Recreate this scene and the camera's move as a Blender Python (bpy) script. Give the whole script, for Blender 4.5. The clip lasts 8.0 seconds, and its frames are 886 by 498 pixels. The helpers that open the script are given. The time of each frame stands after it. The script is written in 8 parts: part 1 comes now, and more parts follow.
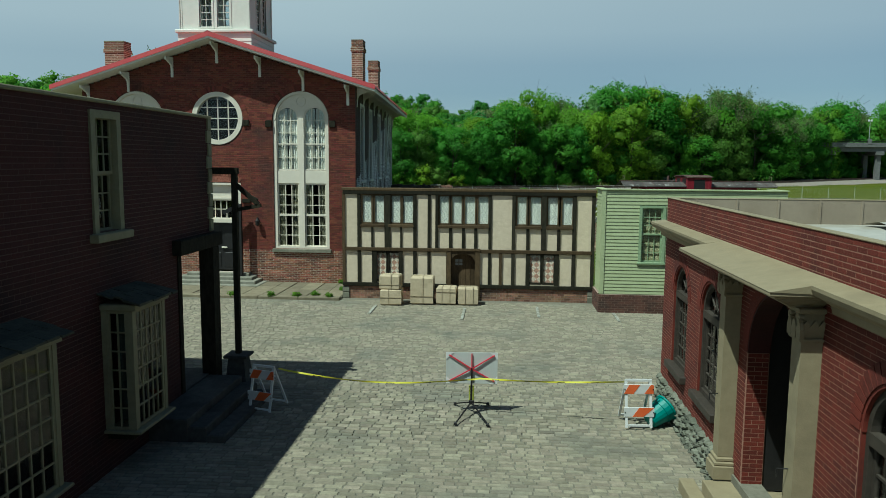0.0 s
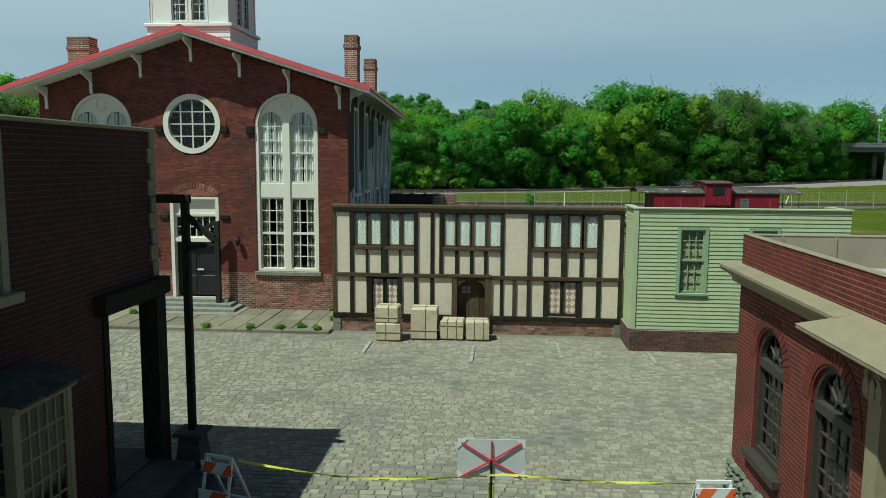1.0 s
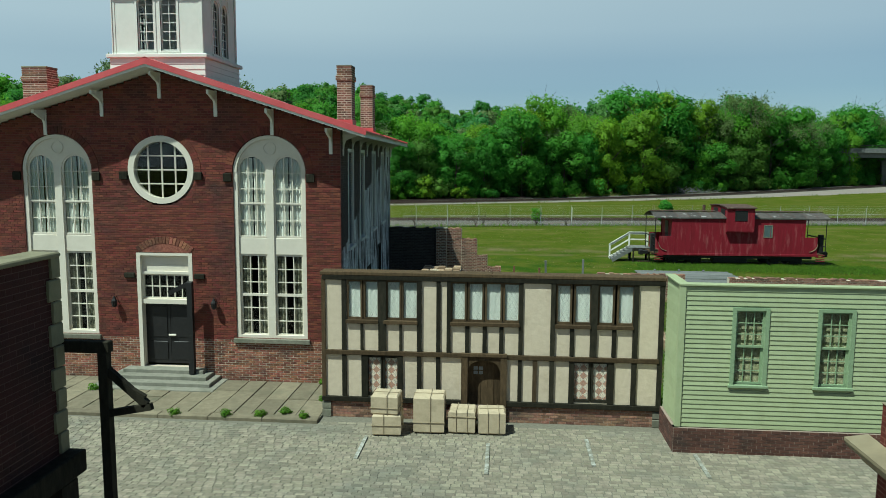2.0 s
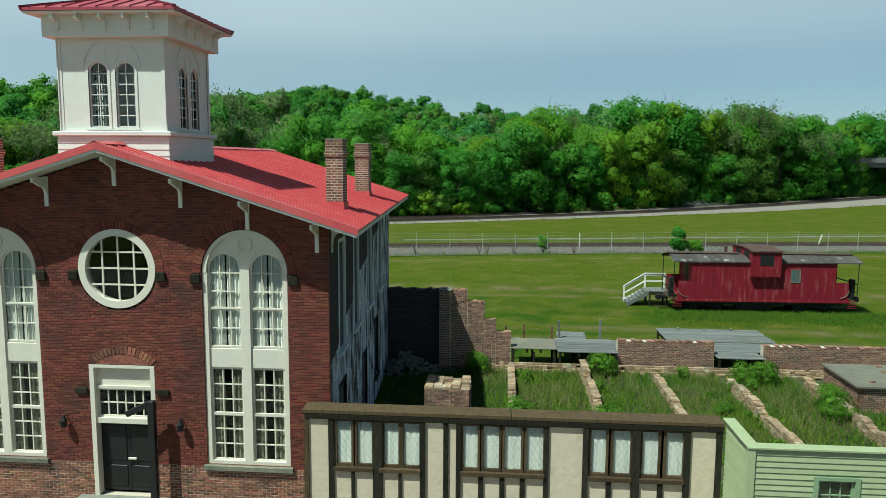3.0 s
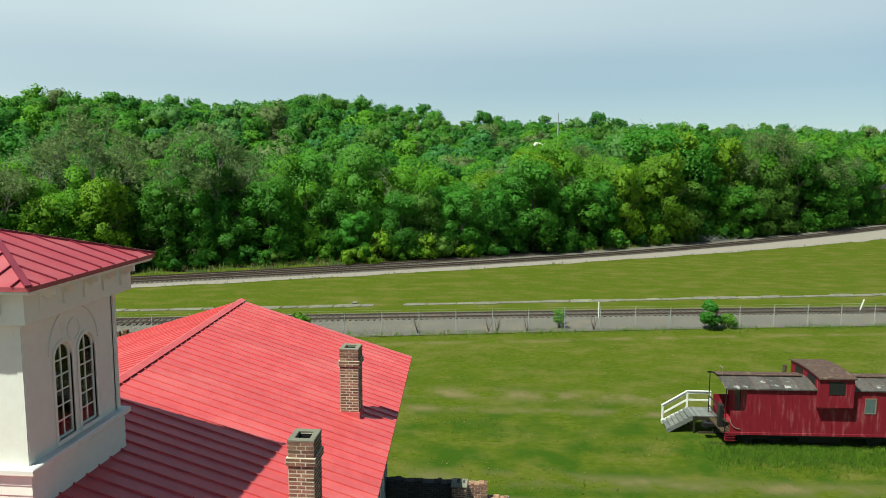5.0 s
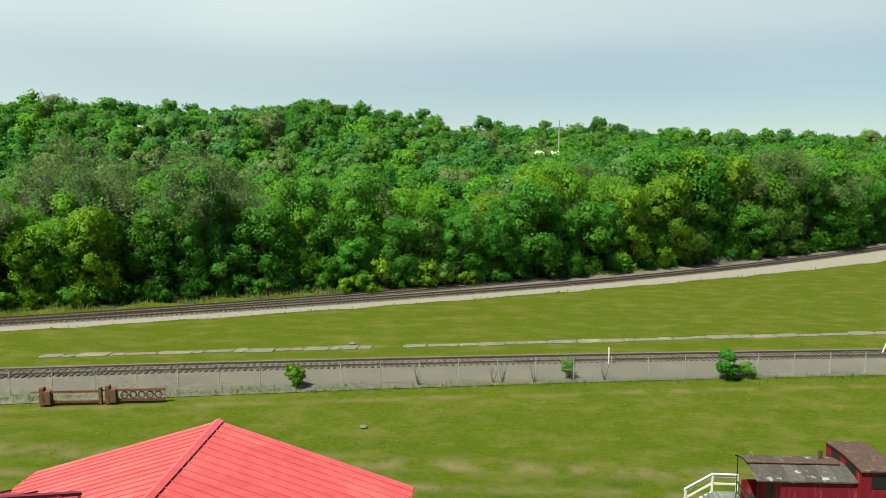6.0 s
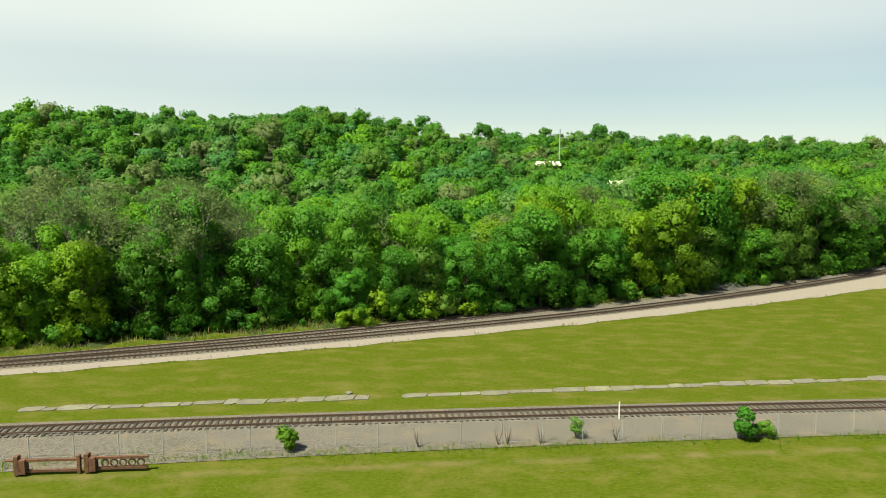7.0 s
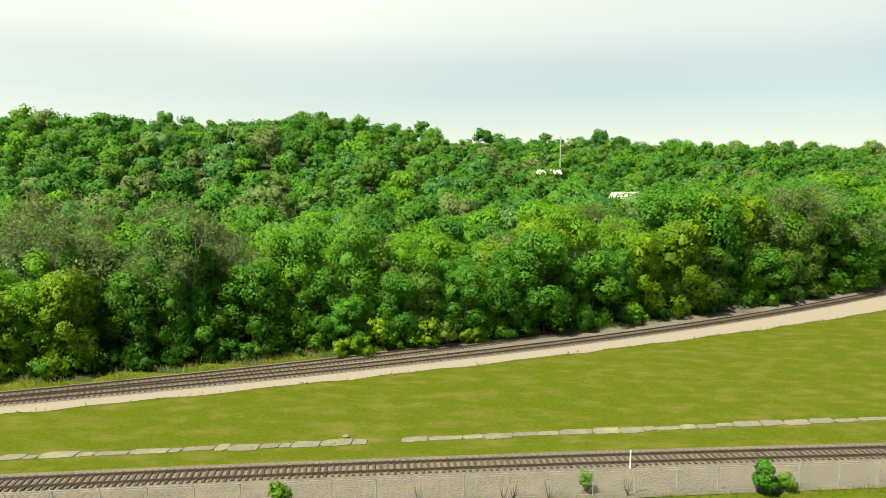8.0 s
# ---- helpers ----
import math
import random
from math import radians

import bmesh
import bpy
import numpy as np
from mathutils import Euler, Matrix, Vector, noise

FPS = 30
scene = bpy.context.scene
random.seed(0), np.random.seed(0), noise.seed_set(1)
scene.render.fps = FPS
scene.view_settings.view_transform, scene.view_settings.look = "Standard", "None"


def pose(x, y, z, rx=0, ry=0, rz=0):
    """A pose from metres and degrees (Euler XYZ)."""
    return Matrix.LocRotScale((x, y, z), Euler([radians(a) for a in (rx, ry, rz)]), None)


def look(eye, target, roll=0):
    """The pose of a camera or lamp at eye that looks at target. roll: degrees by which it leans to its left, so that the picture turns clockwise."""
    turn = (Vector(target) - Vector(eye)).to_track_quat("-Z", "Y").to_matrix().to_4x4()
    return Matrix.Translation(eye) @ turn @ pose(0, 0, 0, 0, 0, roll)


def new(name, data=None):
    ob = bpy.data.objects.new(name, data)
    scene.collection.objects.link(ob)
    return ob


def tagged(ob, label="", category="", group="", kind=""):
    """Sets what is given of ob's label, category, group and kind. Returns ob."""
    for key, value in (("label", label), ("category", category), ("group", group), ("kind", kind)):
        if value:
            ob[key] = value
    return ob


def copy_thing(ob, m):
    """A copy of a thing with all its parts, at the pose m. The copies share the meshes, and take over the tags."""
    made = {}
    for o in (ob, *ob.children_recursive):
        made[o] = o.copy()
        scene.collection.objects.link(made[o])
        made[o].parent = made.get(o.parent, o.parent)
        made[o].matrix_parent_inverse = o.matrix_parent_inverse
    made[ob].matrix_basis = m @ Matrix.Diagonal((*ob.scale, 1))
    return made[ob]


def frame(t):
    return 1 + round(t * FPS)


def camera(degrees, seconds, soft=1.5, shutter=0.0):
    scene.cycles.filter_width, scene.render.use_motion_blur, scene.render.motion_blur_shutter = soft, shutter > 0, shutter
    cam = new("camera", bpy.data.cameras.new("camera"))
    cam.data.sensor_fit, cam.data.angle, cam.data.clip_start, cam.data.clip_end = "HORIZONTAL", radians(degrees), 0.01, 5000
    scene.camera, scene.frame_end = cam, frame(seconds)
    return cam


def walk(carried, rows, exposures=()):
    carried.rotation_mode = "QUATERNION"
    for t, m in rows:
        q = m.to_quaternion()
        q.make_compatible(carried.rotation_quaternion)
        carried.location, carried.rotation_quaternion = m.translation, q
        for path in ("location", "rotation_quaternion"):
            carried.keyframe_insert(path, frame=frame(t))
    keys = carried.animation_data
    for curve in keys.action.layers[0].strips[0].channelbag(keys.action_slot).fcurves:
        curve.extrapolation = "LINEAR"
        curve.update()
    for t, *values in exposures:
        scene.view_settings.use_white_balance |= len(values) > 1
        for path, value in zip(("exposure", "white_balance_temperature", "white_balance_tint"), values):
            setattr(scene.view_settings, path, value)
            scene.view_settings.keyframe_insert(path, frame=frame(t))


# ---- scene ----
cam = camera(61.7, 8.0, 0.7)
METRES, EYE, TILT, LEAN, TURN = 36.0, 4.9, 0.0, 0.0, 4.6
ROWS = [
    (0.0, 0.0, 0.0, 0.0, 0.05, -6.72, -0.44),
    (0.5, -0.0018, 0.048, 0.0045, 0.06, -6.73, -0.43),
    (1.0, -0.0044, 0.0969, 0.0116, 0.06, -6.79, -0.4),
    (2.5, -0.0135, 0.2468, 0.0882, 0.06, -6.94, -0.41),
    (3.0, -0.016, 0.2994, 0.1243, 0.07, -7.0, -0.36),
    (3.5, -0.0193, 0.3537, 0.1618, 0.08, -7.05, -0.31),
    (4.0, -0.0229, 0.4095, 0.2, 0.06, -7.05, -0.29),
    (4.5, -0.0264, 0.4641, 0.2375, 0.05, -7.0, -0.24),
    (6.0, -0.0362, 0.6244, 0.3674, -0.02, -6.97, -0.25),
    (6.5, -0.0391, 0.6784, 0.4145, -0.05, -6.93, -0.25),
    (7.0, -0.0413, 0.7299, 0.4626, -0.08, -6.83, -0.25),
    (7.5, -0.0436, 0.7786, 0.505, -0.1, -6.77, -0.23),
    (8.0, -0.046, 0.8242, 0.5361, -0.13, -6.71, -0.2),
]
EXPO = [(0.0, 0.08, 5250, -14), (1.0, 0.18, 5250, -14), (2.5, 0.31, 5300, -13), (3.5, 0.46, 5400, -12), (4.5, 0.63, 5650, -9), (6.5, 0.91, 6450, -6), (8.0, 1.18, 7150, -3)]
walk(cam, [(t, pose(0, 0, EYE, TILT, LEAN, TURN) @ pose(METRES * x, METRES * y, METRES * z, 90 + pitch, roll, yaw)) for t, x, y, z, yaw, pitch, roll in ROWS], EXPO)

# ---- world and sun ----
SUN_TO = Vector((-2.5, -2.35, 5.8)).normalized()
world = bpy.data.worlds.new("world")
scene.world = world
world.use_nodes = True
wn, wl = world.node_tree.nodes, world.node_tree.links
wn.clear()
sky = wn.new("ShaderNodeTexSky")
sky.sky_type, sky.sun_disc = "NISHITA", False
sky.sun_elevation = math.asin(SUN_TO.z)
sky.sun_rotation = math.atan2(SUN_TO.x, SUN_TO.y)
sky.air_density, sky.dust_density, sky.ozone_density = 0.8, 0.3, 1.2
wtc, wmap, wno, wramp, wmix = (wn.new(k) for k in ("ShaderNodeTexCoord", "ShaderNodeMapping", "ShaderNodeTexNoise", "ShaderNodeValToRGB", "ShaderNodeMix"))
wmap.inputs["Scale"].default_value = (1.0, 1.0, 2.6)
wl.new(wtc.outputs["Generated"], wmap.inputs["Vector"])
wl.new(wmap.outputs["Vector"], wno.inputs["Vector"])
wno.inputs["Scale"].default_value, wno.inputs["Detail"].default_value, wno.inputs["Roughness"].default_value = 1.0, 2.0, 0.35
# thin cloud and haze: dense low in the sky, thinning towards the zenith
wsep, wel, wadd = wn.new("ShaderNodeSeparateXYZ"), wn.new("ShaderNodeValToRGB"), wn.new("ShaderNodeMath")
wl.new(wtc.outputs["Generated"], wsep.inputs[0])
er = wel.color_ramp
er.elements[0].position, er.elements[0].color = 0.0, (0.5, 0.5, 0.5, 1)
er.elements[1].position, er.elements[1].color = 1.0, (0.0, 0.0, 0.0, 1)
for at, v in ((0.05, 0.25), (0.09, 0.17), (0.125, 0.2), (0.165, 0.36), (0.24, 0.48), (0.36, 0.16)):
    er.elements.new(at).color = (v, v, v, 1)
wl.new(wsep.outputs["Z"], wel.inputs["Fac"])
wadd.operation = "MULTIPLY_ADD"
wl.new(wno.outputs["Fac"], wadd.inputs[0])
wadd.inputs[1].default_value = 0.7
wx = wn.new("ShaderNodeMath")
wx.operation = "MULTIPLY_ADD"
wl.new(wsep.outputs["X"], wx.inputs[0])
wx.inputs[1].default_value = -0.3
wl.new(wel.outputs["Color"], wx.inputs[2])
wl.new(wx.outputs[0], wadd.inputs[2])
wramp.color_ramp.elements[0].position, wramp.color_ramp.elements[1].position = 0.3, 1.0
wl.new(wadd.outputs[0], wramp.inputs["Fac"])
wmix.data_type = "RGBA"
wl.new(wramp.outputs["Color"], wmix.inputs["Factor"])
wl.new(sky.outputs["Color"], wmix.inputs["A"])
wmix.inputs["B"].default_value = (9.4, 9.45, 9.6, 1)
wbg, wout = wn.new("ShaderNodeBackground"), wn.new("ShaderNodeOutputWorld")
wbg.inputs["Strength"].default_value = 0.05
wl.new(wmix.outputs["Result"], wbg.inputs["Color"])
wl.new(wbg.outputs["Background"], wout.inputs["Surface"])
sun = new("sun", bpy.data.lights.new("sun", "SUN"))
sun.data.energy, sun.data.angle, sun.data.color = 5.0, radians(0.6), (1.0, 0.91, 0.77)
sun.matrix_world = look(SUN_TO * 60, (0, 0, 0))

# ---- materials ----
ALBEDO_SCALE = 0.78  # scales all colours down, so shade renders darker against sun and sky


def mat(name, c0, c1, scale=6.0, rough=0.8, bump=0.15, bscale=70.0, metal=0.0, rand=0.0, island=False, stain=None, stain_scale=0.7, stain_lo=0.5, stain_hi=0.7, stretch=(1, 1, 1), spec=0.4, hue=0.0):
    """A surface of two colours in fine grain, with larger stains, relief, and a shift of tone from piece to piece."""
    c0, c1, stain = (tuple(ALBEDO_SCALE * v for v in c) if c else c for c in (c0, c1, stain))
    m = bpy.data.materials.new(name)
    m.use_nodes = True
    n, l = m.node_tree.nodes, m.node_tree.links
    b = n["Principled BSDF"]
    geo = n.new("ShaderNodeNewGeometry")
    mp = n.new("ShaderNodeMapping")
    mp.inputs["Scale"].default_value = stretch
    l.new(geo.outputs["Position"], mp.inputs["Vector"])

    def noise_at(s, detail, lo, hi):
        t = n.new("ShaderNodeTexNoise")
        t.inputs["Scale"].default_value, t.inputs["Detail"].default_value, t.inputs["Roughness"].default_value = s, detail, 0.62
        l.new(mp.outputs["Vector"], t.inputs["Vector"])
        r = n.new("ShaderNodeMapRange")
        r.inputs["From Min"].default_value, r.inputs["From Max"].default_value = lo, hi
        l.new(t.outputs["Fac"], r.inputs["Value"])
        return r.outputs["Result"]

    def blend(fac, a, bcol):
        x = n.new("ShaderNodeMix")
        x.data_type = "RGBA"
        l.new(fac, x.inputs["Factor"])
        for sock, v in ((x.inputs["A"], a), (x.inputs["B"], bcol)):
            if isinstance(v, tuple):
                sock.default_value = (*v, 1)
            else:
                l.new(v, sock)
        return x.outputs["Result"]

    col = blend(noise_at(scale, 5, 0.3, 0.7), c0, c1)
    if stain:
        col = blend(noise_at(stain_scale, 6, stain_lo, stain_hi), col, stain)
    if rand:
        hs = n.new("ShaderNodeHueSaturation")
        if island:
            src = geo.outputs["Random Per Island"]
        else:
            src = n.new("ShaderNodeObjectInfo").outputs["Random"]
        r = n.new("ShaderNodeMapRange")
        r.inputs["To Min"].default_value, r.inputs["To Max"].default_value = 1 - rand, 1 + rand
        l.new(src, r.inputs["Value"])
        l.new(r.outputs["Result"], hs.inputs["Value"])
        if hue:
            w = n.new("ShaderNodeTexWhiteNoise")
            w.noise_dimensions = "1D"
            l.new(src, w.inputs["W"])
            r2 = n.new("ShaderNodeMapRange")
            r2.inputs["To Min"].default_value, r2.inputs["To Max"].default_value = 0.5 - hue, 0.5 + hue
            l.new(w.outputs["Value"], r2.inputs["Value"])
            l.new(r2.outputs["Result"], hs.inputs["Hue"])
        l.new(col, hs.inputs["Color"])
        col = hs.outputs["Color"]
    l.new(col, b.inputs["Base Color"])
    b.inputs["Roughness"].default_value, b.inputs["Metallic"].default_value = rough, metal
    b.inputs["Specular IOR Level"].default_value = spec
    if bump:
        t = n.new("ShaderNodeTexNoise")
        t.inputs["Scale"].default_value, t.inputs["Detail"].default_value = bscale, 4
        l.new(geo.outputs["Position"], t.inputs["Vector"])
        bp = n.new("ShaderNodeBump")
        bp.inputs["Strength"].default_value, bp.inputs["Distance"].default_value = bump, 0.02
        l.new(t.outputs["Fac"], bp.inputs["Height"])
        l.new(bp.outputs["Normal"], b.inputs["Normal"])
    return m


def glass(name, tint=(0.9, 0.93, 0.92), rough=0.02):
    """A thin pane: clear, with a mirror gloss that grows at a low angle."""
    m = bpy.data.materials.new(name)
    m.use_nodes = True
    n, l = m.node_tree.nodes, m.node_tree.links
    n.clear()
    tr, gl, mx, fr, out = (n.new("ShaderNode" + k) for k in ("BsdfTransparent", "BsdfGlossy", "MixShader", "Fresnel", "OutputMaterial"))
    tr.inputs["Color"].default_value = (*tint, 1)
    gl.inputs["Roughness"].default_value = rough
    fr.inputs["IOR"].default_value = 1.4
    l.new(fr.outputs["Fac"], mx.inputs["Fac"])
    l.new(tr.outputs["BSDF"], mx.inputs[1])
    l.new(gl.outputs["BSDF"], mx.inputs[2])
    l.new(mx.outputs["Shader"], out.inputs["Surface"])
    return m


BRICK = mat("brick_red", (0.145, 0.034, 0.021), (0.205, 0.058, 0.036), 30, 0.88, 0.3, 90, rand=0.34, island=True, stain=(0.07, 0.033, 0.028), stain_scale=0.8, stain_lo=0.5, stain_hi=0.74, hue=0.012)
BRICK_P = mat("brick_red_single", (0.145, 0.034, 0.021), (0.205, 0.058, 0.036), 30, 0.88, 0.3, 90, rand=0.34, stain=(0.07, 0.033, 0.028), stain_scale=0.8, stain_lo=0.5, stain_hi=0.74, hue=0.012)
MORTAR = mat("mortar", (0.3, 0.225, 0.175), (0.4, 0.32, 0.26), 20, 0.95, 0.3)
REDMORT = mat("painted_mortar", (0.15, 0.06, 0.042), (0.22, 0.1, 0.074), 9, 0.95, 0.3)
BANKBRICK = mat("painted_brick", (0.115, 0.014, 0.007), (0.165, 0.027, 0.014), 25, 0.85, 0.3, 80, rand=0.2, island=True, stain=(0.075, 0.012, 0.008), stain_scale=1.9, stain_lo=0.48, stain_hi=0.72)
BANKBRICK_P = mat("painted_brick_single", (0.115, 0.014, 0.007), (0.165, 0.027, 0.014), 25, 0.85, 0.3, 80, rand=0.2, stain=(0.075, 0.012, 0.008), stain_scale=1.9, stain_lo=0.48, stain_hi=0.72)
BANKMORTAR = mat("pale_mortar", (0.28, 0.14, 0.095), (0.38, 0.2, 0.14), 20, 0.95, 0.2)
OLDBRICK = mat("old_brick", (0.18, 0.08, 0.05), (0.38, 0.225, 0.15), 12, 0.92, 0.4, 80, rand=0.42, island=True, stain=(0.14, 0.1, 0.07), stain_scale=1.1, hue=0.015)
OLDBRICK_P = mat("old_brick_single", (0.18, 0.08, 0.05), (0.38, 0.225, 0.15), 12, 0.92, 0.4, 80, rand=0.42, stain=(0.14, 0.1, 0.07), stain_scale=1.1, hue=0.015)
WHITE = mat("white_paint", (0.84, 0.82, 0.74), (0.9, 0.88, 0.8), 5, 0.55, 0.08, 60, stain=(0.7, 0.68, 0.6), stain_scale=1.3, stain_lo=0.6, stain_hi=0.9)
CREAM = mat("cream_paint", (0.28, 0.23, 0.138), (0.335, 0.28, 0.172), 6, 0.65, 0.12, 60, stain=(0.21, 0.175, 0.11), stain_scale=1.4, stain_lo=0.55, stain_hi=0.85)
WHITEW = mat("cream_white_paint", (0.82, 0.745, 0.61), (0.88, 0.805, 0.67), 5, 0.55, 0.08, 60, stain=(0.72, 0.64, 0.5), stain_scale=1.3, stain_lo=0.6, stain_hi=0.9)
OLDMORT = mat("old_lime_mortar", (0.56, 0.47, 0.36), (0.74, 0.64, 0.5), 14, 0.95, 0.3)
ROOFRED = mat("red_metal", (0.58, 0.078, 0.086), (0.67, 0.11, 0.112), 3, 0.4, 0.03, 30, rand=0.06, stain=(0.71, 0.17, 0.165), stain_scale=0.5, stain_lo=0.5, stain_hi=0.8, spec=0.6)
STUCCO = mat("stucco", (0.68, 0.565, 0.41), (0.77, 0.65, 0.485), 6, 0.92, 0.5, 9, stain=(0.54, 0.44, 0.31), stain_scale=2.2, stain_lo=0.55, stain_hi=0.85)
TIMBER = mat("dark_timber", (0.018, 0.017, 0.012), (0.045, 0.04, 0.027), 14, 0.9, 0.4, 60, rand=0.25, stretch=(1, 1, 0.35), spec=0.1)
TIMBER2 = mat("brown_timber", (0.06, 0.042, 0.022), (0.125, 0.085, 0.046), 14, 0.85, 0.35, 60, rand=0.25, stretch=(1, 1, 0.35), spec=0.15)
GREENP = mat("green_clapboard", (0.4, 0.445, 0.24), (0.46, 0.51, 0.29), 6, 0.7, 0.1, 60, rand=0.05, stain=(0.32, 0.35, 0.19), stain_scale=1.6, stain_lo=0.55, stain_hi=0.85)
GREEND = mat("green_trim", (0.27, 0.36, 0.2), (0.33, 0.43, 0.25), 8, 0.65, 0.1)
STONE = mat("grey_stone", (0.17, 0.162, 0.12), (0.27, 0.255, 0.195), 8, 0.92, 0.4, 40, rand=0.2, stain=(0.14, 0.15, 0.1), stain_scale=1.2)
COBBLE = mat("cobble", (0.225, 0.2, 0.145), (0.345, 0.305, 0.222), 9, 0.88, 0.3, 60, rand=0.24, island=True, stain=(0.185, 0.18, 0.142), stain_scale=0.45, hue=0.012)
COBBLE_P = mat("cobble_single", (0.225, 0.2, 0.145), (0.345, 0.305, 0.222), 9, 0.88, 0.3, 60, rand=0.3, stain=(0.185, 0.18, 0.142), stain_scale=0.45, hue=0.012)
COBJOINT = mat("cobble_joint", (0.15, 0.14, 0.105), (0.24, 0.222, 0.17), 12, 0.95, 0.4, 40)
DARK = mat("black_paint_and_shade", (0.012, 0.012, 0.012), (0.022, 0.02, 0.02), 10, 0.5, 0.1)
IRON = mat("dark_iron", (0.02, 0.02, 0.022), (0.045, 0.04, 0.038), 14, 0.55, 0.2, metal=0.6)
STEPSTONE = mat("pale_step_stone", (0.23, 0.222, 0.175), (0.32, 0.305, 0.245), 6, 0.92, 0.35, 40, rand=0.1, stain=(0.17, 0.17, 0.125), stain_scale=1.6)
GLASS = glass("window_glass")
# near-black for surfaces behind windows: interior darkness put into the colour
INSIDE = mat("interior_shade_black", (0.012, 0.013, 0.014), (0.02, 0.02, 0.02), 2, 0.9, 0)
CURTAIN = mat("sheer_curtain", (1.1, 1.05, 0.95), (1.16, 1.11, 1.01), 5, 0.9, 0.1)
LACE = mat("patterned_drape", (0.16, 0.14, 0.09), (0.52, 0.47, 0.34), 9, 0.9, 0.1)


# ---- mesh helpers ----
class MB:
    """Collects the corners and faces of one mesh."""

    def __init__(self):
        self.v, self.f = [], []

    def add(self, verts, faces):
        k = len(self.v)
        self.v += [tuple(p) for p in verts]
        self.f += [tuple(i + k for i in q) for q in faces]
        return self

    def box(self, x0, x1, y0, y1, z0, z1, e=0.0):
        if e <= 0:
            return self.add([(x, y, z) for z in (z0, z1) for y in (y0, y1) for x in (x0, x1)],
                            [(0, 2, 3, 1), (4, 5, 7, 6), (0, 1, 5, 4), (2, 6, 7, 3), (0, 4, 6, 2), (1, 3, 7, 5)])
        v = []
        for z, o in ((z0, e), (z0 + e, 0), (z1 - e, 0), (z1, e)):
            v += [(x0 + o, y0 + o, z), (x1 - o, y0 + o, z), (x1 - o, y1 - o, z), (x0 + o, y1 - o, z)]
        f = [(3, 2, 1, 0), (12, 13, 14, 15)]
        for k in (0, 4, 8):
            f += [(k + i, k + (i + 1) % 4, k + 4 + (i + 1) % 4, k + 4 + i) for i in range(4)]
        return self.add(v, f)

    def prism(self, pts, y0, y1):
        """The outline pts, in x and z and counter-clockwise as seen from -y, pushed from y0 to y1."""
        n = len(pts)
        v = [(x, y0, z) for x, z in pts] + [(x, y1, z) for x, z in pts]
        return self.add(v, [tuple(range(n)), tuple(range(2 * n - 1, n - 1, -1))] + [(i, n + i, n + (i + 1) % n, (i + 1) % n) for i in range(n)])

    def ring(self, cx, cz, r0, r1, y0, y1, a0, a1, n):
        """A flat arch between two radii and two angles (degrees)."""
        v = []
        for i in range(n + 1):
            a = radians(a0 + (a1 - a0) * i / n)
            for r, y in ((r0, y0), (r1, y0), (r1, y1), (r0, y1)):
                v.append((cx + r * math.cos(a), y, cz + r * math.sin(a)))
        f = []
        for i in range(n):
            for k in range(4):
                a, b = 4 * i + k, 4 * i + (k + 1) % 4
                f.append((a, b, b + 4, a + 4))
        if abs(a1 - a0) < 359:
            f += [(3, 2, 1, 0), (4 * n, 4 * n + 1, 4 * n + 2, 4 * n + 3)]
        return self.add(v, f)

    def tube(self, p, q, r0, r1=None, n=8):
        p, q = Vector(p), Vector(q)
        r1 = r0 if r1 is None else r1
        d = (q - p).normalized()
        a = d.orthogonal().normalized()
        b = d.cross(a)
        v = []
        for c, r in ((p, r0), (q, r1)):
            v += [c + (a * math.cos(2 * math.pi * i / n) + b * math.sin(2 * math.pi * i / n)) * r for i in range(n)]
        return self.add(v, [tuple(range(n - 1, -1, -1)), tuple(range(n, 2 * n))] + [(i, (i + 1) % n, n + (i + 1) % n, n + i) for i in range(n)])

    def beam(self, p, q, w, h):
        """A squared bar from p to q, w wide and h high."""
        p, q = Vector(p), Vector(q)
        d = (q - p).normalized()
        up = Vector((0, 0, 1)) if abs(d.z) < 0.95 else Vector((0, 1, 0))
        s = d.cross(up).normalized() * w / 2
        u = s.cross(d).normalized() * h / 2
        v = [c + i * s + j * u for c in (p, q) for i, j in ((-1, -1), (1, -1), (1, 1), (-1, 1))]
        return self.add(v, [(0, 1, 2, 3), (7, 6, 5, 4)] + [(i, i + 4, (i + 1) % 4 + 4, (i + 1) % 4) for i in range(4)])

    def lathe(self, prof, n=16, cx=0, cy=0):
        v = [(cx + r * math.cos(2 * math.pi * i / n), cy + r * math.sin(2 * math.pi * i / n), z) for r, z in prof for i in range(n)]
        f = [(k * n + i, k * n + (i + 1) % n, (k + 1) * n + (i + 1) % n, (k + 1) * n + i) for k in range(len(prof) - 1) for i in range(n)]
        return self.add(v, f + [tuple(range(n - 1, -1, -1)), tuple(range((len(prof) - 1) * n, len(prof) * n))])

    def mesh(self, name):
        me = bpy.data.meshes.new(name)
        me.from_pydata(self.v, [], self.f)
        me.update()
        return me


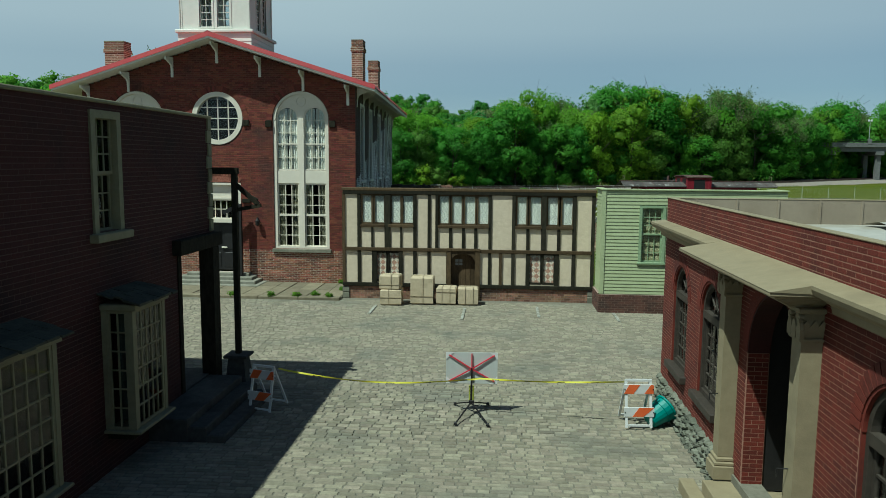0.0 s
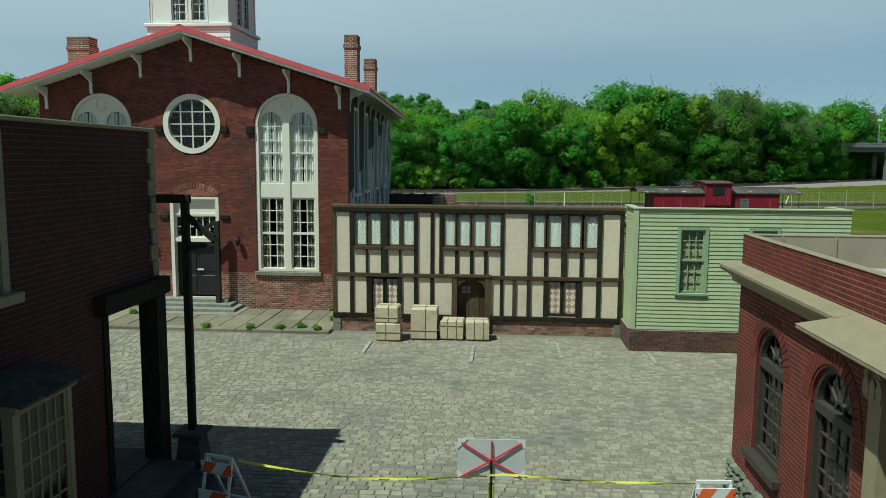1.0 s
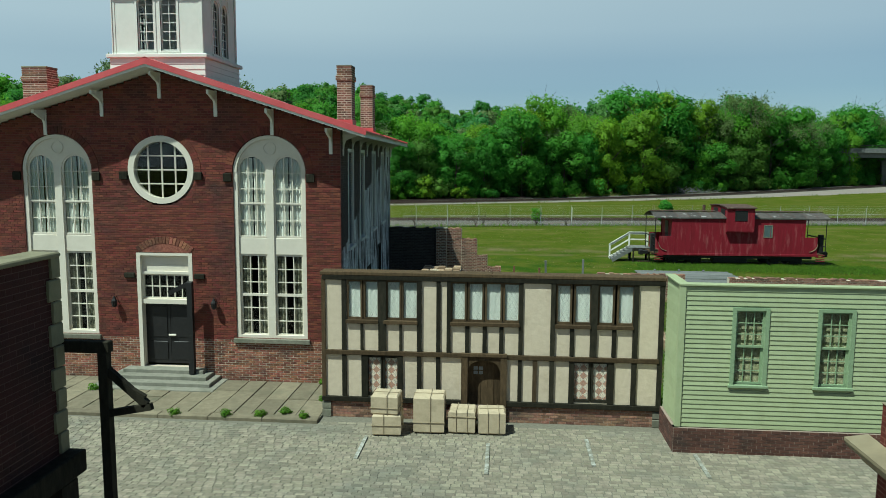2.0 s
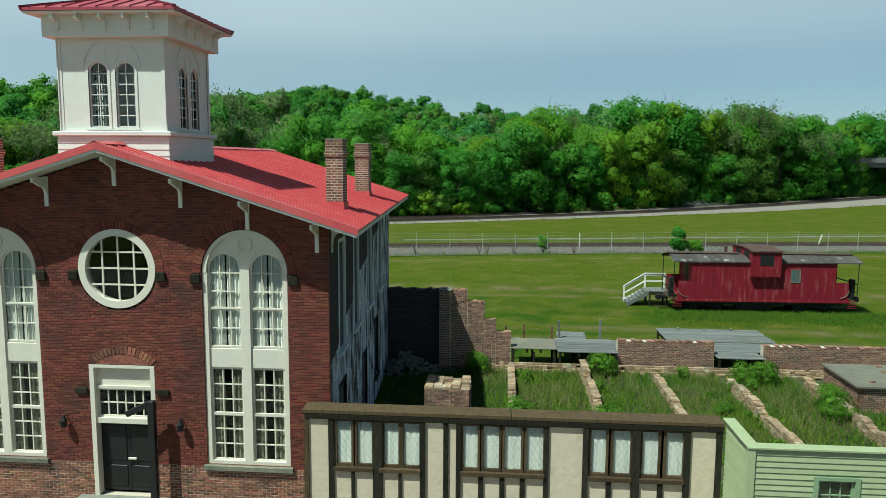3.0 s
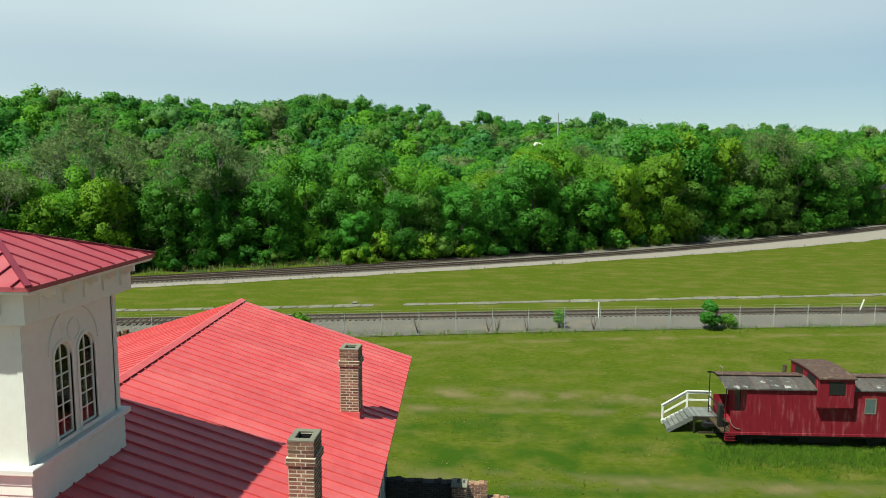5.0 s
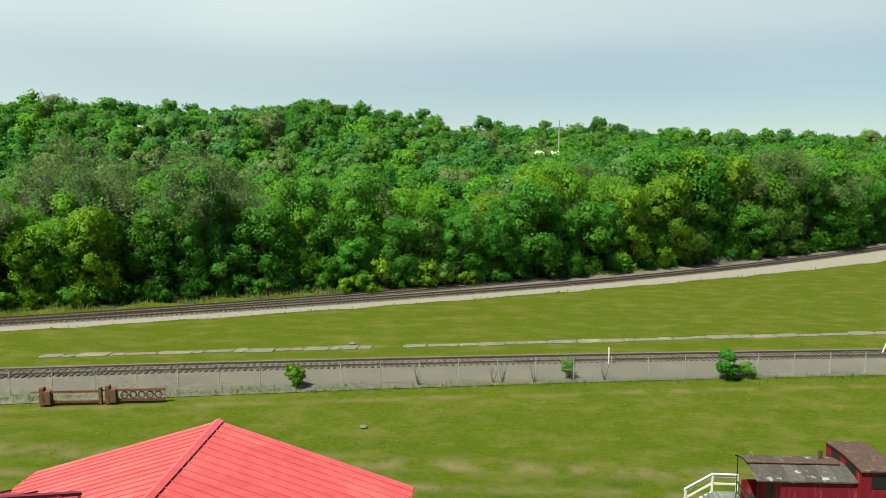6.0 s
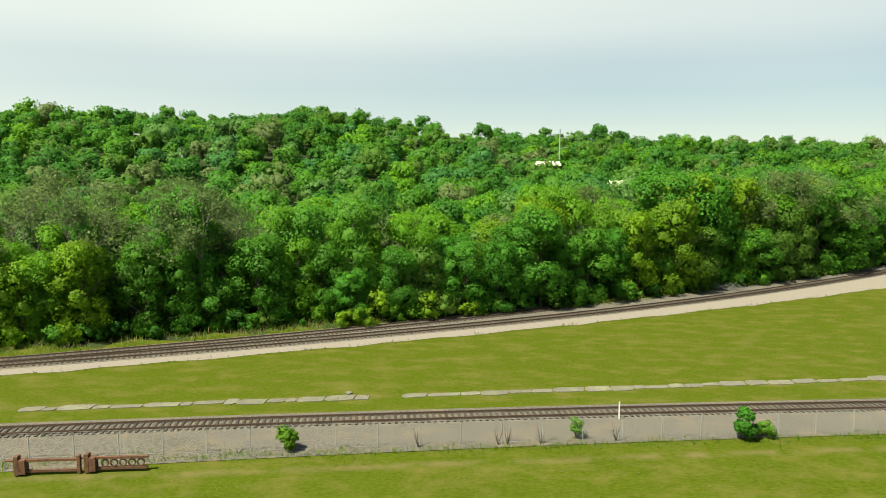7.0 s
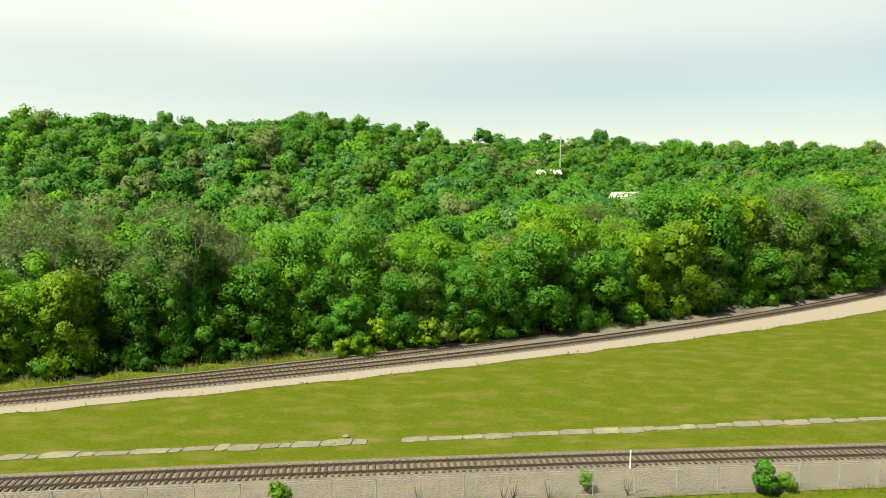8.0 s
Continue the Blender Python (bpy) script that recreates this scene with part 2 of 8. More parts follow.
def quads(name, v, n_quads):
    """A mesh of loose four-cornered faces from an array of corners, with the normals of the whole form where given."""
    me = bpy.data.meshes.new(name)
    me.vertices.add(len(v))
    me.vertices.foreach_set("co", np.asarray(v, np.float32)[:, :3].ravel())
    me.loops.add(4 * n_quads)
    me.loops.foreach_set("vertex_index", np.arange(4 * n_quads, dtype=np.int32))
    me.polygons.add(n_quads)
    me.polygons.foreach_set("loop_start", np.arange(0, 4 * n_quads, 4, dtype=np.int32))
    me.update(calc_edges=True)
    me.validate()
    if np.shape(v)[1] == 6:
        me.normals_split_custom_set_from_vertices(np.asarray(v, np.float32)[:, 3:])
    return me


def part(name, mb, material, parent=None, label="", m=None, smooth=False, weld=False):
    """One mesh object under a thing or a part. mb: an MB or a ready mesh."""
    me = mb.mesh(name) if isinstance(mb, MB) else mb
    if weld:
        w = bmesh.new()
        w.from_mesh(me)
        bmesh.ops.remove_doubles(w, verts=w.verts, dist=0.0005)
        w.to_mesh(me)
        w.free()
    if not me.materials:
        me.materials.append(material)
    if smooth:
        me.polygons.foreach_set("use_smooth", [True] * len(me.polygons))
    ob = new(name, me)
    ob.parent = parent
    if m is not None:
        ob.matrix_basis = m
    if label:
        ob["label"] = label
    return ob


def thing(name, m, label, category, group="", kind=""):
    ob = new(name)
    ob.matrix_basis = m
    ob.empty_display_size = 0.3
    return tagged(ob, label, category, group, kind)


def solid(name, mb, material, label, category, kind="", group="", m=None):
    """A thing of one mesh."""
    return tagged(part(name, mb, material, None, "", m), label, category, group, kind)


def spans(u0, u1, cuts):
    """What is left of u0..u1 once the cuts are taken out."""
    out, a = [], u0
    for c0, c1 in sorted(cuts):
        if c1 <= a or c0 >= u1:
            continue
        if c0 > a:
            out.append((a, min(c0, u1)))
        a = max(a, c1)
    if a < u1:
        out.append((a, u1))
    return [s for s in out if s[1] - s[0] > 0.004]


def rect_hole(u0, u1, z0, z1):
    return lambda z: (u0, u1) if z0 < z < z1 else None


def arch_hole(u0, u1, z0, spring):
    """A round-headed opening, cut a little wide above so that the arch stones hide the broken courses."""
    r, c = (u1 - u0) / 2 + 0.045, (u0 + u1) / 2

    def cut(z):
        if z0 < z <= spring:
            return (u0, u1)
        if spring < z < spring + r:
            w = math.sqrt(r * r - (z - spring) ** 2)
            return (c - w, c + w)
    return cut


def round_hole(c, zc, r):
    r += 0.045

    def cut(z):
        if abs(z - zc) < r:
            w = math.sqrt(r * r - (z - zc) ** 2)
            return (c - w, c + w)
    return cut


def masonry(parent, u0, u1, z0, z1, holes, brick, brick_single, mortar, bl=0.215, bh=0.072, joint=0.014, thick=0.3, proud=0.008, pick=None, sides=None, seed=1, back="wall_core", skew=None):
    """A wall of single bricks in running bond on a core, in the local frame: u along x, its face at y = 0 looking to -y.
    sides: a function of z giving the wall's own ends (for gables). pick: a stretch (u0, u1, z0, z1) whose whole bricks become parts."""
    rng = random.Random(seed)
    core, rest, singles = MB(), MB(), []
    n = max(1, round((z1 - z0) / bh))
    bh = (z1 - z0) / n
    runs = {}
    for k in range(n):
        za, zb = z0 + k * bh, z0 + (k + 1) * bh
        zm = (za + zb) / 2
        lo, hi = sides(zm) if sides else (u0, u1)
        if hi - lo < 0.05:
            continue
        cuts = [c for c in (h(zm) for h in holes) if c]
        free = spans(lo, hi, cuts)
        key = tuple(free)
        if runs.get("key") == key:
            runs["z1"] = zb
        else:
            for a, b in runs.get("key", ()):
                core.box(a, b, 0.0, thick, runs["z0"], runs["z1"])
            runs = {"key": key, "z0": za, "z1": zb}
        off = (k % 2) * bl / 2
        for a, b in free:
            i = math.floor((a - u0 - off) / bl)
            while u0 + off + i * bl < b - 0.01:
                s, e = u0 + off + i * bl, u0 + off + (i + 1) * bl
                i += 1
                p, q = max(s, a), min(e, b)
                if q - p < 0.03:
                    continue
                j = joint / 2
                pr = proud * rng.uniform(0.6, 1.3)
                whole = q - p > bl - 0.001
                if whole and pick and pick[0] < s and e < pick[1] and pick[2] < za and zb < pick[3] and len(singles) < 300:
                    singles.append(((s + e) / 2, pr, zm))
                    continue
                rest.add([(p + j, -pr, za + j), (q - j, -pr, za + j), (q - j, -pr, zb - j), (p + j, -pr, zb - j),
                          (p + j, 0.004, za + j), (q - j, 0.004, za + j), (q - j, 0.004, zb - j), (p + j, 0.004, zb - j)],
                         [(0, 1, 2, 3), (0, 4, 5, 1), (1, 5, 6, 2), (2, 6, 7, 3), (3, 7, 4, 0)])
    for a, b in runs.get("key", ()):
        core.box(a, b, 0.0, thick, runs["z0"], runs["z1"])
    cores = part(back, core, mortar, parent)
    if rest.v:
        ob = part("brickwork", rest, brick, parent)
        ob["kind"] = "stuff"
    if singles:
        j = joint / 2
        me = MB().box(-bl / 2 + j, bl / 2 - j, 0, proud + 0.004, -bh / 2 + j, bh / 2 - j, 0.003).mesh("brick")
        me.materials.append(brick_single)
        for u, pr, zm in singles:
            part("brick", me, brick_single, parent, m=Matrix.Translation((u, -pr, zm)))
    return cores


def sash(parent, m, w, h, cols, rows, fr=0.06, bar=0.022, paint=None, depth=0.05, arch=False, pane=True, name="window", glassmat=None):
    """A glazed sash in the local frame, its lower left corner at the origin: a frame with bars and glass, round-headed if arch."""
    paint = paint or WHITE
    r = w / 2
    s = h - r if arch else h
    b = MB()
    b.box(0, fr, 0, depth, 0, s).box(w - fr, w, 0, depth, 0, s).box(fr, w - fr, 0, depth, 0, fr)
    if arch:
        b.ring(r, s, r - fr, r, 0, depth, 0, 180, 14)
    else:
        b.box(fr, w - fr, 0, depth, h - fr, h)
    top = h - fr
    for i in range(1, cols):
        x = fr + (w - 2 * fr) * i / cols
        zt = s + math.sqrt(max(0, (r - fr) ** 2 - (x - r) ** 2)) if arch else top
        b.box(x - bar / 2, x + bar / 2, 0.008, depth - 0.008, fr, zt)
    for k in range(1, rows):
        z = fr + (top - fr) * k / rows
        half = r - fr if z <= s or not arch else math.sqrt(max(0, (r - fr) ** 2 - (z - s) ** 2))
        b.box(r - half, r + half, 0.01, depth - 0.01, z - bar / 2, z + bar / 2)
    win = part(name, b, paint, parent, m=m)
    if pane:
        g = MB()
        if arch:
            pts = [(fr / 2, fr / 2), (w - fr / 2, fr / 2)] + [(r + (r - fr / 2) * math.cos(radians(a)), s + (r - fr / 2) * math.sin(radians(a))) for a in range(0, 181, 12)]
        else:
            pts = [(fr / 2, fr / 2), (w - fr / 2, fr / 2), (w - fr / 2, h - fr / 2), (fr / 2, h - fr / 2)]
        g.prism(pts, depth * 0.45, depth * 0.55)
        gl = part("pane", g, glassmat or GLASS, win)
        gl.visible_shadow = False
    return win


def drape(parent, m, w, h, folds, material, amp=0.03, seed=0, flare=0.0, name="curtain", label=""):
    """A hanging cloth w wide and h high with upright folds; its top edge lies along local x."""
    rng = random.Random(seed)
    nx, nz = folds * 6, 5
    ph = rng.uniform(0, 6)
    b = MB()
    v = []
    for k in range(nz + 1):
        t = k / nz
        for i in range(nx + 1):
            s = i / nx
            x = w * s * (1 - flare * math.sin(math.pi * t) * 0.5)
            v.append((x, amp * math.sin(s * folds * 6.283 + ph + 0.5 * t) + amp * 0.4 * math.sin(s * folds * 15 + t), -h * t))
    b.add(v, [(k * (nx + 1) + i, (k + 1) * (nx + 1) + i, (k + 1) * (nx + 1) + i + 1, k * (nx + 1) + i + 1) for k in range(nz) for i in range(nx)])
    return part(name, b, material, parent, label, m, smooth=True)

# ---- ground ----
def smooth(a, b, t):
    t = np.clip((t - a) / (b - a), 0, 1)
    return t * t * (3 - 2 * t)


def ground_z(x, y):
    """The height of the land: level town, a field that rises a little to the railway, wooded hills behind."""
    x, y = np.asarray(x, float), np.asarray(y, float)
    z = 0.5 * smooth(62, 82, y)
    d = y - 0.42 * x
    top = 24 + 9 * smooth(-20, -80, x) + 1.5 * np.sin(x * 0.021 + 1.0) + 1.0 * np.sin(x * 0.047) + 5.0 * np.exp(-((x + 112) / 42) ** 2)
    return z + top * smooth(205, 540, d) + 1.2 * smooth(122, 150, d)


def axis_steps(lo, hi, fine_lo, fine_hi, step, grow=1.25):
    a = list(np.arange(fine_lo, fine_hi + step, step))
    s = step
    while a[-1] < hi:
        s *= grow
        a.append(a[-1] + s)
    s = step
    while a[0] > lo:
        s *= grow
        a.insert(0, a[0] - s)
    return np.array(a)


gx, gy = axis_steps(-2600, 2600, -120, 120, 4.0), axis_steps(-400, 4200, -20, 200, 4.0)
GX, GY = np.meshgrid(gx, gy)
GZ = ground_z(GX, GY) - 0.06
gv = np.stack([GX, GY, GZ], -1).reshape(-1, 3)
nx_, ny_ = len(gx), len(gy)
gf = [(j * nx_ + i, j * nx_ + i + 1, (j + 1) * nx_ + i + 1, (j + 1) * nx_ + i) for j in range(ny_ - 1) for i in range(nx_ - 1)]
gm = MB()
gm.v, gm.f = [tuple(p) for p in gv], gf
GRASS = mat("meadow", (0.06, 0.088, 0.004), (0.108, 0.13, 0.014), 4.5, 0.95, 0.4, 8, stain=(0.155, 0.142, 0.036), stain_scale=0.5, stain_lo=0.46, stain_hi=0.78, stretch=(0.6, 1.0, 1.0), spec=0.03)


def worn(m, bands):
    """Worn bare earth, or another given tone, along level bands: (centre y at x=0, slope, half width, strength, tone).
    """
    n, l = m.node_tree.nodes, m.node_tree.links
    b = n["Principled BSDF"]
    src = b.inputs["Base Color"].links[0].from_socket
    geo = n.new("ShaderNodeNewGeometry")
    sep = n.new("ShaderNodeSeparateXYZ")
    l.new(geo.outputs["Position"], sep.inputs[0])
    nz = n.new("ShaderNodeTexNoise")
    nz.inputs["Scale"].default_value, nz.inputs["Detail"].default_value = 0.45, 7
    l.new(geo.outputs["Position"], nz.inputs["Vector"])

    def op(kind, a, c):
        o = n.new("ShaderNodeMath")
        o.operation = kind
        for i, v in enumerate((a, c)):
            if isinstance(v, (int, float)):
                o.inputs[i].default_value = v
            else:
                l.new(v, o.inputs[i])
        return o.outputs[0]
    for y0, slope, half, strength, tone in bands:
        d = op("ABSOLUTE", op("SUBTRACT", op("SUBTRACT", sep.outputs["Y"], y0), op("MULTIPLY", sep.outputs["X"], slope)), 0.0)
        f = n.new("ShaderNodeMapRange")
        f.interpolation_type = "SMOOTHSTEP"
        f.inputs["From Min"].default_value, f.inputs["From Max"].default_value = half, 0.0
        l.new(d, f.inputs["Value"])
        g = n.new("ShaderNodeMapRange")
        g.inputs["From Min"].default_value, g.inputs["From Max"].default_value = 0.4, 0.66
        l.new(nz.outputs["Fac"], g.inputs["Value"])
        fac = op("MULTIPLY", op("MULTIPLY", f.outputs["Result"], g.outputs["Result"]), strength)
        x = n.new("ShaderNodeMix")
        x.data_type = "RGBA"
        l.new(fac, x.inputs["Factor"])
        l.new(src, x.inputs["A"])
        x.inputs["B"].default_value = (*tone, 1)
        src = x.outputs["Result"]
    l.new(src, b.inputs["Base Color"])


EARTH = (0.16, 0.125, 0.06)
# the first, broad band is a darker green; the others are bare earth
worn(GRASS, [(50.0, 0.0, 26.0, 1.3, (0.034, 0.066, 0.005)), (64.5, 0.0, 1.7, 0.9, EARTH), (61.6, 0.01, 1.0, 0.75, EARTH), (52.0, 0.0, 1.3, 0.8, EARTH), (49.6, 0.0, 0.8, 0.6, EARTH), (87.3, 0.185, 1.6, 0.7, (0.17, 0.15, 0.07)), (93.0, 0.2, 1.2, 0.5, EARTH), (77.2, 0.17, 0.9, 0.6, EARTH)])
ground = solid("ground", gm, GRASS, "wide green meadow with worn earth tracks and far slopes", "ground", "structure")
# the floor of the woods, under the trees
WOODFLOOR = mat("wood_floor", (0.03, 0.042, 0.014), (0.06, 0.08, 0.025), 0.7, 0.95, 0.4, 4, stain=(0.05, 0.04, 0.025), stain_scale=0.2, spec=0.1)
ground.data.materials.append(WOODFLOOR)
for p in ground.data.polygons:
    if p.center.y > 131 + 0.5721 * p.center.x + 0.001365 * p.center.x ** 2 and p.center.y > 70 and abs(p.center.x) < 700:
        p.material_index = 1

# railway lines, as a centre line y = f(x)
def near_line(x):
    return 86.6 + 0.172 * x - 0.0004 * x * x


def far_line(x):
    return 123.57 + 0.5721 * x + 0.001365 * x * x


def far_line_b(x):
    return far_line(x) + 1.9 + 0.055 * (x + 55)


def road_edge(x):
    return 118.14 + 0.5356 * x + 0.000963 * x * x


def ribbon(f0, f1, x0, x1, step, z):
    """A flat strip between two lines of the plan."""
    b = MB()
    xs = np.arange(x0, x1 + step, step)
    v = []
    for x in xs:
        for k in range(5):
            y = f0(x) + (f1(x) - f0(x)) * k / 4
            v.append((x, y, float(ground_z(x, y)) + z))
    b.add(v, [(5 * i + k, 5 * i + k + 5, 5 * i + k + 6, 5 * i + k + 1) for i in range(len(xs) - 1) for k in range(4)])
    return b


BALLAST = mat("ballast", (0.05, 0.045, 0.04), (0.26, 0.234, 0.2), 6.5, 0.95, 1.0, 9, stain=(0.22, 0.175, 0.125), stain_scale=0.4, stain_lo=0.5, stain_hi=0.75, spec=0.1)
GRAVEL = mat("pale_gravel", (0.26, 0.225, 0.19), (0.34, 0.3, 0.26), 4, 0.95, 0.4, 20, stain=(0.3, 0.27, 0.22), stain_scale=0.25, stain_lo=0.52, stain_hi=0.75, spec=0.1)
CONC = mat("old_concrete", (0.16, 0.147, 0.112), (0.22, 0.203, 0.155), 3, 0.9, 0.3, 20, rand=0.12, stain=(0.25, 0.25, 0.15), stain_scale=0.6)
TIE = mat("tarred_tie", (0.045, 0.036, 0.03), (0.10, 0.08, 0.06), 9, 0.9, 0.4, 50, rand=0.3)
TIE_I = mat("tarred_ties", (0.045, 0.036, 0.03), (0.10, 0.08, 0.06), 9, 0.9, 0.4, 50, rand=0.3, island=True)
RAIL = mat("rusty_rail", (0.07, 0.045, 0.035), (0.13, 0.085, 0.06), 12, 0.6, 0.2, metal=0.5)
solid("ballast_bed", ribbon(lambda x: near_line(x) - 6.9 + 0.015 * x, lambda x: near_line(x) + 2.0, -90, 90, 3, -0.02), BALLAST, "grey gravel ballast beside and under the railway track", "ballast", "structure")
solid("gravel_road", ribbon(lambda x: min(road_edge(x) + 0.5 * math.sin(x * 0.7) * math.sin(x * 0.23), far_line(x) - 1.2), lambda x: far_line(x) - 1.0, -110, 150, 3, -0.03), GRAVEL, "pale gravel service road beside the far track", "road", "structure")
solid("far_ballast", ribbon(lambda x: far_line(x) - 2.0, lambda x: (far_line_b(x) if x < -10 else far_line(x) + 4.4 - 1.6 * min(1.0, (x + 10) / 30)) + 2.0, -110, 150, 3, -0.01), BALLAST, "brown gravel bed under the far tracks", "ballast", "structure")


def track(line, x0, x1, label, parts_from, parts_to):
    """Two rails on ties along a line of the plan; ties in one stretch are parts of their own."""
    t = thing("railway_track", pose(0, 0, 0), label, "railway track", "", "structure")
    me = MB().box(-0.11, 0.11, -1.3, 1.3, -0.06, 0.1, 0.012).mesh("tie")
    me.materials.append(TIE)
    rest, rng = MB(), random.Random(3)
    x, n = x0, 0
    rails = (MB(), MB())
    prev = None
    while x < x1:
        s = (line(x + 0.1) - line(x - 0.1)) / 0.2
        c = 1 / math.hypot(1, s)
        y = line(x)
        z = float(ground_z(x, y)) - 0.04
        if parts_from < x < parts_to and n < 300:
            part("tie", me, TIE, t, m=pose(x, y, z, 0, 0, math.degrees(math.atan(s)) + rng.uniform(-1.2, 1.2)))
            n += 1
        else:
            d, e = Vector((c, s * c, 0)), Vector((-s * c, c, 0))
            p = Vector((x, y, z))
            w = [p + i * 0.11 * d + j * 1.3 * e + Vector((0, 0, k)) for k in (-0.06, 0.1) for i, j in ((-1, -1), (1, -1), (1, 1), (-1, 1))]
            rest.add(w, [(4, 5, 6, 7), (0, 1, 5, 4), (1, 2, 6, 5), (2, 3, 7, 6), (3, 0, 4, 7)])
        x += 0.53 * c
    xs = np.arange(x0, x1, 1.5)
    for side, b in zip((-0.76, 0.76), rails):
        v, f = [], []
        for x in xs:
            s = (line(x + 0.1) - line(x - 0.1)) / 0.2
            c = 1 / math.hypot(1, s)
            y = line(x)
            z = float(ground_z(x, y)) + 0.05
            for o, h in ((-0.06, 0), (-0.035, 0.15), (0.035, 0.15), (0.06, 0)):
                v.append((x - s * c * (side + o), y + c * (side + o), z + h))
        k = len(xs)
        for i in range(k - 1):
            for j in range(3):
                f.append((4 * i + j, 4 * i + j + 4, 4 * i + j + 5, 4 * i + j + 1))
        part("rail", b.add(v, f), RAIL, t)
    if rest.v:
        part("ties", rest, TIE_I, t)["kind"] = "stuff"
    return t


track(near_line, -80, 80, "single rusty railway track on dark ties", -40, 32)
track(far_line, -105, 140, "far railway track along the edge of the woods", 0, 0)
track(far_line_b, -105, 4, "second far railway track that joins the first", 0, 0)

# broken concrete path between the two lines
rng = random.Random(11)
path = thing("concrete_path", pose(0, 0, 0), "broken strip of old concrete slabs in the grass", "path", "", "structure")
x = -44.0
while x < 46:
    w = rng.uniform(0.9, 3.2)
    if rng.random() < 0.95:
        y0 = 92.9 + 0.212 * x
        dy, q = rng.uniform(-0.14, 0.14), rng.uniform(0.45, 0.85)
        b = MB()
        ang = [i / 9 * 6.283 for i in range(9)]
        top = [(x + w / 2 + w / 2 * max(-1.0, min(1.0, 1.4 * math.cos(a))) * rng.uniform(0.95, 1.0), y0 + 0.212 * w / 2 + dy + q * max(-0.95, min(0.95, 1.3 * math.sin(a))) * rng.uniform(0.8, 1.05)) for a in ang]
        top = [(px, py + 0.2 * (px - x - w / 2)) for px, py in top]
        zz = float(ground_z(x, y0))
        n = len(top)
        b.add([(px, py, zz + 0.0) for px, py in top] + [(px, py, zz - 0.06) for px, py in top], [tuple(range(n))] + [(i, n + i, n + (i + 1) % n, (i + 1) % n) for i in range(n)])
        part("slab", b, CONC, path)
    x += w + rng.uniform(-0.04, 0.08)

# ---- brick hall with bell tower ----
hall = thing("town_hall", pose(0, 0, 0), "red brick hall with red metal gable roof and white tower", "building")
FY, CX, SK = 28.65, -11.22, -0.058
front = part("front_wall", MB().box(-16.7, -5.74, FY + 0.3, FY + 0.32, 0.0, 0.3), MORTAR, hall)


def roof_z(x):
    return 9.62 - 0.312 * abs(x - CX)


def gable(z):
    top = 9.42
    h = min(5.482, (top - z) / 0.312)
    return (CX - h, CX + h)


win_holes = [(-9.0, -6.8), (-15.6, -13.4)]
holes = [arch_hole(a, b, 1.42, 6.46) for a, b in win_holes] + [round_hole(CX, 6.52, 1.02), rect_hole(-12.1, -10.34, 0.45, 4.0)]
fw = part("facade", MB().box(-16.7, -5.74, 0.31, 0.33, 0.02, 0.2), MORTAR, hall, m=pose(0, FY, 0))
BASEB = mat("bare_base_brick", (0.17, 0.05, 0.03), (0.38, 0.17, 0.1), 16, 0.9, 0.4, 80, rand=0.5, island=True, stain=(0.09, 0.045, 0.035), stain_scale=1.2, hue=0.015)
masonry(fw, -16.71, -5.73, 0.0, 1.36, holes, BASEB, BASEB, OLDMORT, joint=0.02, seed=41, back="base_core")
masonry(fw, -16.71, -5.73, 1.36, 9.42, holes, BRICK, BRICK_P, REDMORT, joint=0.016, pick=(-13.3, -9.1, 4.3, 8.6), sides=gable, seed=4)
# side and rear walls
sw = part("side_wall", MB().box(0.4, 15.0, 0.31, 0.33, 0.02, 0.2), MORTAR, hall, m=pose(-5.73, FY, 0, 0, 0, 90 + 3.35))
lw = MB()
xs, ys = -16.7, FY + 0.3
lw.add([(-16.7, ys, 0), (-16.4, ys, 0), (-16.4 + SK * 15.4, 44.05, 0), (-16.7 + SK * 15.4, 44.05, 0), (-16.7, ys, 7.7), (-16.4, ys, 7.7), (-16.4 + SK * 15.4, 44.05, 7.7), (-16.7 + SK * 15.4, 44.05, 7.7)],
       [(0, 1, 5, 4), (1, 2, 6, 5), (2, 3, 7, 6), (3, 0, 4, 7), (4, 5, 6, 7)])
part("left_wall", lw, BRICK, hall)
rb = MB()
rx = SK * 15.4
rb.prism([(-16.7 + rx, 0), (-5.75 + rx, 0), (-5.75 + rx, 7.7), (CX + rx, 9.4), (-16.7 + rx, 7.7)], 43.75, 44.04)
part("rear_wall", rb, BRICK, hall)

# roof: two slopes of standing-seam metal, with board and fascia
Y0, Y1, EH = 27.82, 44.85, 6.3


def rp(u, y, up=0.0):
    """A point on the roof, u metres from the ridge on plan."""
    return (CX + u + SK * (y - FY), y, 9.66 - 0.312 * abs(u) + up)


roof = part("roof", MB().add([rp(0, Y0, -0.06), rp(EH, Y0, -0.06), rp(EH, Y1, -0.06), rp(0, Y1, -0.06), rp(-EH, Y0, -0.06), rp(-EH, Y1, -0.06), rp(0, Y0, -0.2), rp(EH, Y0, -0.2), rp(EH, Y1, -0.2), rp(0, Y1, -0.2), rp(-EH, Y0, -0.2), rp(-EH, Y1, -0.2)],
             [(7, 6, 9, 8), (6, 10, 11, 9), (0, 6, 7, 1), (4, 10, 6, 0), (1, 7, 8, 2), (5, 11, 10, 4), (3, 2, 8, 9), (5, 3, 9, 11)]), WHITE, hall, "white boarded roof edge and soffit")
NP = 42
